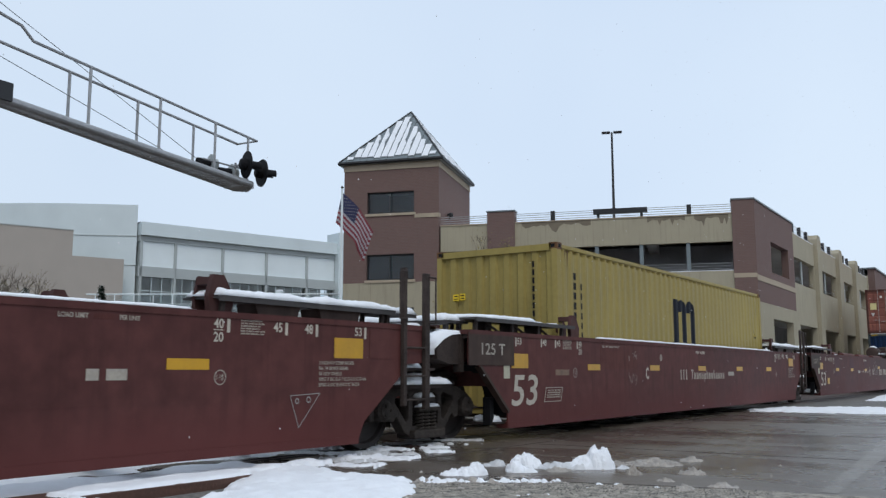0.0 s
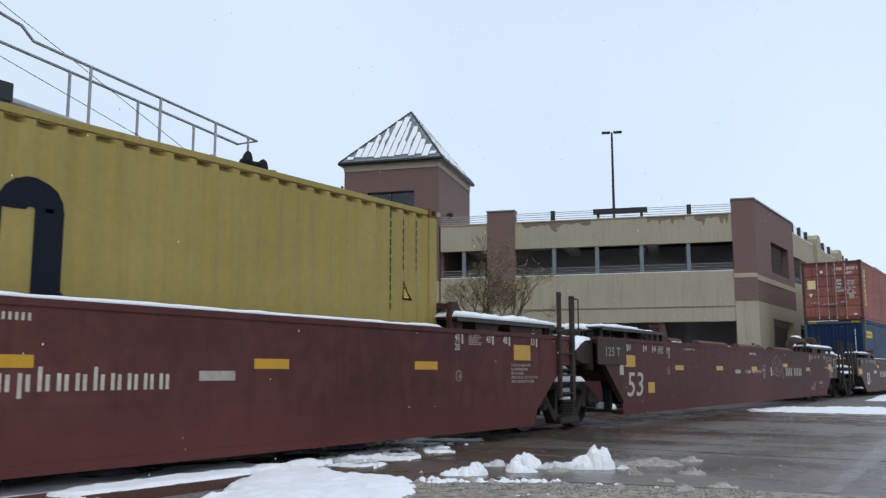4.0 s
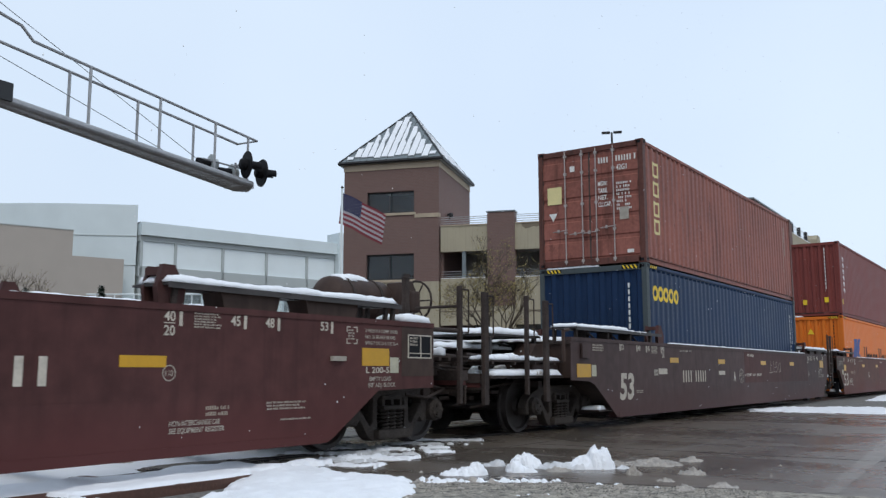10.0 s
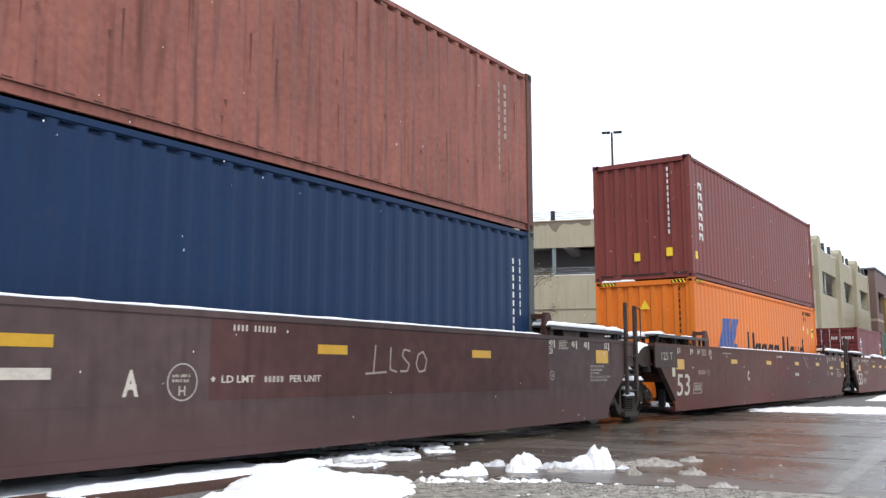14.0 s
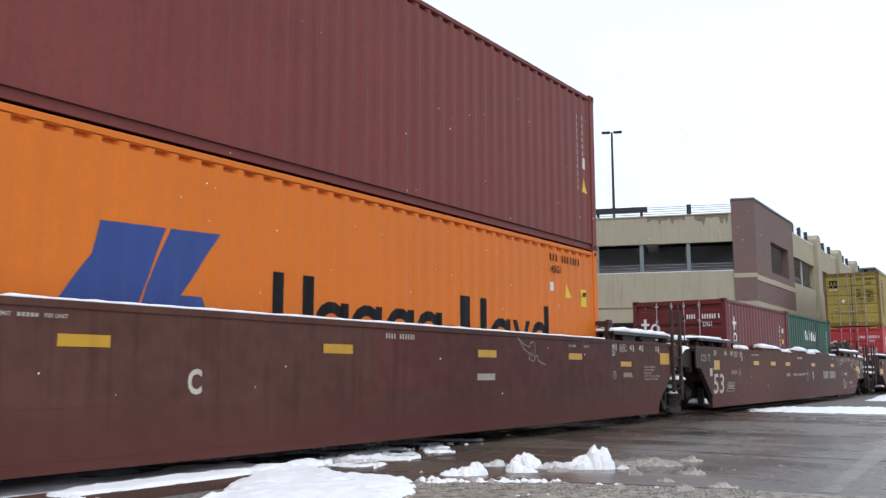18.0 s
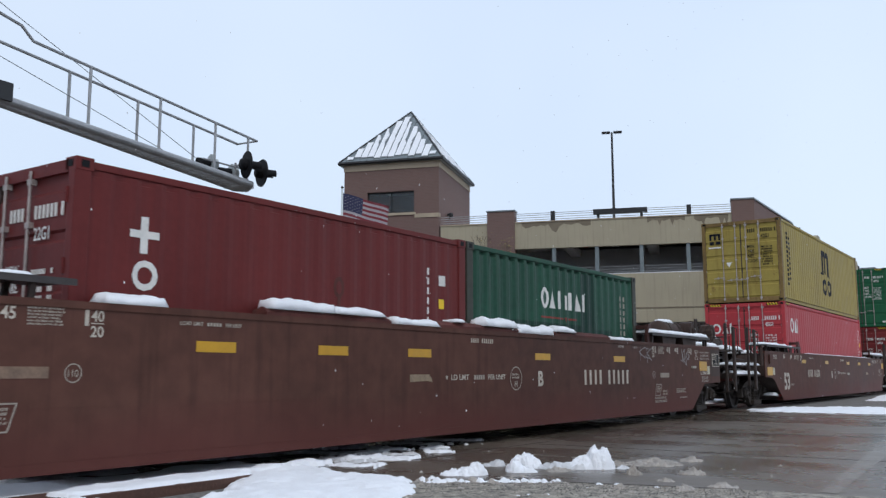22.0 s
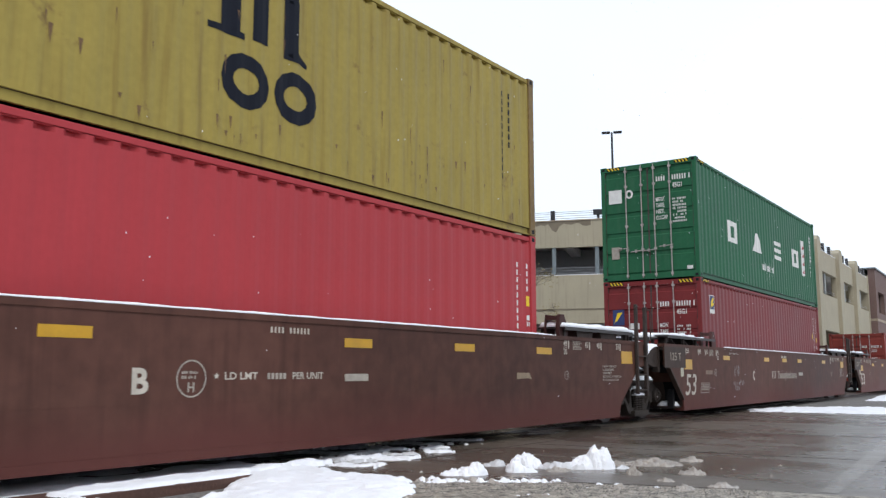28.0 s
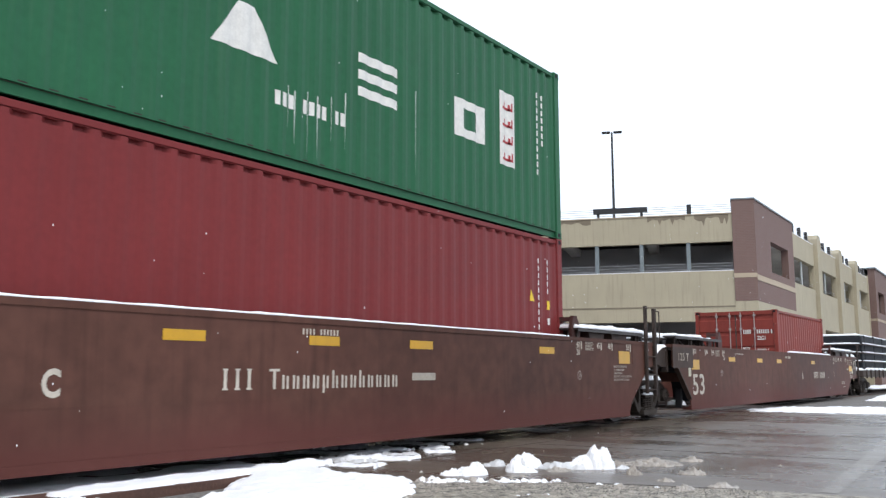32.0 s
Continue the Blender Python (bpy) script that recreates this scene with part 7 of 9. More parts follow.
box(bm, 0.006, 0.014, 0.7, 1.0, 1.82, 2.2)
part("badge", bm, M_BADGE, k10)
bm = bmesh.new()
bm.faces.new([bm.verts.new((0.003, 0.96 - a, 1.88 + b)) for a, b in ((0.0, 0.0), (0.08, 0.06), (0.22, 0.26), (0.08, 0.24))])
part("badge_leaf", bm, M_LOGO_YEL, k10)
bm = bmesh.new()
box(bm, 0.006, 0.016, 0.32, 0.55, 1.72, 1.86)
part("label_plate", bm, M_WHITE, k10)
side_shape([rect(11.38, 11.41, 2.42 - i * 0.118, 2.5 - i * 0.118) for i in range(11)], M_WHITE, k10, "number_marking")
side_shape([rect(11.68, 11.71, 2.42 - i * 0.118, 2.5 - i * 0.118) for i in range(5)], M_WHITE, k10, "number_marking")
side_shape([[(11.1, 1.8), (11.27, 1.8), (11.14, 1.98)]], M_LOGO_YEL, k10, "warning_triangle")
side_shape([rect(11.67, 11.76, 1.69, 1.83)], M_LOGO_YEL, k10, "label_plate")
side_shape([rect(11.68, 11.76, 1.44, 1.55)], M_WHITE, k10, "label_plate")

k11 = container(140.18, 3.168, C40, 2.896, PAINT_GREEN2, "deep green forty-foot container with four wide white logo shapes", True, hazard=True, deep=0.018)
door_print(k11, 2.8, M_WHITE, "45G1", 11)
for lx in (2.38, 9.0):
    side_shape([rect(lx, lx + 0.23, 1.13, 1.69), rect(lx + 0.57, lx + 0.8, 1.13, 1.69), rect(lx + 0.23, lx + 0.57, 1.13, 1.26), rect(lx + 0.23, lx + 0.57, 1.56, 1.69)], M_WHITE, k11)
side_shape([[(4.6, 1.13), (5.53, 1.13), (5.18, 1.66), (4.95, 1.66)]], M_WHITE, k11)
side_shape([rect(6.9, 7.68, 1.57, 1.69), rect(6.9, 7.68, 1.355, 1.475), rect(6.9, 7.68, 1.14, 1.26)], M_WHITE, k11)
side_shape([rect(10.25, 10.71, 0.94, 2.11)], M_WHITE, k11, "white_panel")
bm = bmesh.new()
for i in range(4):
    z = 1.02 + i * 0.27
    for a, b, z0, z1 in ((10.32, 10.62, 0, 0.04), (10.36, 10.4, 0, 0.12), (10.5, 10.55, 0, 0.1), (10.58, 10.62, 0, 0.14)):
        bm.faces.new([bm.verts.new(p) for p in ((a, 0, z + z0), (b, 0, z + z0), (b, 0, z + z1), (a, 0, z + z1))])
me = bpy.data.meshes.new("red_marks")
bm.to_mesh(me)
bm.free()
drape(me, 0.008)
tagged(part_of("red_marks", me, PAINT_RED, k11), kind="stuff")
for i in range(11):
    if i not in (3, 8):
        side_shape([rect(5.51 + i * 0.108, 5.58 + i * 0.108, 0.68, 0.84)], M_WHITE, k11, "web_lettering")
for y0, z0, w1, h1, m in ((1.02, 1.95, 0.34, 0.34, M_WHITE), (0.98, 0.55, 0.2, 0.3, M_GREYBAR), (-0.92, 0.2, 0.14, 0.08, M_WHITE)):
    bm = bmesh.new()
    box(bm, 0.004, 0.016, y0 - w1, y0, z0, z0 + h1)
    part("label_plate", bm, m, k11)
bm = bmesh.new()
for pts in ring(0, 0, 0.1, 0.11, 0.05, n=16):
    bm.faces.new([bm.verts.new((0.006, 0.48 - a, 2.15 + b)) for a, b in pts])
part("ring_mark", bm, M_WHITE, k11)
side_number(k11, 11.4, 2.7, M_WHITE, 11)

# pale drips that ran down from the lettering
rust_runs(k11, [(5.71, 0.94, 0.012, 0.5), (5.8, 0.9, 0.02, 0.62), (6.02, 0.95, 0.012, 0.8), (6.16, 0.93, 0.022, 0.75), (6.4, 0.98, 0.014, 0.55), (6.65, 1.1, 0.018, 0.7), (8.06, 1.5, 0.014, 1.2)], M_DRIP)

k12 = container(166.1, 0.2, 6.058, 2.591, PAINT_RUST, "brick-red twenty-foot container with snow on its roof", True, roof_snow=0.05, deep=0.02)
door_print(k12, 2.3, M_WHITE, "22G1", 12)
# ---------- ground ----------
def flat_sheet(name, x0, x1, y0, y1, z, material, label, category, thick=0.3, kind="structure"):
    bm = bmesh.new()
    box(bm, x0, x1, y0, y1, z - thick, z)
    ob = part(name, bm, material, None)
    tagged(ob, label, category, "", kind)
    return ob


flat_sheet("ground", -900, 1500, -900, 1500, -0.06, M_WET, "wet dark ground with thin slush reaching the horizon", "ground")
flat_sheet("road", 5.6, 23.0, -30, 60, 0.0, M_WET, "wet grey concrete road across the railway track", "road", 0.05)
bm = bmesh.new()
edge_pts = [(-12, -30), (11.9, -30), (7.32, 2.2), (7.12, 3.1), (6.91, 3.7), (6.2, 4.75), (5.9, 5.6), (5.7, 5.6), (5.7, 5.25), (-12, 5.25)]
lo = [bm.verts.new((a, b, -0.055)) for a, b in edge_pts]
hi = [bm.verts.new((a, b, 0.014)) for a, b in edge_pts]
bm.faces.new(lo[::-1])
bm.faces.new(hi)
for i in range(len(edge_pts)):
    j = (i + 1) % len(edge_pts)
    bm.faces.new((lo[i], lo[j], hi[j], hi[i]))
tagged(part("pavement", bm, M_WALK, None), "wet pale concrete footway beside the road", "pavement", "", "structure")
flat_sheet("track_bed", -60, 5.6, 5.4, 10.6, -0.02, M_BALLAST, "grey ballast under the railway track", "track bed", 0.1)
flat_sheet("verge", 23.0, 400, 2.0, 11.0, -0.012, M_BALLAST, "ballast bank beside the railway track", "track bed", 0.1)

for k, y in ((0, TRACK_Y - 0.7545), (1, TRACK_Y + 0.7545)):
    bm = bmesh.new()
    prof = [(-0.07, -0.15), (0.07, -0.15), (0.07, -0.135), (0.012, -0.11), (0.012, -0.04), (0.036, -0.03), (0.036, 0.0), (-0.036, 0.0), (-0.036, -0.03), (-0.012, -0.04), (-0.012, -0.11), (-0.07, -0.135)]
    va = [bm.verts.new((-80, y + a, b + 0.004)) for a, b in prof]
    vb = [bm.verts.new((420, y + a, b + 0.004)) for a, b in prof]
    for i in range(len(prof)):
        j = (i + 1) % len(prof)
        bm.faces.new((va[i], va[j], vb[j], vb[i]))
    r = part("rail", bm, M_RAIL, None)
    tagged(r, "rusty steel rail with a worn bright top", "rail", "rails of the track", "structure")
for y in (TRACK_Y - 0.83, TRACK_Y - 0.66, TRACK_Y + 0.66, TRACK_Y + 0.83):
    bm = bmesh.new()
    box(bm, 5.6, 23.0, y - 0.035, y + 0.035, -0.02, 0.004)
    o = part("flangeway", bm, M_BLACK, None)
    tagged(o, "black rubber strip beside the rail in the crossing", "rubber strip", "strips of the crossing", "structure")
tie_bm = bmesh.new()
chamfer_box(tie_bm, -0.11, 0.11, -1.3, 1.3, -0.13, 0.0, 0.012)
tie_me = bpy.data.meshes.new("sleeper")
tie_bm.to_mesh(tie_me)
tie_bm.free()
tie_me.materials.append(M_TIMBER)
for x in [1.5 + 0.5 * i for i in range(8)] + [23.4 + 0.55 * i for i in range(60)]:
    o = new("sleeper", tie_me)
    o.matrix_basis = pose(x, TRACK_Y, -0.01)
    tagged(o, "dark timber sleeper under the rails", "sleeper", "sleepers of the track", "structure")

bm = bmesh.new()
bm.faces.new([bm.verts.new((a, b, 0.003)) for a, b in ((16.0, 2.3), (15.6, 1.95), (7.6, 1.52), (7.62, 1.66))])
tagged(part("tyre_track", bm, wet_mat("drier_concrete", (0.16, 0.14, 0.12)), None), "paler drier tyre track across the wet road", "tyre track", "", "structure")
# joints cast across the road and beside the footway
for x0, x1, y0, y1 in ((7.0, 22.9, 5.9, 5.92), (10.6, 10.62, -5, 5.8), (14.4, 14.42, -5, 5.8), (18.4, 18.42, -5, 5.8)):
    bm = bmesh.new()
    box(bm, x0, x1, y0, y1, -0.01, 0.003)
    o = part("pavement_joint", bm, M_DARK, None)
    tagged(o, "dark joint in the wet concrete", "joint", "joints of the road", "structure")


def bank(name, x0, x1, y0, y1, h, material, label, seed, step=0.12, rough=0.5, z=0.0, slope=0.5):
    """A bank of snow: a height field with an uneven rim."""
    nx, ny = min(140, int((x1 - x0) / step)), min(140, int((y1 - y0) / step))
    bm = bmesh.new()
    v = []
    for j in range(ny + 1):
        for i in range(nx + 1):
            u, w = i / nx, j / ny
            x, y = x0 + (x1 - x0) * u, y0 + (y1 - y0) * w
            n1 = noise.noise(Vector((x * 0.9 + seed, y * 0.9, seed)))
            n2 = noise.noise(Vector((x * 3.1 + seed, y * 3.1, seed)))
            n3 = noise.noise(Vector((x * 9 + seed, y * 9, seed)))
            e = min(u * (x1 - x0), (1 - u) * (x1 - x0), w * (y1 - y0), (1 - w) * (y1 - y0))
            e = e + (n1 * 0.5 + n2 * 0.3 + n3 * 0.08) * slope
            k = max(0.0, min(1.0, e / slope))
            k = k * k * (3 - 2 * k)
            zz = z - 0.03 + k * h * (0.75 + rough * (0.5 * n1 + 0.4 * n2 + 0.22 * n3))
            v.append(bm.verts.new((x, y, zz)))
    for j in range(ny):
        for i in range(nx):
            a = j * (nx + 1) + i
            bm.faces.new((v[a], v[a + 1], v[a + nx + 2], v[a + nx + 1]))
    o = part(name, bm, material, None, "", True)
    tagged(o, label, "snow", "", "stuff")
    return o


def heap(name, outline, h, material, label, seed, step=0.03, rough=0.6, z=0.0, slope=0.3, rag=1.0):
    """Snow heaped inside a plan outline, with a crumbly edge and a lumpy top."""
    xs, ys = [p[0] for p in outline], [p[1] for p in outline]
    x0, x1, y0, y1 = min(xs) - 0.15, max(xs) + 0.15, min(ys) - 0.15, max(ys) + 0.15
    nx, ny = min(150, int((x1 - x0) / step)), min(150, int((y1 - y0) / step))
    gx, gy = np.meshgrid(np.linspace(x0, x1, nx + 1), np.linspace(y0, y1, ny + 1))
    dist = np.full(gx.shape, 1e9)
    inside = np.zeros(gx.shape, bool)
    for i in range(len(outline)):
        (ax, ay), (bx, by) = outline[i], outline[(i + 1) % len(outline)]
        t = np.clip(((gx - ax) * (bx - ax) + (gy - ay) * (by - ay)) / ((bx - ax) ** 2 + (by - ay) ** 2), 0, 1)
        dist = np.minimum(dist, np.hypot(gx - ax - t * (bx - ax), gy - ay - t * (by - ay)))
        cut = (ay > gy) != (by > gy)
        inside ^= cut & (gx < (bx - ax) * (gy - ay) / ((by - ay) if by != ay else 1e-9) + ax)
    dist = np.where(inside, dist, -dist)
    bm = bmesh.new()
    v = []
    for j in range(ny + 1):
        for i in range(nx + 1):
            x, y = gx[j, i], gy[j, i]
            n1 = noise.noise(Vector((x * 1.3 + seed, y * 1.3, seed)))
            n2 = noise.noise(Vector((x * 4.3 + seed, y * 4.3, seed)))
            n3 = noise.noise(Vector((x * 12 + seed, y * 12, seed)))
            n4 = noise.noise(Vector((x * 27 + seed, y * 27, seed)))
            e = dist[j, i] + (n2 * 0.09 + n3 * 0.06 + n4 * 0.02) * rag
            k = max(0.0, min(1.0, e / slope))
            k = math.sqrt(k * (2 - k))
            v.append(bm.verts.new((x, y, z - 0.03 + (0.03 if k > 0 else 0) + k * h * (0.8 + rough * (0.5 * n1 + 0.35 * n2 + 0.3 * n3 + 0.16 * n4)))))
    for j in range(ny):
        for i in range(nx):
            q = [v[j * (nx + 1) + i], v[j * (nx + 1) + i + 1], v[(j + 1) * (nx + 1) + i + 1], v[(j + 1) * (nx + 1) + i]]
            if max(p.co.z for p in q) > z - 0.02:
                bm.faces.new(q)
    bmesh.ops.delete(bm, geom=[p for p in bm.verts if not p.link_faces], context="VERTS")
    o = part(name, bm, material, None, "", True)
    tagged(o, label, "snow", "", "stuff")
    return o


heap("snow_bank", [(4.3, 5.1), (4.9, 5.52), (5.3, 5.84), (5.7, 6.15), (6.3, 6.36), (6.5, 5.95), (6.28, 5.3), (6.42, 5.02), (6.2, 4.6), (5.7, 4.25), (5.2, 3.9), (4.2, 4.2)], 0.085, M_SNOW,
     "fresh white snow heaped beside the crossing", 3.0, 0.024, 0.6, 0.0, 0.3)
heap("snow_sheet", [(3.8, 5.9), (4.2, 5.89), (5.6, 5.89), (5.62, 6.2), (5.0, 6.28), (4.1, 6.3), (3.75, 6.1)], 0.045, M_SNOW, "snow lying on the timber edge along the track", 5.0, 0.03, 0.5, 0.055, 0.06, 0.2)
bank("snow_sheet", -8.0, 6.6, 6.26, 7.3, 0.065, M_SNOW, "thin snow lying along the near rail", 5.1, 0.1, 0.7, 0.01, 0.16)
heap("snow_sheet", [(5.4, 6.0), (6.3, 6.1), (6.7, 6.3), (7.1, 6.38), (6.9, 6.52), (6.2, 6.45), (5.4, 6.26)], 0.1, M_SNOW, "snow lying between the timber edge and the rail", 5.2, 0.03, 0.6, 0.0, 0.14)
heap("snow_sheet", [(3.62, 5.55), (3.85, 5.5), (4.0, 5.7), (3.95, 5.88), (3.65, 5.92)], 0.1, M_SNOW, "small snow heap before the timber edge", 5.5, 0.03, 0.9, -0.02, 0.15)
STREAK = "thin streak of wet snow on the crossing"
for i, (x, y, w, d, h, white) in enumerate(((8.6, 7.55, 0.5, 0.1, 0.04, 1), (7.75, 6.35, 0.5, 0.13, 0.045, 1), (8.85, 6.95, 0.34, 0.09, 0.04, 1), (9.3, 6.55, 0.16, 0.07, 0.03, 1), (7.3, 6.5, 0.42, 0.08, 0.03, 0), (8.15, 6.75, 0.5, 0.07, 0.03, 0),
                                            (9.7, 7.1, 0.5, 0.06, 0.03, 0), (10.4, 7.3, 0.6, 0.06, 0.025, 0), (7.1, 6.05, 0.3, 0.06, 0.03, 1), (8.4, 6.3, 0.2, 0.04, 0.025, 0), (9.1, 7.5, 0.4, 0.06, 0.03, 0), (8.0, 7.1, 0.55, 0.07, 0.03, 0),
                                            (8.9, 6.25, 0.14, 0.04, 0.03, 1), (10.0, 6.6, 0.16, 0.04, 0.025, 0))):
    # the streaks lie along a line of sight across the rails, as the flanger left them
    u, v = Vector((0.56, -0.83)), Vector((0.83, 0.56))
    rim = []
    for k in range(12):
        an = 2 * math.pi * k / 12
        q = Vector((x, y)) + u * (w * math.cos(an)) + v * (d * 1.7 * math.sin(an))
        rim.append((q.x, q.y))
    heap("snow_patch", rim, h, M_SNOW if white else M_WETSNOW, STREAK, 5.7 + i * 0.37, 0.025, 1.5, -0.004, 0.06, 2.3)
bank("snow_sheet", -8.0, 9.2, 7.31, 8.75, 0.055, M_SNOW, "thin snow lying between the rails", 6.0, 0.1, 0.8, 0.005, 0.5)
bank("snow_sheet", -8.0, 10.5, 8.85, 10.8, 0.07, M_SNOW, "snow lying behind the far rail", 7.0, 0.12, 0.7, 0.0, 0.5)
bank("snow_sheet", -8.0, 3.6, 3.0, 6.0, 0.1, M_SNOW, "snow lying on the ballast beside the footway", 8.0, 0.1, 0.5, 0.0, 0.4)
heap("snow_verge", [(22.4, 6.3), (22.35, 4.6), (22.4, 2.6), (22.3, 0.5), (25.5, 0.5), (26.2, 2.6), (26.0, 4.4), (25.0, 5.9), (23.5, 6.5)], 0.05, M_SNOW, "snow ridge along the road edge past the crossing", 9.0, 0.06, 1.3, 0.0, 0.5, 4.0)
heap("snow_verge", [(33.0, 5.6), (33.5, 3.4), (46.0, 3.2), (60.0, 4.6), (58.0, 6.2), (40.0, 6.2)], 0.07, M_SNOW, "thin snow beside the track past the crossing", 9.4, 0.2, 1.2, -0.012, 0.8)
bank("snow_verge", 23.0, 120, 8.9, 11.2, 0.12, M_SNOW, "snow lying along the far side of the track", 10.0, 0.5, 0.8, 0.0, 0.8)


LUMP_TURN = Matrix.Rotation(radians(-55), 3, "Z")


def lump(x, y, w, d, h, seed, material=None, label="lump of ploughed snow lying on the wet road", n=60, peak=(0.0, 0.0), clods=60, z=0.0, mounds=None):
    """A heap of clods with a crumbly skin: strewn round a peak, or piled as the mounds (u, q, ru, rq, height) tell, in metres."""
    rg = random.Random(seed)
    domes = []
    if mounds:
        for cu, cq, ru, rq, k in mounds:
            domes.append((cu, cq, ru, rq, k * 0.93))
            for i in range(7):
                an, rr = rg.uniform(0, 6.28), rg.uniform(0.4, 0.95)
                s = rg.uniform(0.2, 0.42)
                domes.append((cu + ru * rr * math.cos(an), cq + rq * rr * math.sin(an), ru * s, rq * s, k * (1.1 - 0.75 * rr) * rg.uniform(0.7, 1.15)))
    else:
        domes = [(peak[0] * 0.6 * w, peak[1] * 0.6 * d, 0.5 * w, 0.5 * d, 0.75 * h), (peak[0] * w, peak[1] * d, 0.42 * w, 0.42 * d, 0.95 * h)]
        for i in range(clods):
            an, rr = rg.uniform(0, 6.28), rg.uniform(0.1, 0.85)
            cx, cy = rr * math.cos(an), rr * math.sin(an)
            near = max(0.0, 1 - math.hypot(cx - peak[0], cy - peak[1]) / 1.25)
            r = rg.uniform(0.12, 0.3)
            domes.append((cx * w, cy * d, r * w, r * d, h * (rg.uniform(0.12, 0.3) + near * rg.uniform(0.35, 0.75))))
    bm = bmesh.new()
    v = []
    crumb = n >= 24
    for j in range(n + 1):
        for i in range(n + 1):
            u, q = i / n * 2 - 1, j / n * 2 - 1
            n2 = noise.noise(Vector((u * 5 + seed, q * 5, seed * 2)))
            n3 = noise.noise(Vector((u * 12 + seed, q * 12, seed)))
            n4 = noise.noise(Vector((u * 24 + seed, q * 24, seed)))
            wv = 0.5 if mounds else 1.0
            uu, qq = (u + wv * (0.05 * n3 + 0.02 * n4)) * w, (q + wv * (0.05 * n2 + 0.02 * n4)) * d
            zz = 0.0
            for cx, cy, ru, rq, k in domes:
                t = 1 - ((uu - cx) / ru) ** 2 - ((qq - cy) / rq) ** 2
                if t > 0:
                    zz = max(zz, k * t ** (0.55 if mounds else 0.45))
            zz *= min(1.0, (1 - max(abs(u), abs(q))) * 5) * (0.94 + 0.16 * n2 + 0.1 * n3 + 0.06 * n4)
            if crumb:
                # rounded clods at two sizes
                c1 = noise.voronoi(Vector((uu * 16 + seed, qq * 16, zz * 16)))[0][0]
                c2 = noise.voronoi(Vector((uu * 42 + seed, qq * 42, zz * 42)))[0][0]
                zz += min(1.0, zz / 0.05) * (0.02 - 0.034 * c1 - 0.016 * c2)
            p = LUMP_TURN @ Vector((u * w, q * d, 0)) if mounds else Vector((u * w, q * d, 0))
            v.append(bm.verts.new((x + p.x, y + p.y, max(0.0, zz) - 0.012 + z)))
    for j in range(n):
        for i in range(n):
            a = j * (n + 1) + i
            bm.faces.new((v[a], v[a + 1], v[a + n + 2], v[a + n + 1]))
    o = part("snow_lump", bm, material or M_SNOW, None, "", True)
    tagged(o, label, "snow lump", "snow lumps on the road")
    return o


SL = "grey slush lump lying on the wet road"
lump(7.06, 4.66, 0.27, 0.2, 0.14, 1.0, n=80, mounds=((-0.1, 0.0, 0.13, 0.12, 0.07), (0.03, 0.0, 0.13, 0.13, 0.1), (0.12, 0.0, 0.09, 0.1, 0.15)))
lump(7.55, 4.36, 0.22, 0.18, 0.15, 2.3, n=80, mounds=((-0.03, 0.02, 0.09, 0.11, 0.13), (0.06, 0.0, 0.11, 0.1, 0.085), (0.13, -0.02, 0.06, 0.06, 0.04)))
lump(7.95, 4.52, 0.24, 0.2, 0.2, 2.8, n=80, mounds=((-0.07, 0.03, 0.08, 0.1, 0.15), (0.03, 0.02, 0.11, 0.13, 0.17), (0.11, -0.02, 0.07, 0.1, 0.13)))
lump(7.9, 4.85, 0.18, 0.16, 0.12, 3.3, M_WETSNOW, SL, n=60, mounds=((0.03, 0.0, 0.09, 0.09, 0.09), (-0.07, 0.0, 0.07, 0.08, 0.05)))
lump(8.2, 4.0, 0.38, 0.26, 0.25, 3.1, n=110, mounds=((0.2, 0.0, 0.1, 0.15, 0.25), (0.12, 0.0, 0.11, 0.15, 0.24), (0.03, 0.0, 0.12, 0.15, 0.17), (-0.06, 0.0, 0.12, 0.14, 0.11), (-0.16, 0.02, 0.12, 0.13, 0.07)))
lump(8.1, 4.14, 0.34, 0.22, 0.1, 3.6, M_WETSNOW, SL, n=80, mounds=((-0.05, -0.04, 0.2, 0.12, 0.09), (-0.18, 0.02, 0.12, 0.12, 0.07), (0.12, -0.1, 0.12, 0.06, 0.07)))
lump(7.85, 4.1, 0.16, 0.14, 0.06, 3.9, M_SLUSH, SL)
lump(8.42, 3.66, 0.1, 0.08, 0.06, 3.8, M_WETSNOW, SL, n=30)
lump(8.95, 3.56, 0.28, 0.34, 0.085, 4.2, M_SLUSH, SL)
lump(8.7, 3.86, 0.14, 0.14, 0.06, 4.6, M_SLUSH, SL)
lump(7.95, 3.36, 0.07, 0.08, 0.12, 5.2, M_SLUSH, SL, 30)
lump(8.3, 2.92, 0.13, 0.14, 0.09, 6.7, M_SLUSH, SL, 34)
lump(9.5, 3.35, 0.14, 0.14, 0.08, 7.3, M_SLUSH, SL, 30)
lump(7.63, 2.93, 0.07, 0.1, 0.05, 8.3, M_SLUSH, SL, 24)
lump(6.86, 3.02, 0.07, 0.07, 0.07, 8.7, M_SLUSH, SL, 24, z=0.014)
lump(7.1, 2.56, 0.13, 0.1, 0.06, 9.1, M_SLUSH, SL, 30, z=0.014)
lump(7.42, 2.37, 0.17, 0.13, 0.07, 9.6, M_SLUSH, SL, 30)
rng = random.Random(12)
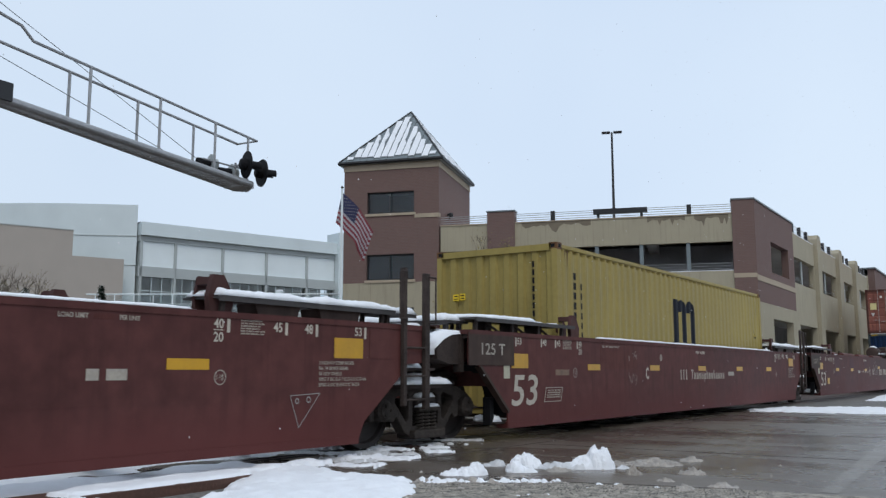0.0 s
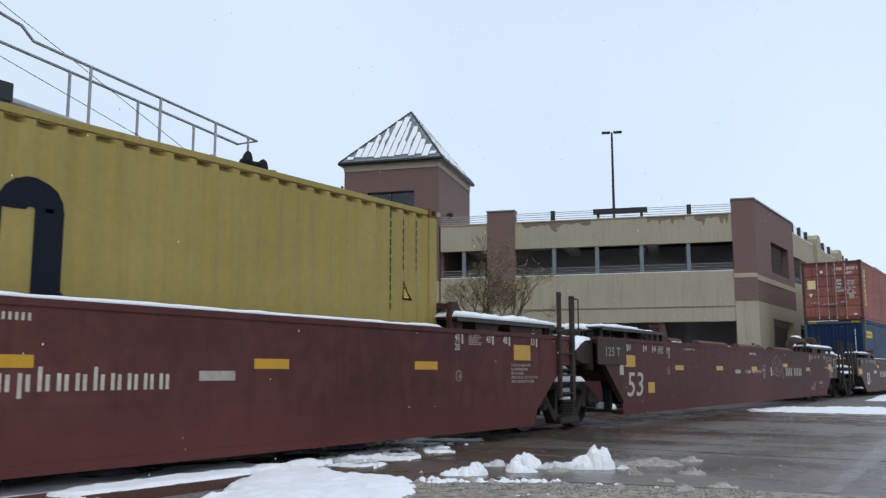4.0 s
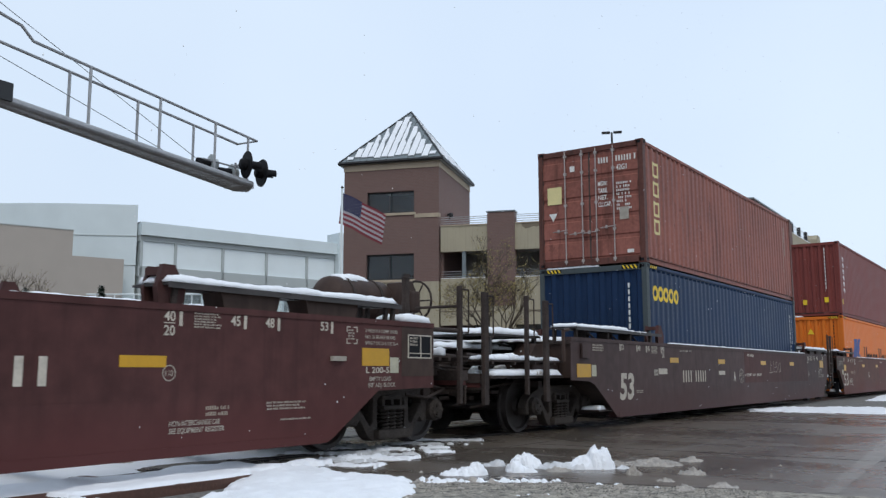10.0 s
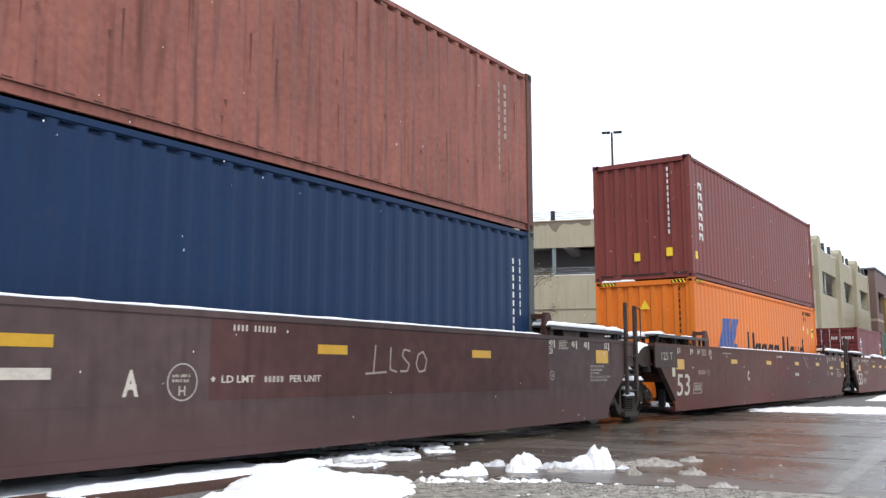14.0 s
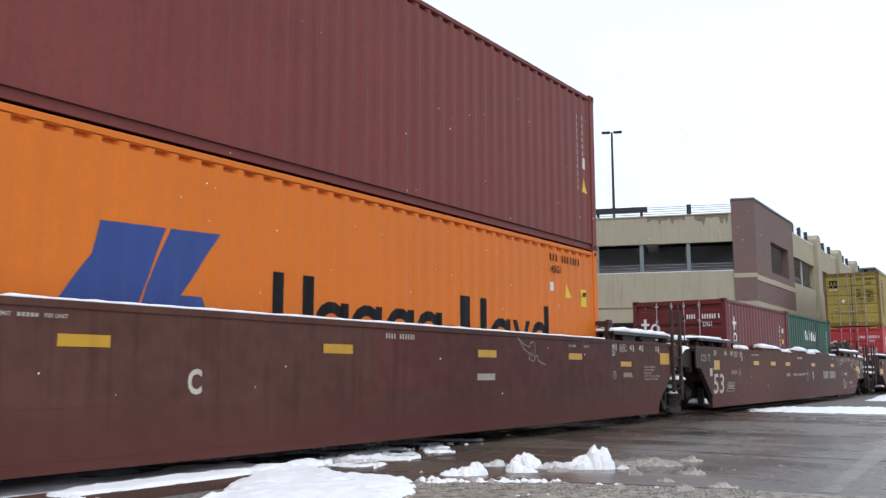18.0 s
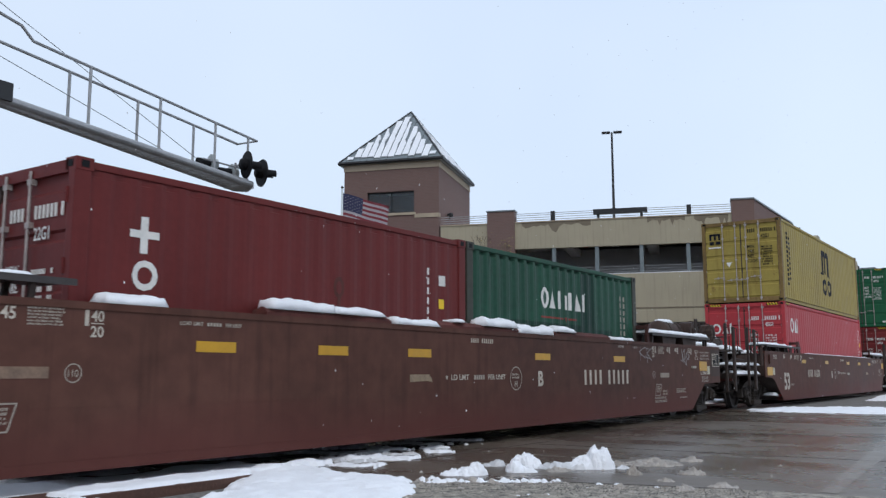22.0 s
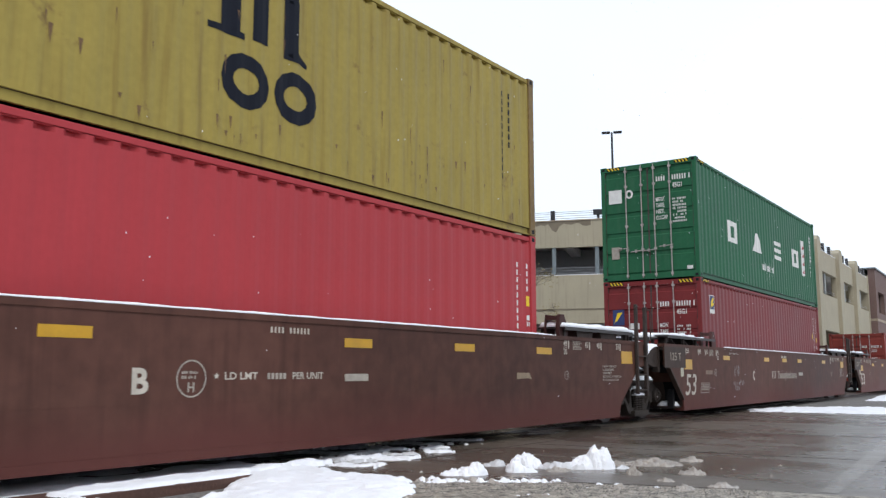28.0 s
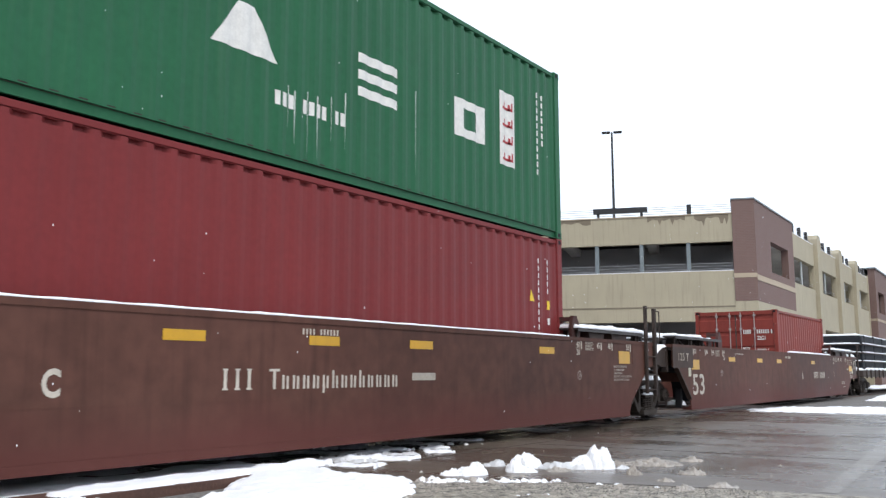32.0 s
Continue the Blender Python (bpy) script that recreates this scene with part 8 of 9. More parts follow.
for i in range(46):
    x, y = rng.uniform(6.9, 9.8), rng.uniform(2.2, 6.2)
    s = rng.uniform(0.012, 0.045)
    lump(x, y, s * rng.uniform(1, 1.6), s, s * rng.uniform(0.5, 0.9), i + 20.5, M_SLUSH, "small crumb of grey slush on the wet road", 9, clods=5)
# a broken ridge of snow along the kerb joint
for i in range(44):
    f = (i + rng.random() * 0.8) / 44
    x, y = 6.28 + (6.95 - 6.28) * f, 4.62 + (3.6 - 4.62) * f
    s = rng.uniform(0.03, 0.075) * (1.2 - 0.5 * f)
    lump(x + rng.uniform(-0.03, 0.05), y + rng.uniform(-0.03, 0.03), s * 1.1, s * 1.3, s * 0.75, i + 70.5, M_SNOW if rng.random() < 0.8 else M_SLUSH, "small crumb of snow along the kerb joint", 12, clods=7, z=0.02)
for i in range(34):
    x, y = rng.uniform(5.9, 7.2), rng.uniform(2.6, 4.4)
    s = rng.uniform(0.012, 0.05)
    lump(x, y, s, s * 1.4, s * 0.5, i + 130.5, M_SNOW if rng.random() < 0.4 else M_SLUSH, "small crumb of snow on the gritty footway", 10, clods=6, z=0.02)
# grit strewn over the footway
for name, m, seed, label in (("dark_grit", M_BALLAST, 51, "dark road grit strewn on the footway"), ("pale_grit", M_SLUSH, 52, "pale icy crumbs strewn on the footway")):
    rg = random.Random(seed)
    verts, faces = [], []
    for i in range(1500):
        y = rg.uniform(1.9, 4.7)
        x = 6.9 + (3.7 - y) * (0.28 if y < 3.7 else 0.68) - abs(rg.gauss(0, 0.45)) - 0.01
        r = rg.uniform(0.003, 0.011)
        b = len(verts)
        for k in range(3):
            an = rg.uniform(0, 2) + k * 2.09
            verts.append((x + r * math.cos(an), y + r * math.sin(an), 0.013))
        verts.append((x + rg.uniform(-0.3, 0.3) * r, y, 0.014 + r * rg.uniform(0.6, 1.2)))
        faces += [(b, b + 1, b + 3), (b + 1, b + 2, b + 3), (b + 2, b, b + 3)]
    me = bpy.data.meshes.new(name)
    me.from_pydata(verts, [], faces)
    tagged(part_of(name, me, m, None), label, "grit", "", "stuff")
kerb_bm = bmesh.new()
va = [kerb_bm.verts.new(p) for p in ((6.91, 3.7, 0.017), (6.2, 4.75, 0.017), (6.23, 4.77, 0.017), (6.945, 3.71, 0.017))]
kerb_bm.faces.new(va[::-1])
va = [kerb_bm.verts.new(p) for p in ((7.32, 2.2, 0.017), (6.91, 3.7, 0.017), (6.945, 3.71, 0.017), (7.35, 2.21, 0.017))]
kerb_bm.faces.new(va[::-1])
tagged(part("kerb_joint", kerb_bm, M_DARK, None), "dark joint along the flush kerb", "joint", "joints of the road", "structure")

bm = bmesh.new()
slab = [(-8.0, 5.86), (5.6, 5.86), (5.6, 6.27), (-8.0, 6.27)]
lo = [bm.verts.new((a, b, -0.055)) for a, b in slab]
hi = [bm.verts.new((a, b, 0.06)) for a, b in slab]
bm.faces.new(lo[::-1])
bm.faces.new(hi)
for i in range(len(slab)):
    j = (i + 1) % len(slab)
    bm.faces.new((lo[i], lo[j], hi[j], hi[i]))
o = part("timber_edge", bm, M_TIMBER, None)
tagged(o, "rust-brown timber edge of the crossing under snow", "timber", "", "structure")
flat_sheet("edge_slab", 4.0, 5.6, 5.3, 5.85, -0.03, M_SLAB, "cream concrete slab below the timber edge", "slab", 0.03)


# ---------- buildings ----------
def frame_at(x, y, az):
    """Local x runs along the compass direction az (from +y towards +x), z up."""
    u = Vector((math.sin(radians(az)), math.cos(radians(az)), 0))
    return Matrix(((u.x, -u.y, 0, x), (u.y, u.x, 0, y), (0, 0, 1, 0), (0, 0, 0, 1)))


def wall_piece(name, a0, a1, z0, z1, t0, t1, material, parent, label=""):
    bm = bmesh.new()
    box(bm, a0, a1, min(t0, t1), max(t0, t1), z0, z1)
    return part(name, bm, material, parent, label)


# parking garage: two street fronts that meet at a brick corner
G_FRONT = frame_at(40.35, 10.92, -19.5)      # outside is +y of this frame
G_SIDE = frame_at(40.35, 10.92, 88.2)        # outside is -y of this frame
garage = thing("parking_garage", "beige concrete parking garage with a brick corner", "building", at=G_FRONT)
gf = garage
# front: corner pier, spandrels, columns
wall_piece("brick_pier", -0.02, 0.95, 4.12, 8.72, -0.5, 0.06, M_BRICK, gf)
wall_piece("pier_base", -0.02, 0.95, 0.0, 4.12, -0.5, 0.04, M_BEIGE, gf)
wall_piece("pier_band", -0.03, 0.96, 5.16, 5.36, -0.5, 0.08, M_TAN, gf)
wall_piece("pier_cap", -0.04, 0.98, 8.72, 8.78, -0.55, 0.1, M_METALROOF, gf)
wall_piece("brick_pier", 10.94, 12.28, 4.12, 8.68, -0.5, 0.12, M_BRICK, gf)
wall_piece("pier_cap", 10.9, 12.32, 8.68, 8.74, -0.55, 0.16, M_METALROOF, gf)
wall_piece("pier_base", 10.94, 12.28, 0.0, 4.12, -0.5, 0.1, M_BEIGE, gf)
for a0, a1 in ((0.95, 10.94), (12.28, 14.66)):
    wall_piece("parapet_panel", a0, a1, 6.83, 8.1, -0.3, 0.0, M_BEIGE, gf)
    wall_piece("spandrel_panel", a0, a1, 3.22, 5.5, -0.3, 0.0, M_BEIGE, gf)
    wall_piece("panel_ledge", a0, a1, 3.86, 3.92, -0.3, 0.02, M_STAIN, gf)
    wall_piece("parapet_cap", a0, a1, 8.1, 8.15, -0.34, 0.04, M_TAN, gf)
    wall_piece("sill_snow", a0, a1, 5.5, 5.53, -0.28, 0.0, M_SNOW, gf, "thin line of snow on the sill")
for a in (2.9, 5.0, 7.05, 9.08, 13.5):
    wall_piece("column", a - 0.09, a + 0.09, 5.5, 6.83, -0.3, -0.08, M_METALROOF, gf)
for a in (2.9, 7.05):
    wall_piece("column", a - 0.25, a + 0.25, 0.0, 4.4, -5.5, -5.0, M_DULL_CONCRETE, gf)
for a0, a1 in ((0.95, 10.94), (12.28, 14.66)):
    for z in (5.62, 5.74, 5.86):
        bm = bmesh.new()
        tube(bm, (a0, -0.16, z), (a1, -0.16, z), 0.012, 5)
        part("guard_cable", bm, M_GAL, gf)
    for z in (8.25, 8.36, 8.47, 8.56):
        bm = bmesh.new()
        tube(bm, (a0, -0.12, z), (a1, -0.12, z), 0.016, 5)
        part("roof_rail", bm, M_GAL, gf)
for a in (2.81, 9.1):
    wall_piece("rail_post", a - 0.1, a + 0.1, 8.1, 8.62, -0.2, -0.04, M_FRAME, gf)
for a in (4.95, 6.95):
    wall_piece("rail_post", a - 0.06, a + 0.06, 8.1, 8.4, -0.2, -0.04, M_FRAME, gf)
wall_piece("roof_light_bar", 4.68, 7.17, 8.36, 8.6, -0.24, 0.0, M_FRAME, gf)
# damp stains under the parapet cap, with ragged lower edges
rng = random.Random(4)
for a0, a1 in ((1.1, 2.6), (3.0, 4.7), (7.3, 10.6)):
    bm = bmesh.new()
    n = 18
    up, dn = [], []
    for i in range(n + 1):
        a = a0 + (a1 - a0) * i / n
        d = 0.12 + 0.3 * abs(noise.noise(Vector((a * 2.3, 1.7, 0)))) + (0.28 if rng.random() < 0.16 else 0)
        up.append(bm.verts.new((a, 0.004, 8.1)))
        dn.append(bm.verts.new((a, 0.004, 8.1 - d)))
    for i in range(n):
        bm.faces.new((up[i], up[i + 1], dn[i + 1], dn[i]))
    part("damp_stain", bm, M_STAIN, gf)
# decks and dark inside; walls added at mid depth turn the openings grey
for z0, z1, m in ((4.4, 4.9, M_DULL_CONCRETE), (7.3, 7.7, M_INSIDE)):
    wall_piece("deck_slab", 0.2, 14.6, z0, z1, -16.0, -0.3, m, gf)
wall_piece("added_backing", 0.3, 14.6, 0.03, 4.4, -7.2, -7.0, M_DULL_CONCRETE, gf)
wall_piece("back_wall", 0.0, 14.6, 0.0, 5.2, -16.3, -16.0, M_INSIDE, gf)
wall_piece("back_wall", 0.0, 14.6, 6.95, 7.7, -16.3, -16.0, M_INSIDE, gf)
wall_piece("rear_side_wall", 14.6, 14.72, 0.0, 7.7, -16.0, -0.3, M_BRICK, gf)
wall_piece("ground_slab", 0.2, 14.6, -0.05, 0.03, -16.0, -0.3, M_DULL_CONCRETE, gf)
for i in range(4):
    wall_piece("deck_beam", 0.3 + i * 4, 0.8 + i * 4, 6.95, 7.3, -4.6, -0.5, M_INSIDE, gf)
wall_piece("added_backing", 0.3, 14.6, 4.9, 7.3, -4.8, -4.6, M_DULL_CONCRETE, gf)

gs = thing("parking_garage", "long beige concrete flank of the parking garage along the track", "building", at=G_SIDE)
wall_piece("brick_wall", 0.0, 8.1, 7.14, 8.72, 0.0, 0.35, M_BRICK, gs)
wall_piece("brick_wall", 0.0, 3.0, 5.3, 7.14, 0.0, 0.35, M_BRICK, gs)
wall_piece("brick_wall", 6.8, 8.1, 5.3, 7.14, 0.0, 0.35, M_BRICK, gs)
wall_piece("brick_wall", 3.0, 6.8, 5.3, 5.66, 0.0, 0.35, M_BRICK, gs)
wall_piece("brick_wall", 0.0, 8.1, 4.1, 5.05, 0.0, 0.35, M_BRICK, gs)
wall_piece("pier_band", 0.0, 8.15, 5.05, 5.3, -0.03, 0.35, M_TAN, gs)
wall_piece("wall_cap", -0.05, 8.15, 8.72, 8.79, -0.05, 0.4, M_METALROOF, gs)
wall_piece("base_wall", 0.0, 8.1, 3.45, 4.1, 0.0, 0.35, M_BEIGE, gs)
wall_piece("base_wall", 0.0, 2.9, 0.0, 3.45, 0.0, 0.35, M_BEIGE, gs)
for a0, a1, top in ((8.1, 13.65, 8.25), (14.85, 20.95, 8.25), (22.4, 27.7, 8.25), (29.1, 35.2, 8.25)):
    wall_piece("parapet_panel", a0, a1, 7.0, top, 0.0, 0.3, M_BEIGE, gs)
    wall_piece("spandrel_panel", a0, a1, 3.45, 5.62, 0.0, 0.3, M_BEIGE, gs)
    wall_piece("parapet_snow", a0, a1, top, top + 0.05, 0.02, 0.28, M_SNOW, gs)
    for z in (5.84, 5.96):
        bm = bmesh.new()
        tube(bm, (a0, 0.15, z), (a1, 0.15, z), 0.014, 5)
        part("guard_cable", bm, M_GAL, gs)
    for z in (8.45, 8.6, 8.75):
        bm = bmesh.new()
        tube(bm, (a0, 0.12, z), (a1, 0.12, z), 0.014, 5)
        part("roof_rail", bm, M_GAL, gs)
    for i in range(3):
        a = a0 + (a1 - a0) * (i + 0.3) / 3
        wall_piece("rail_post", a - 0.1, a + 0.1, top, 8.85, 0.05, 0.22, M_FRAME, gs)
    bm = bmesh.new()
    tube(bm, ((a0 + a1) / 2, 0.2, 5.62), ((a0 + a1) / 2, 0.2, 7.0), 0.06, 8)
    part("column", bm, M_GREYCLAD, gs)
for a0, a1 in ((13.65, 14.85), (20.95, 22.4), (27.7, 29.1)):
    bm = bmesh.new()
    pts = [(a0 + 0.04, 0.0), (a1 - 0.04, 0.0), (a1 - 0.04, 8.6), ((a0 + a1) / 2 + 0.35, 8.85), ((a0 + a1) / 2 - 0.35, 8.85), (a0 + 0.04, 8.6)]
    prism(bm, pts, -0.22, 0.35)
    part("pier", bm, M_BEIGE, gs)
    wall_piece("pier_back", a0, a1, 0.0, 8.25, 0.01, 0.3, M_BEIGE, gs)
for z0, z1 in ((4.4, 4.9), (7.3, 7.7)):
    wall_piece("deck_slab", 1.0, 35, z0, z1, 0.35, 14.0, M_INSIDE, gs)
wall_piece("ground_slab", 1.0, 35, -0.05, 0.03, 0.35, 14.0, M_INSIDE, gs)
wall_piece("rear_wall", 12.0, 35, 0.0, 7.7, 13.8, 14.0, M_INSIDE, gs)
# two walls added inside the flank to give its openings a dull grey
wall_piece("added_backing", 6.2, 35, 4.9, 7.3, 4.5, 4.7, M_DULL_CONCRETE, gs)
wall_piece("added_backing", 4.2, 35, 0.03, 4.4, 6.0, 6.2, M_DULL_CONCRETE, gs)
wall_piece("base_wall", 7.2, 8.9, 0.0, 3.45, 0.004, 0.35, M_BEIGE, gs)
wall_piece("end_wall", 35.0, 35.3, 0.0, 8.4, -0.05, 14.0, M_BEIGE, gs)

far_block = thing("brick_building", "brown brick building past the parking garage", "building", at=G_SIDE)
wall_piece("wall", 35.6, 80.0, 7.3, 9.0, -0.5, 0.0, M_BRICK, far_block)
wall_piece("wall", 35.6, 80.0, 0.0, 5.6, -0.5, 0.0, M_BRICK, far_block)
wall_piece("stone_band", 35.6, 80.0, 4.9, 5.1, -0.53, 0.0, M_TAN, far_block)
wall_piece("roof", 35.4, 80.2, 9.0, 9.1, -0.6, 12.0, M_METALROOF, far_block)
for i in range(9):
    a = 35.6 + i * 4.9
    wall_piece("wall", a, a + 1.3, 5.6, 7.3, -0.5, 0.0, M_BRICK, far_block)
    p = wall_piece("window", a + 1.3, a + 4.9, 5.6, 7.3, -0.2, -0.17, M_GLASS, far_block)
    wall_piece("window_frame", a + 3.05, a + 3.15, 5.6, 7.3, -0.25, -0.15, M_FRAME, p)
wall_piece("inner_wall", 35.6, 80.0, 0.0, 9.0, 0.6, 0.8, M_INSIDE, far_block)

# stair tower
T_AT = frame_at(40.35, 10.92, -19.5) @ Matrix.Translation((14.74, 0.0, 0.0))
tower = thing("stair_tower", "brick stair tower with a snowy pyramid metal roof", "building", at=T_AT)
TW, TD = 5.02, 6.2


def tower_wall(name, a0, a1, z0, z1, material):
    wall_piece(name, a0, a1, z0, z1, -0.3, 0.06, material, tower)


for z0, z1, m in ((0.0, 4.14, M_BEIGE), (4.14, 5.39, M_BEIGE), (5.39, 5.52, M_BRICK), (6.81, 8.89, M_BRICK), (10.0, 11.14, M_BRICK)):
    if z0 < 4:
        tower_wall("wall", 0.0, 1.28, 0.0, 4.14, m)
        tower_wall("wall", 3.73, TW, 0.0, 4.14, m)
        tower_wall("wall", 1.28, 3.73, 0.0, 1.2, m)
    else:
        tower_wall("wall", 0.0, TW, z0, z1, m)
for z0, z1 in ((5.52, 6.81), (8.89, 10.0)):
    tower_wall("wall", 0.0, 1.28, z0, z1, M_BRICK)
    tower_wall("wall", 3.78, TW, z0, z1, M_BRICK)
for z0, z1 in ((5.52, 6.81), (8.89, 10.0), (1.2, 4.14)):
    bmw = bmesh.new()
    for a, b, c0, c1 in ((1.28, 1.34, z0, z1), (3.72, 3.78, z0, z1), (2.5, 2.56, z0, z1), (1.34, 3.72, z0, z0 + 0.06), (1.34, 3.72, z1 - 0.06, z1)):
        box(bmw, a, b, -0.2, -0.08, c0, c1)
    fr = part("window_frame", bmw, M_FRAME, tower)
    for a, b in ((1.34, 2.5), (2.56, 3.72)):
        pn = wall_piece("window_pane", a, b, z0 + 0.06, z1 - 0.06, -0.15, -0.14, M_GLASS, fr)
    if z0 > 4:
        wall_piece("window_sill", 1.2, 3.86, z0 - 0.13, z0, -0.1, 0.12, M_TAN, tower)
wall_piece("stone_band", -0.02, 1.25, 8.6, 8.8, -0.2, 0.09, M_TAN, tower)
wall_piece("cornice", -0.03, TW + 0.02, 11.14, 11.46, -0.3, 0.1, M_TAN, tower)
for nm, a0, a1, t0, t1 in (("side_wall", 0.0, 0.3, -TD, -0.3), ("side_wall", TW - 0.3, TW, -TD, -0.3), ("rear_wall", 0.0, TW, -TD - 0.3, -TD)):
    wall_piece(nm, a0, a1, 0.0, 11.14, t0, t1, M_BRICK, tower)
    wall_piece("cornice", a0 - 0.03, a1 + 0.03, 11.14, 11.46, t0, t1, M_TAN, tower)
for z in (4.6, 8.0, 11.1):
    wall_piece("floor_slab", 0.3, TW - 0.3, z, z + 0.25, -TD, -0.3, M_INSIDE, tower)
# pyramid roof with standing seams
apex = Vector((TW / 2 - 0.12, -2.95, 15.0))
ov = 0.22
cor = [Vector((-ov, 0.06 + ov, 11.46)), Vector((TW + ov, 0.06 + ov, 11.46)), Vector((TW + ov, -TD - 0.36, 11.46)), Vector((-ov, -TD - 0.36, 11.46))]
bm = bmesh.new()
va = [bm.verts.new(c) for c in cor]
vb = [bm.verts.new(c + Vector((0, 0, 0.14))) for c in cor]
ap = bm.verts.new(apex)
bm.faces.new(va)
for i in range(4):
    j = (i + 1) % 4
    bm.faces.new((va[i], va[j], vb[j], vb[i]))
    bm.faces.new((vb[i], vb[j], ap))
part("roof", bm, M_METALROOF, tower)
for i in range(4):
    bm = bmesh.new()
    tube(bm, cor[i] + Vector((0, 0, 0.14)), apex, 0.05, 6)
    part("ridge_cap", bm, M_FRAME, tower)
    bm = bmesh.new()
    tube(bm, cor[i] + Vector((0, 0, 0.08)), cor[(i + 1) % 4] + Vector((0, 0, 0.08)), 0.09, 6)
    part("eaves_gutter", bm, M_FRAME, tower)
for s in range(4):
    c0, c1 = cor[s] + Vector((0, 0, 0.14)), cor[(s + 1) % 4] + Vector((0, 0, 0.14))
    nrm = (c1 - c0).cross(apex - c0).normalized()
    if nrm.z < 0:
        nrm = -nrm
    mid = (c0 + c1) / 2
    bms, bmn = bmesh.new(), bmesh.new()
    n = 15
    rng = random.Random(s + 3)
    for i in range(1, n):
        f = i / n
        base = c0.lerp(c1, f)
        reach = 1 - abs(2 * f - 1)
        tip = base + (apex - mid) * reach
        tube(bms, base + nrm * 0.02, tip + nrm * 0.02, 0.022, 4)
    for i in range(n):
        f1 = (i + 0.95) / n
        reach = 1 - max(abs(2 * i / n - 1), abs(2 * f1 - 1)) - 0.01
        g = 0.02 + 0.06 * rng.random()
        melt = 0.0
        rows = []
        while g < reach:
            mid_up = max(0.0, 1 - abs(g - 0.5) * 2.4)
            melt = max(0.0, min(0.62, melt + rng.uniform(-0.3, 0.32) * mid_up - (0.25 if mid_up < 0.1 else 0)))
            rows.append((g, (i + 0.08 + melt) / n))
            g += rng.uniform(0.03, 0.07)
        if len(rows) < 2:
            continue
        rings = []
        for gg, f0 in rows:
            base = (apex - mid) * gg + nrm * 0.012
            rings.append([bmn.verts.new(c0.lerp(c1, ff) + base + nrm * up) for ff, up in ((f0, 0), (f0, 0.035), (f1, 0.035), (f1, 0))])
        for p, q in zip(rings[:-1], rings[1:]):
            for e in range(4):
                bmn.faces.new((p[e], p[(e + 1) % 4], q[(e + 1) % 4], q[e]))
        bmn.faces.new(rings[0])
        bmn.faces.new(rings[-1][::-1])
    part("roof_seams", bms, M_METALROOF, tower)
    tagged(part("roof_snow", bmn, M_SNOW, tower, "patches of snow between the roof seams"), kind="stuff")
bm = bmesh.new()
box(bm, -0.25, -0.05, -1.6, -1.4, 8.9, 9.0)
tube(bm, (-0.15, -1.5, 8.7), (-0.15, -1.5, 8.95), 0.03)
lathe(bm, [(0.09, -1.75), (0.13, -1.55), (0.05, -1.45)], (-0.2, 8.95), 10)
part("floodlight", bm, M_FRAME, tower)

# hall behind: white panels over a glazed strip
hall = thing("exhibition_hall", "pale grey hall with white wall panels and a strip of windows", "building", at=frame_at(50.74, 68.57, 104.6))
def hw(name, a0, a1, z0, z1, t0, m, p=None):
    return wall_piece(name, a0, a1, z0, z1, t0, 0.6, m, p or hall)


hw("roof_fascia", -0.6, 21.2, 13.5, 14.7, -0.5, M_PANEL2)
# a mid grey strip painted in for the shade under the fascia
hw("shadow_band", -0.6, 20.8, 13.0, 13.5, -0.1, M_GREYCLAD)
hw("lower_band", -0.6, 20.8, 9.7, 10.65, -0.1, M_GREYCLAD)
for a0, a1 in ((-0.26, 2.8), (3.04, 7.65), (7.89, 12.45), (12.69, 17.2), (17.44, 20.8)):
    hw("wall_panel", a0, a1, 10.65, 13.0, 0.05, M_PANEL)
for a in (-0.6, 2.7, 7.55, 12.35, 17.1, 20.7):
    hw("mullion_post", a + 0.1, a + 0.34, 6.0, 13.0, -0.1, M_GREYCLAD)
for i in range(21):
    a = -0.2 + i
    p = wall_piece("window_pane", a, a + 0.94, 6.2, 9.7, 0.2, 0.22, M_GLASS, hall)
    wall_piece("window_bar", a + 0.94, a + 1.0, 6.2, 9.7, 0.12, 0.26, M_PANEL2, p)
for z in (7.2, 8.4):
    wall_piece("window_bar", -0.2, 20.8, z, z + 0.06, 0.12, 0.26, M_PANEL2, hall)
wall_piece("inner_wall", -0.6, 21, 0.0, 13.0, 3.0, 3.2, M_INSIDE, hall)
wall_piece("base_wall", -14, 21, 0.0, 6.2, -0.1, 0.6, M_GREYCLAD, hall)
wall_piece("end_pier", 20.8, 22.4, 0.0, 15.8, -0.8, 1.5, M_PANEL2, hall)
wall_piece("roof", -0.6, 22, 14.6, 14.75, 0.0, 30, M_METALROOF, hall)

drum = thing("hall_entrance_block", "tall white curved block with a grey-brown lower wing", "building", at=frame_at(50.74, 68.57, 104.6))
bm = bmesh.new()
rows = [(50.01, 68.89), (47.79, 71.24), (45.8, 73.46), (43.95, 75.86), (42.26, 78.52), (40.17, 82.45), (38.0, 88.0)]
back_to = Matrix.LocRotScale(drum.matrix_basis.translation, drum.matrix_basis.to_quaternion(), None).inverted()
front = [(bm.verts.new(back_to @ Vector((x, y, 0))), bm.verts.new(back_to @ Vector((x, y, 16.3)))) for x, y in rows]
rear = [(bm.verts.new(back_to @ Vector((x * 1.12, y * 1.12, 0))), bm.verts.new(back_to @ Vector((x * 1.12, y * 1.12, 16.3)))) for x, y in rows]
n = len(rows) - 1
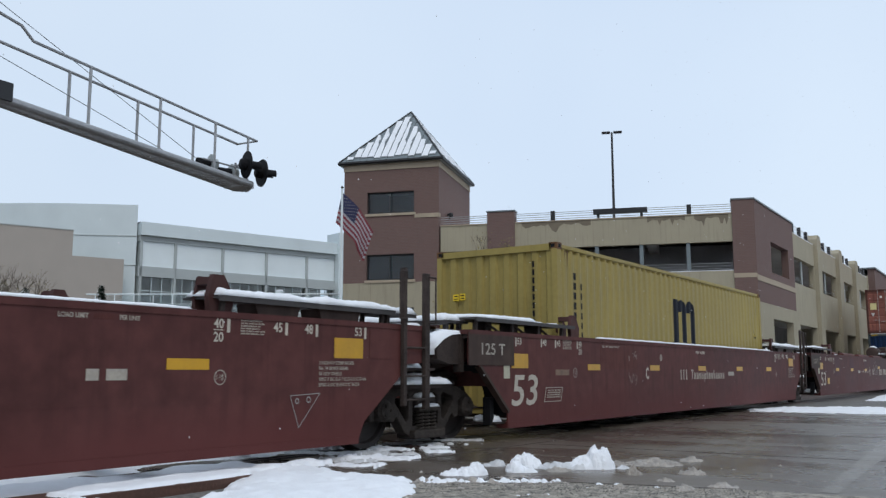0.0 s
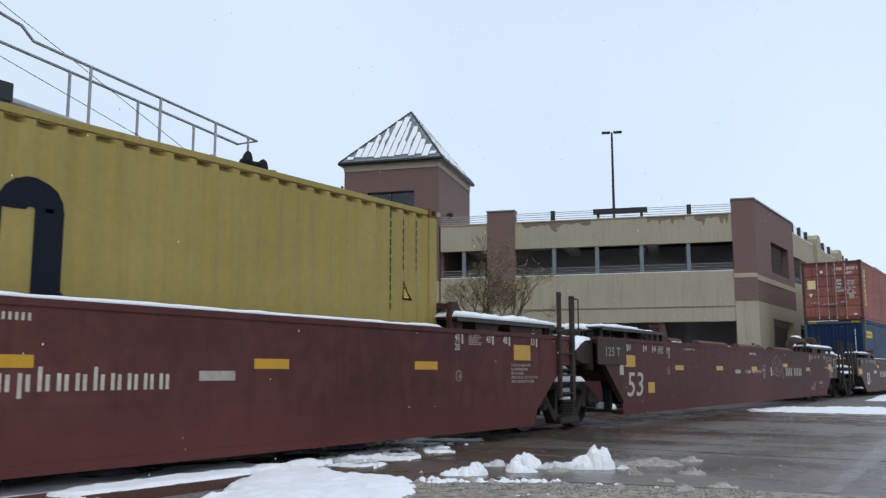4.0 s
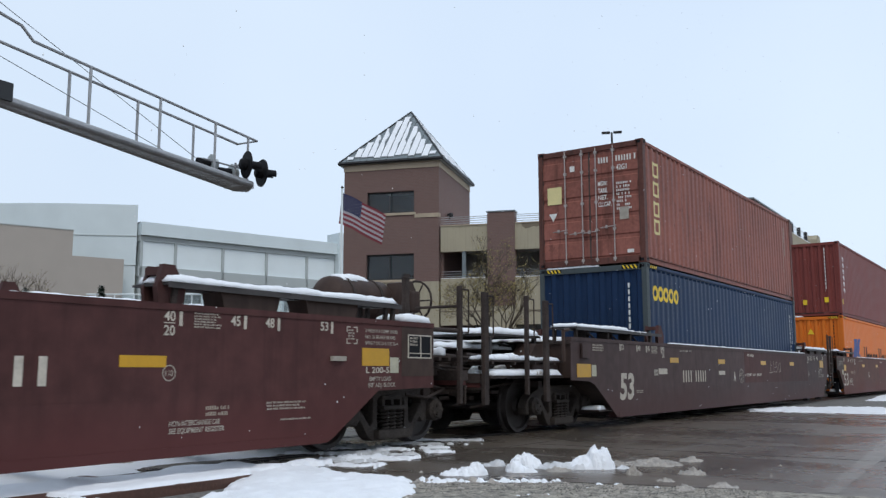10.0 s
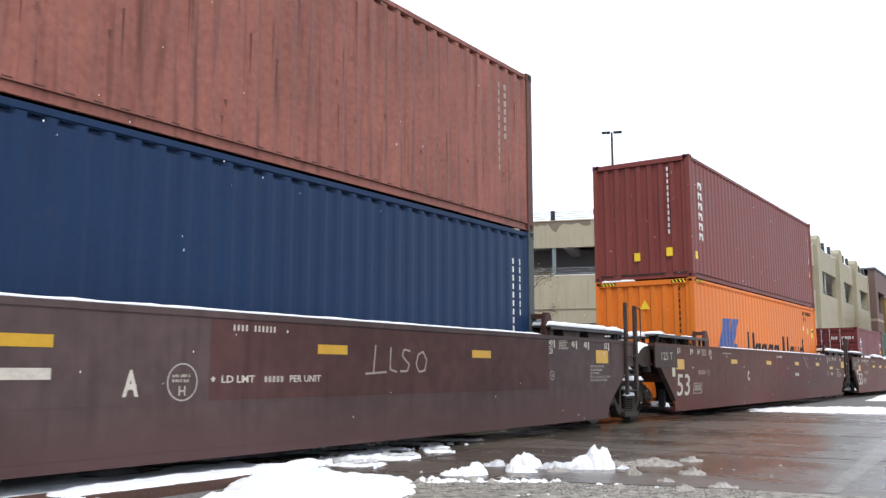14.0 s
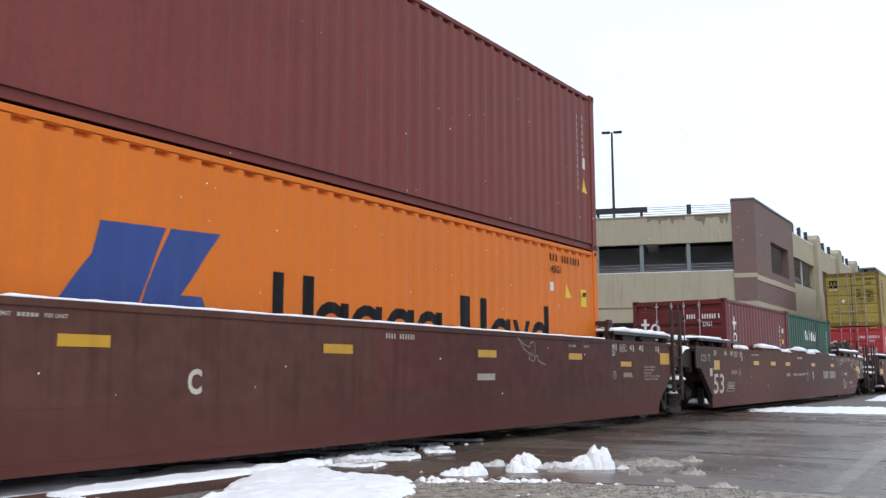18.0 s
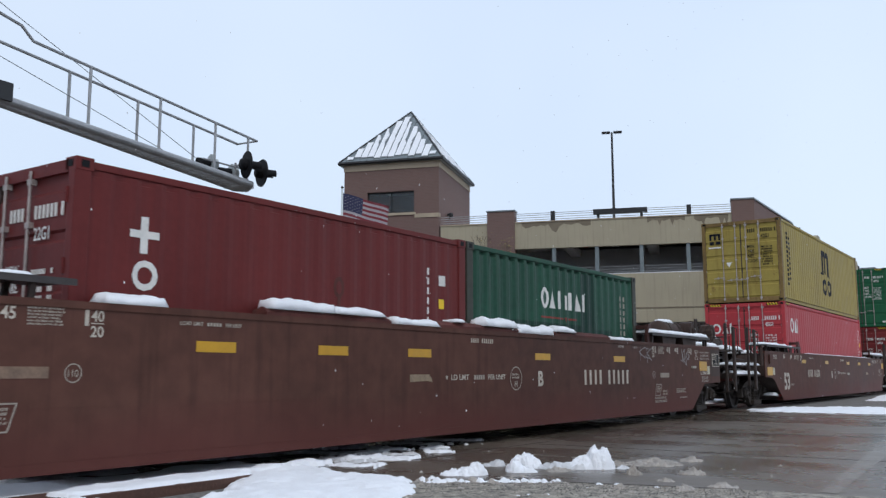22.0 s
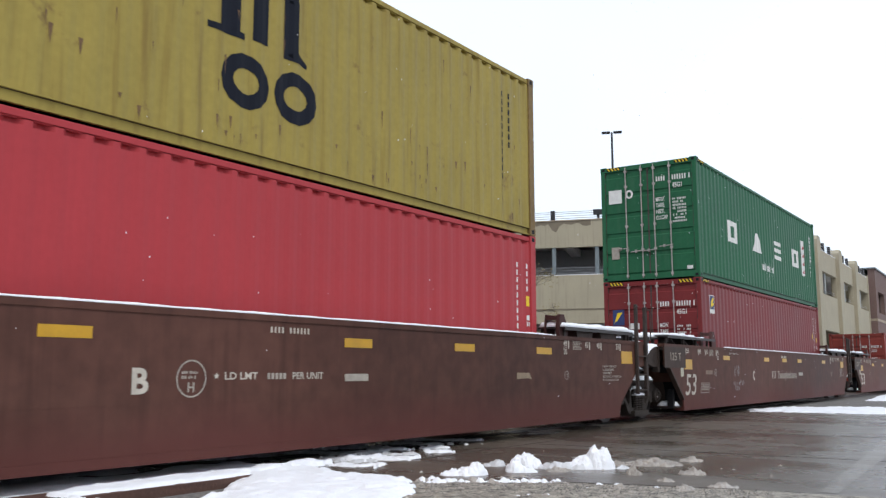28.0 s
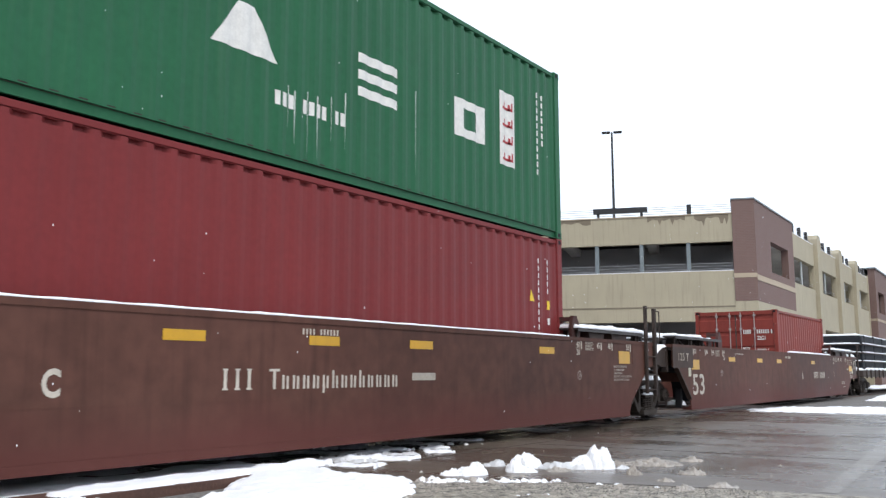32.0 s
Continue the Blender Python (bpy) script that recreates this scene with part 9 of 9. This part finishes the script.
for i in range(n):
    bm.faces.new((front[i][0], front[i + 1][0], front[i + 1][1], front[i][1]))
    bm.faces.new((rear[i][0], rear[i][1], rear[i + 1][1], rear[i + 1][0]))
    bm.faces.new((front[i][1], front[i + 1][1], rear[i + 1][1], rear[i][1]))
for k in (0, n):
    bm.faces.new((front[k][0], front[k][1], rear[k][1], rear[k][0]))
part("curved_wall", bm, M_PANEL2, drum)
bm = bmesh.new()
for z in (13.4, 10.7):
    for (xa, ya), (xb, yb) in zip(rows[:3], rows[1:4]):
        tube(bm, back_to @ Vector((xa - 0.02, ya - 0.02, z)), back_to @ Vector((xb - 0.02, yb - 0.02, z)), 0.05, 4)
part("panel_joint", bm, M_GREYCLAD, drum)
wing = thing("hall_wing", "plain grey-brown wing in front of the white hall", "building", at=frame_at(44.09, 69.6, 289.2))
wall_piece("wing_wall", 0.0, 30, 0.0, 13.2, -0.4, 0.0, M_STUCCO, wing)
wall_piece("wing_wall", -4.4, 0.0, 0.0, 11.0, -0.4, 0.0, M_STUCCO, wing)
wall_piece("wing_cap", -0.05, 30, 13.2, 13.28, -0.45, 0.05, M_GREYCLAD, wing)

# raised walk with a white railing and glass, in front of the hall
ramp = thing("footbridge_rail", "white pipe railing with glass panels on a raised walk", "railing", at=frame_at(29.16, 42.0, 145.3))
wall_piece("walk_slab", -3, 13.5, 3.7, 4.1, 0.0, 2.5, M_GREYCLAD, ramp)
for i in range(4):
    wall_piece("slab_column", -2 + i * 4.5, -1.5 + i * 4.5, 0, 3.7, 0.5, 1.0, M_GREYCLAD, ramp)
for i in range(14):
    a = -1.0 + i * 1.05
    bm = bmesh.new()
    tube(bm, (a, 0.1, 4.1), (a, 0.1, 5.15), 0.03, 6)
    part("rail_post", bm, M_PANEL, ramp)
    if i < 13:
        wall_piece("glass_panel", a + 0.05, a + 1.0, 4.2, 5.1, 0.09, 0.1, M_GLASS, ramp)
bm = bmesh.new()
for z, r in ((5.18, 0.04), (4.65, 0.018), (4.16, 0.025)):
    tube(bm, (-1.5, 0.1, z), (13.0, 0.1, z), r, 6)
part("hand_rail", bm, M_PANEL, ramp)
for a in (4.85, 8.75):
    o = thing("roof_vent", "small white vent box with snow on the raised walk", "vent", "vents on the walk", frame_at(29.16, 42.0, 145.3) @ Matrix.Translation((a, 1.6, 4.1)))
    bm = bmesh.new()
    chamfer_box(bm, -0.4 if a < 6 else -0.2, 0.4 if a < 6 else 0.2, -0.3, 0.3, 0, 1.35, 0.05)
    part("vent_box", bm, M_PANEL, o)
    bm = bmesh.new()
    snow_pad(bm, -0.4 if a < 6 else -0.2, 0.4 if a < 6 else 0.2, -0.3, 0.3, 1.35, 0.1, a)
    part("snow", bm, M_SNOW, o, "", True)

# lamp pole on the garage roof
lamp = thing("roof_lamp_pole", "tall dark lamp pole with two flat heads on the garage roof", "lamp pole", at=pose(40.4, 17.7, 7.7, 0, 0, 22))
bm = bmesh.new()
tube(bm, (0, 0, 0), (0, 0, 5.2), 0.075, 10, 0.05)
box(bm, -0.15, 0.15, -0.15, 0.15, 0, 0.3)
part("pole", bm, M_FRAME, lamp)
for s in (-1, 1):
    bm = bmesh.new()
    chamfer_box(bm, -0.12, 0.12, min(s * 0.08, s * 0.5), max(s * 0.08, s * 0.5), 5.15, 5.24, 0.02)
    part("lamp_head", bm, M_FRAME, lamp)

# signal cantilever over the road
cant = thing("signal_cantilever", "grey steel crossing-signal cantilever with handrails and hooded lights", "signal", at=frame_at(14.79, 15.87, 87))
SLOPE = -0.067
def cz(a, z):
    return z + SLOPE * a


def cf(a, z):
    """The same along the far beam, which climbs faster towards the mast."""
    return z - 0.088 * a


def rz_top(a):
    """Height of the handrails, which drop faster towards the tip than the beams."""
    return 6.6 - 0.096 * a


bm = bmesh.new()
tube(bm, (-10, 0.0, cz(-10, 5.47)), (-0.1, 0.0, cz(-0.1, 5.47)), 0.085, 12)
part("near_beam", bm, M_GAL, cant)
bm = bmesh.new()
tube(bm, (-10, 0.62, cf(-10, 5.47)), (-0.1, 0.62, cf(-0.1, 5.47)), 0.085, 12)
part("far_beam", bm, M_GAL, cant)
bm = bmesh.new()
for i in range(66):
    a = -10 + i * 0.15
    for q in box(bm, a, a + 0.035, 0.0, 0.62, cz(a, 5.4), cz(a, 5.46)):
        q.co.z += (cf(a, 0) - cz(a, 0)) * q.co.y / 0.62
for k in range(6):
    y = 0.06 + k * 0.1
    tube(bm, (-10, y, cz(-10, 5.44) + (cf(-10, 0) - cz(-10, 0)) * y / 0.62), (-0.05, y, cz(-0.05, 5.44)), 0.014, 4)
part("grating", bm, M_GAL, cant)
bm = bmesh.new()
for pa, pb in (((-0.1, 0.0), (0.06, 0.31)), ((-0.1, 0.62), (0.06, 0.31))):
    tube(bm, (pa[0], pa[1], cz(0, 5.45)), (pb[0], pb[1], cz(0, 5.42)), 0.07, 8)
box(bm, -0.4, 0.0, 0.0, 0.62, cz(0, 5.4), cz(0, 5.43))
part("end_plate", bm, M_GAL, cant)
bm = bmesh.new()
tube(bm, (-6.0, 0.0, rz_top(-6.0)), (0.06, 0.0, rz_top(0.06)), 0.031, 6)
pipe(bm, [(-6.0, 0, rz_top(-6.0)), (-6.25, 0, 7.4), (-6.7, 0, 7.5), (-7.6, 0, 7.6)], 0.03)
part("near_handrail", bm, M_GAL, cant)
bm = bmesh.new()
tube(bm, (-10, 0.62, rz_top(-10)), (0.02, 0.62, rz_top(0)), 0.031, 6)
tube(bm, (0.06, 0.0, rz_top(0.06)), (0.02, 0.62, rz_top(0)), 0.022, 6)
part("far_handrail", bm, M_GAL, cant)
for a in (-0.25, -1.32, -2.94, -4.72, -7.9):
    bm = bmesh.new()
    tube(bm, (a, 0.0, cz(a, 5.47)), (a, 0.0, rz_top(a)), 0.034, 6)
    part("rail_post", bm, M_GAL, cant)
for a in (-1.42, -3.04, -4.76, -7.0):
    bm = bmesh.new()
    tube(bm, (a, 0.62, cf(a, 5.47)), (a, 0.62, rz_top(a)), 0.034, 6)
    part("rail_post", bm, M_GAL, cant)
bm = bmesh.new()
tube(bm, (-7.5, 0.3, 8.22), (-1.15, 0.3, cz(-1.15, 5.6)), 0.007, 4)
tube(bm, (-8.5, 0.1, 7.2), (-2.75, 0.1, cz(-2.75, 5.6)), 0.007, 4)
part("stay_wire", bm, M_FRAME, cant)
bm = bmesh.new()
box(bm, -6.75, -6.42, -0.14, 0.1, 5.86, 6.2)
part("junction_box", bm, M_FRAME, cant)
bm = bmesh.new()
tube(bm, (-8.4, 0.31, 0.0), (-8.4, 0.31, 9.0), 0.16, 14)
box(bm, -8.7, -8.1, 0.0, 0.62, 0.0, 0.12)
part("mast", bm, M_GAL, cant)
bm = bmesh.new()
lathe(bm, [(0.05, -0.1), (0.09, 0.0), (0.05, 0.1)], (-6.9, 7.72), 8)
part("rail_knob", bm, M_GAL, cant)


def flasher(a, y, z, r, turn, grey=False):
    """A round signal background with its hooded lamp; it looks along the local direction turn."""
    m = Matrix.Translation((a, y, z)) @ Matrix.Rotation(radians(turn), 4, "Z")
    bm = bmesh.new()
    lathe(bm, [(r, 0.0), (r * 1.02, 0.02), (r, 0.04)], (0, 0), 26)
    bm.transform(m)
    d = part("signal_background", bm, M_GREYCLAD if grey else M_BLACK, cant, "grey back of a round signal background" if grey else "round black signal background")
    bm = bmesh.new()
    lathe(bm, [(0.14, 0.04), (0.13, 0.17), (0.07, 0.2)], (0, 0), 14)
    bm.transform(m)
    part("lamp_housing", bm, M_GREYCLAD if grey else M_BLACK, d)
    bm = bmesh.new()
    nn = 16
    for k in range(nn):
        t0, t1 = radians(-40 + 260 * k / nn), radians(-40 + 260 * (k + 1) / nn)
        q = [(0.105 * math.cos(t), yy, 0.105 * math.sin(t)) for t, yy in ((t0, -0.01), (t1, -0.01), (t1, -0.33), (t0, -0.33))]
        bm.faces.new([bm.verts.new(p) for p in q])
        q = [(0.112 * math.cos(t), yy, 0.112 * math.sin(t)) for t, yy in ((t0, -0.01), (t0, -0.33), (t1, -0.33), (t1, -0.01))]
        bm.faces.new([bm.verts.new(p) for p in q])
    bm.transform(m)
    part("hood", bm, M_BLACK, d)
    bm = bmesh.new()
    lathe(bm, [(0.1, -0.004), (0.09, -0.03), (0.03, -0.045)], (0, 0), 16)
    bm.transform(m)
    part("lens", bm, mat("dark_red_lens", (0.12, 0.01, 0.01), 0.15), d)


flasher(-0.27, -0.02, 5.93, 0.33, 67)
flasher(0.3, 0.02, 5.84, 0.34, 67)
flasher(-0.98, 0.5, 5.88, 0.23, 250, True)
flasher(-0.3, 0.5, 5.78, 0.23, 250, True)
bm = bmesh.new()
tube(bm, (-1.4, 0.3, 5.9), (0.1, 0.3, 5.9), 0.02, 6)
tube(bm, (-0.35, 0.3, 5.5), (-0.35, 0.3, 6.0), 0.03, 6)
tube(bm, (-0.35, -0.05, 5.93), (-0.35, 0.4, 5.93), 0.025, 6)
part("light_arm", bm, M_GAL, cant)

# flag pole
FLAG_AT = Vector((28.45, 25.05, 0))
pole = thing("flag_pole", "slim white flag pole before the brick tower", "flag pole", at=pose(28.45, 25.05, 0))
bm = bmesh.new()
tube(bm, (0, 0, 0), (0, 0, 8.85), 0.07, 10, 0.045)
part("pole", bm, M_PANEL, pole)
bm = bmesh.new()
lathe(bm, [(0.02, -0.07), (0.075, 0.0), (0.02, 0.07)], (0, 8.9), 10)
part("finial", bm, M_FRAME, pole)

# ---------- trees ----------
M_BARK = mat("grey_brown_bark", (0.09, 0.07, 0.05), 0.9, var=0.35, scale=9, stretch=(3, 3, 0.6), bump=0.5)
M_LEAF = mat("withered_yellow_leaf", (0.22, 0.175, 0.06), 0.8, var=0.4, scale=4)
M_NEEDLE = mat("dark_needle", (0.03, 0.045, 0.03), 0.85, var=0.4, scale=5)


def bare_tree(x, y, high, seed, label, leaves=0, spread=1.0, depths=6):
    rng = random.Random(seed)
    t = thing("tree", label, "tree", at=pose(x, y, 0))
    bm = bmesh.new()
    tips = []

    def grow(p, d, length, r, depth):
        q = p + d * length
        tube(bm, p, q, r, 7 if depth < 2 else 4, r * 0.72)
        if depth >= depths:
            tips.append((q, d))
            return
        if depth >= 3:
            tips.append((q, d))
        for k in range(rng.choice((2, 3, 3)) if depth else 6):
            ax = Vector((rng.uniform(-1, 1), rng.uniform(-1, 1), rng.uniform(-0.5, 0.5))).normalized()
            dd = (Matrix.Rotation(radians(rng.uniform(16, 44) * spread), 3, ax) @ d)
            dd = (dd + Vector((0, 0, 0.1))).normalized()
            grow(q if k or depth else p.lerp(q, 0.8), dd, length * rng.uniform(0.55, 0.85), max(0.0045, r * 0.58), depth + 1)

    grow(Vector((0, 0, 0)), Vector((0, 0, 1)), high * 0.34, 0.1, 0)
    part("trunk", bm, M_BARK, t)
    if leaves:
        bm = bmesh.new()
        for i in range(leaves):
            p, d = rng.choice(tips)
            p = p + Vector((rng.gauss(0, 0.12), rng.gauss(0, 0.12), rng.gauss(0, 0.12)))
            a = Vector((rng.uniform(-1, 1), rng.uniform(-1, 1), rng.uniform(-1, 1))).normalized()
            b = a.orthogonal().normalized()
            s = rng.uniform(0.02, 0.045)
            bm.faces.new([bm.verts.new(p + o) for o in (a * s, b * s * 0.6, -a * s, -b * s * 0.6)])
        part("crown", bm, M_LEAF, t, "sparse withered yellow leaves")
    return t


bare_tree(25.7, 15.7, 4.3, 6, "leafless young street tree with a few withered leaves", 4200, 1.12, 7)


def spruce(x, y, high, seed):
    rng = random.Random(seed)
    t = thing("tree", "small dark spruce dusted with snow", "tree", "evergreens by the hall", pose(x, y, 0))
    bm = bmesh.new()
    tube(bm, (0, 0, 0), (0, 0, high), high * 0.02, 6, 0.01)
    part("trunk", bm, M_BARK, t)
    bm, bs = bmesh.new(), bmesh.new()
    for i in range(900):
        f = rng.random() ** 0.7
        z = high * (0.08 + 0.92 * f)
        r = high * 0.24 * (1 - f) * rng.uniform(0.3, 1.0) + 0.02
        an = rng.uniform(0, 6.283)
        p = Vector((r * math.cos(an), r * math.sin(an), z - r * 0.25))
        o = Vector((math.cos(an), math.sin(an), -0.35)) * rng.uniform(0.08, 0.2)
        w = Vector((-math.sin(an), math.cos(an), 0)) * 0.05
        b = bs if rng.random() < 0.25 else bm
        b.faces.new([b.verts.new(q) for q in (p - o, p + w, p + o, p - w + Vector((0, 0, 0.03)))])
    part("crown", bm, M_NEEDLE, t)
    part("snow", bs, M_SNOW, t)


spruce(22.6, 33.4, 4.6, 1)
spruce(19.0, 33.0, 4.2, 2)
bare_tree(17.5, 33.5, 4.6, 9, "leafless tree in front of the hall", 300)
bare_tree(20.5, 35.5, 4.3, 12, "leafless tree in front of the hall", 300)
# ---------- the flag: rigid strips that swing on the halyard ----------
M_FLAG_RED = mat("flag_red_cloth", (0.2, 0.028, 0.042), 0.85, var=0.1)
M_FLAG_WHITE = mat("flag_white_cloth", (0.38, 0.36, 0.39), 0.85, var=0.05)
M_FLAG_BLUE = mat("flag_blue_cloth", (0.022, 0.025, 0.075), 0.8, var=0.1)
NSTRIP, FLAG_L, FLAG_H = 20, 2.2, 1.35
flag = thing("flag", "striped red and white flag with blue corner on a pole", "flag", at=pose(28.45, 25.05, 8.65))
STRIPS = []
for i in range(NSTRIP):
    w = FLAG_L / NSTRIP
    hub = part("cloth_strip", (lambda b: (box(b, 0, w * 1.03, -0.002, 0.002, -FLAG_H / 13, 0), b)[1])(bmesh.new()), M_FLAG_RED, flag)
    for k in range(1, 13):
        z1 = -FLAG_H * k / 13
        blue = i < NSTRIP * 0.42 and k < 7
        bm = bmesh.new()
        box(bm, 0, w * 1.03, -0.002, 0.002, z1 - FLAG_H / 13, z1)
        part("stripe", bm, M_FLAG_BLUE if blue else (M_FLAG_RED if k % 2 == 0 else M_FLAG_WHITE), hub)
    if i < NSTRIP * 0.42:
        bm = bmesh.new()
        box(bm, 0, w * 1.03, -0.004, 0.004, -FLAG_H / 13 * 1.02, 0.001)
        part("canton", bm, M_FLAG_BLUE, hub)
        bm = bmesh.new()
        for r in range(5):
            a, b = w * 0.5, -0.09 - r * 0.14 - 0.07 * (i % 2)
            box(bm, a - 0.016, a + 0.016, -0.006, 0.006, b - 0.016, b + 0.016)
        tagged(part("stars", bm, M_FLAG_WHITE, hub), kind="stuff")
    STRIPS.append(hub)

# how far the cloth stands out: 1 flies level, 0 hangs
WIND = [(0, 0.25), (0.8, 0.35), (2, 0.6), (4, 0.7), (5.6, 0.68), (6, 0.95), (6.4, 0.85), (7.2, 0.75), (8.0, 0.5), (8.8, 0.85), (9.6, 0.78), (10.4, 0.5), (11, 0.92), (12, 0.75), (14, 0.8),
        (17, 0.7), (20.6, 0.95), (22, 0.8), (24, 0.78), (25.4, 0.75), (27, 0.6), (29, 0.75), (30, 0.8), (32, 0.7)]


def wind_at(t):
    for (a, p), (b, q) in zip(WIND[:-1], WIND[1:]):
        if t <= b:
            return p + (q - p) * (t - a) / (b - a)
    return WIND[-1][1]


# ---------- falling snow: six rigid clouds of flakes that drift down ----------
M_FLAKE = mat("falling_snowflake", (0.85, 0.87, 0.9), 0.8, var=0.02, bump=0)
FLAKES = []
for g in range(6):
    rng = random.Random(g + 90)
    bm = bmesh.new()
    for i in range(600):
        y = 2.6 + 5.5 * rng.random()
        p = Vector((rng.uniform(0.0, 34.0), y, rng.uniform(0.0, 46.0)))
        r = rng.uniform(0.0012, 0.0026) * (1.0 + y * 0.35)
        k = [bm.verts.new(p + Vector(o) * r) for o in ((1, 0, 0), (-1, 0, 0), (0, 1, 0), (0, -1, 0), (0, 0, 1.3), (0, 0, -1.3))]
        for a, b, c in ((0, 2, 4), (2, 1, 4), (1, 3, 4), (3, 0, 4), (2, 0, 5), (1, 2, 5), (3, 1, 5), (0, 3, 5)):
            bm.faces.new((k[a], k[b], k[c]))
    o = part("falling_snow", bm, M_FLAKE, None)
    tagged(o, "sparse small snowflakes drifting down", "snowfall", "", "stuff")
    FLAKES.append((o, 1.0 + 0.07 * g, 0.25 + 0.05 * g))


def motions():
    # the whole train rolls by
    for ob, x, y, z in ROLLING:
        walk(ob, [(t, pose(x - s, y, z)) for t, s in enumerate(RUN)])
    # the wheels turn as far as the train has come
    times = [0.1 * i for i in range(321)]
    runs = np.interp(times, range(33), RUN)
    for ob, x, start, rad in WHEELS:
        walk(ob, [(t, pose(x, 0, rad, 0, start - math.degrees(s / rad), 0)) for t, s in zip(times, runs)])
    # flakes sink slowly and drift with the train's wind
    for o, fall, drift in FLAKES:
        walk(o, [(t, pose(-drift * t, 0, -fall * t)) for t in (0, 8, 16, 24, 32)])
    # the flag ripples
    for i, hub in enumerate(STRIPS):
        rows = []
        for k in range(129):
            t = 0.25 * k
            p = Vector((0, 0, 0))
            for j in range(i + 1):
                out = wind_at(t)
                wave = 28 * math.sin(4.2 * t - j * 0.43) * (0.35 + j / NSTRIP)
                head = -38 + wave
                sink = (1 - out) * 68 * (0.75 + 0.5 * j / NSTRIP)
                d = Vector((math.cos(radians(head)) * math.cos(radians(sink)), math.sin(radians(head)) * math.cos(radians(sink)), -math.sin(radians(sink))))
                if j < i:
                    p = p + d * (FLAG_L / NSTRIP)
            rows.append((t, pose(p.x, p.y, p.z, 0, sink * 0.3, head)))
        walk(hub, rows)


motions()
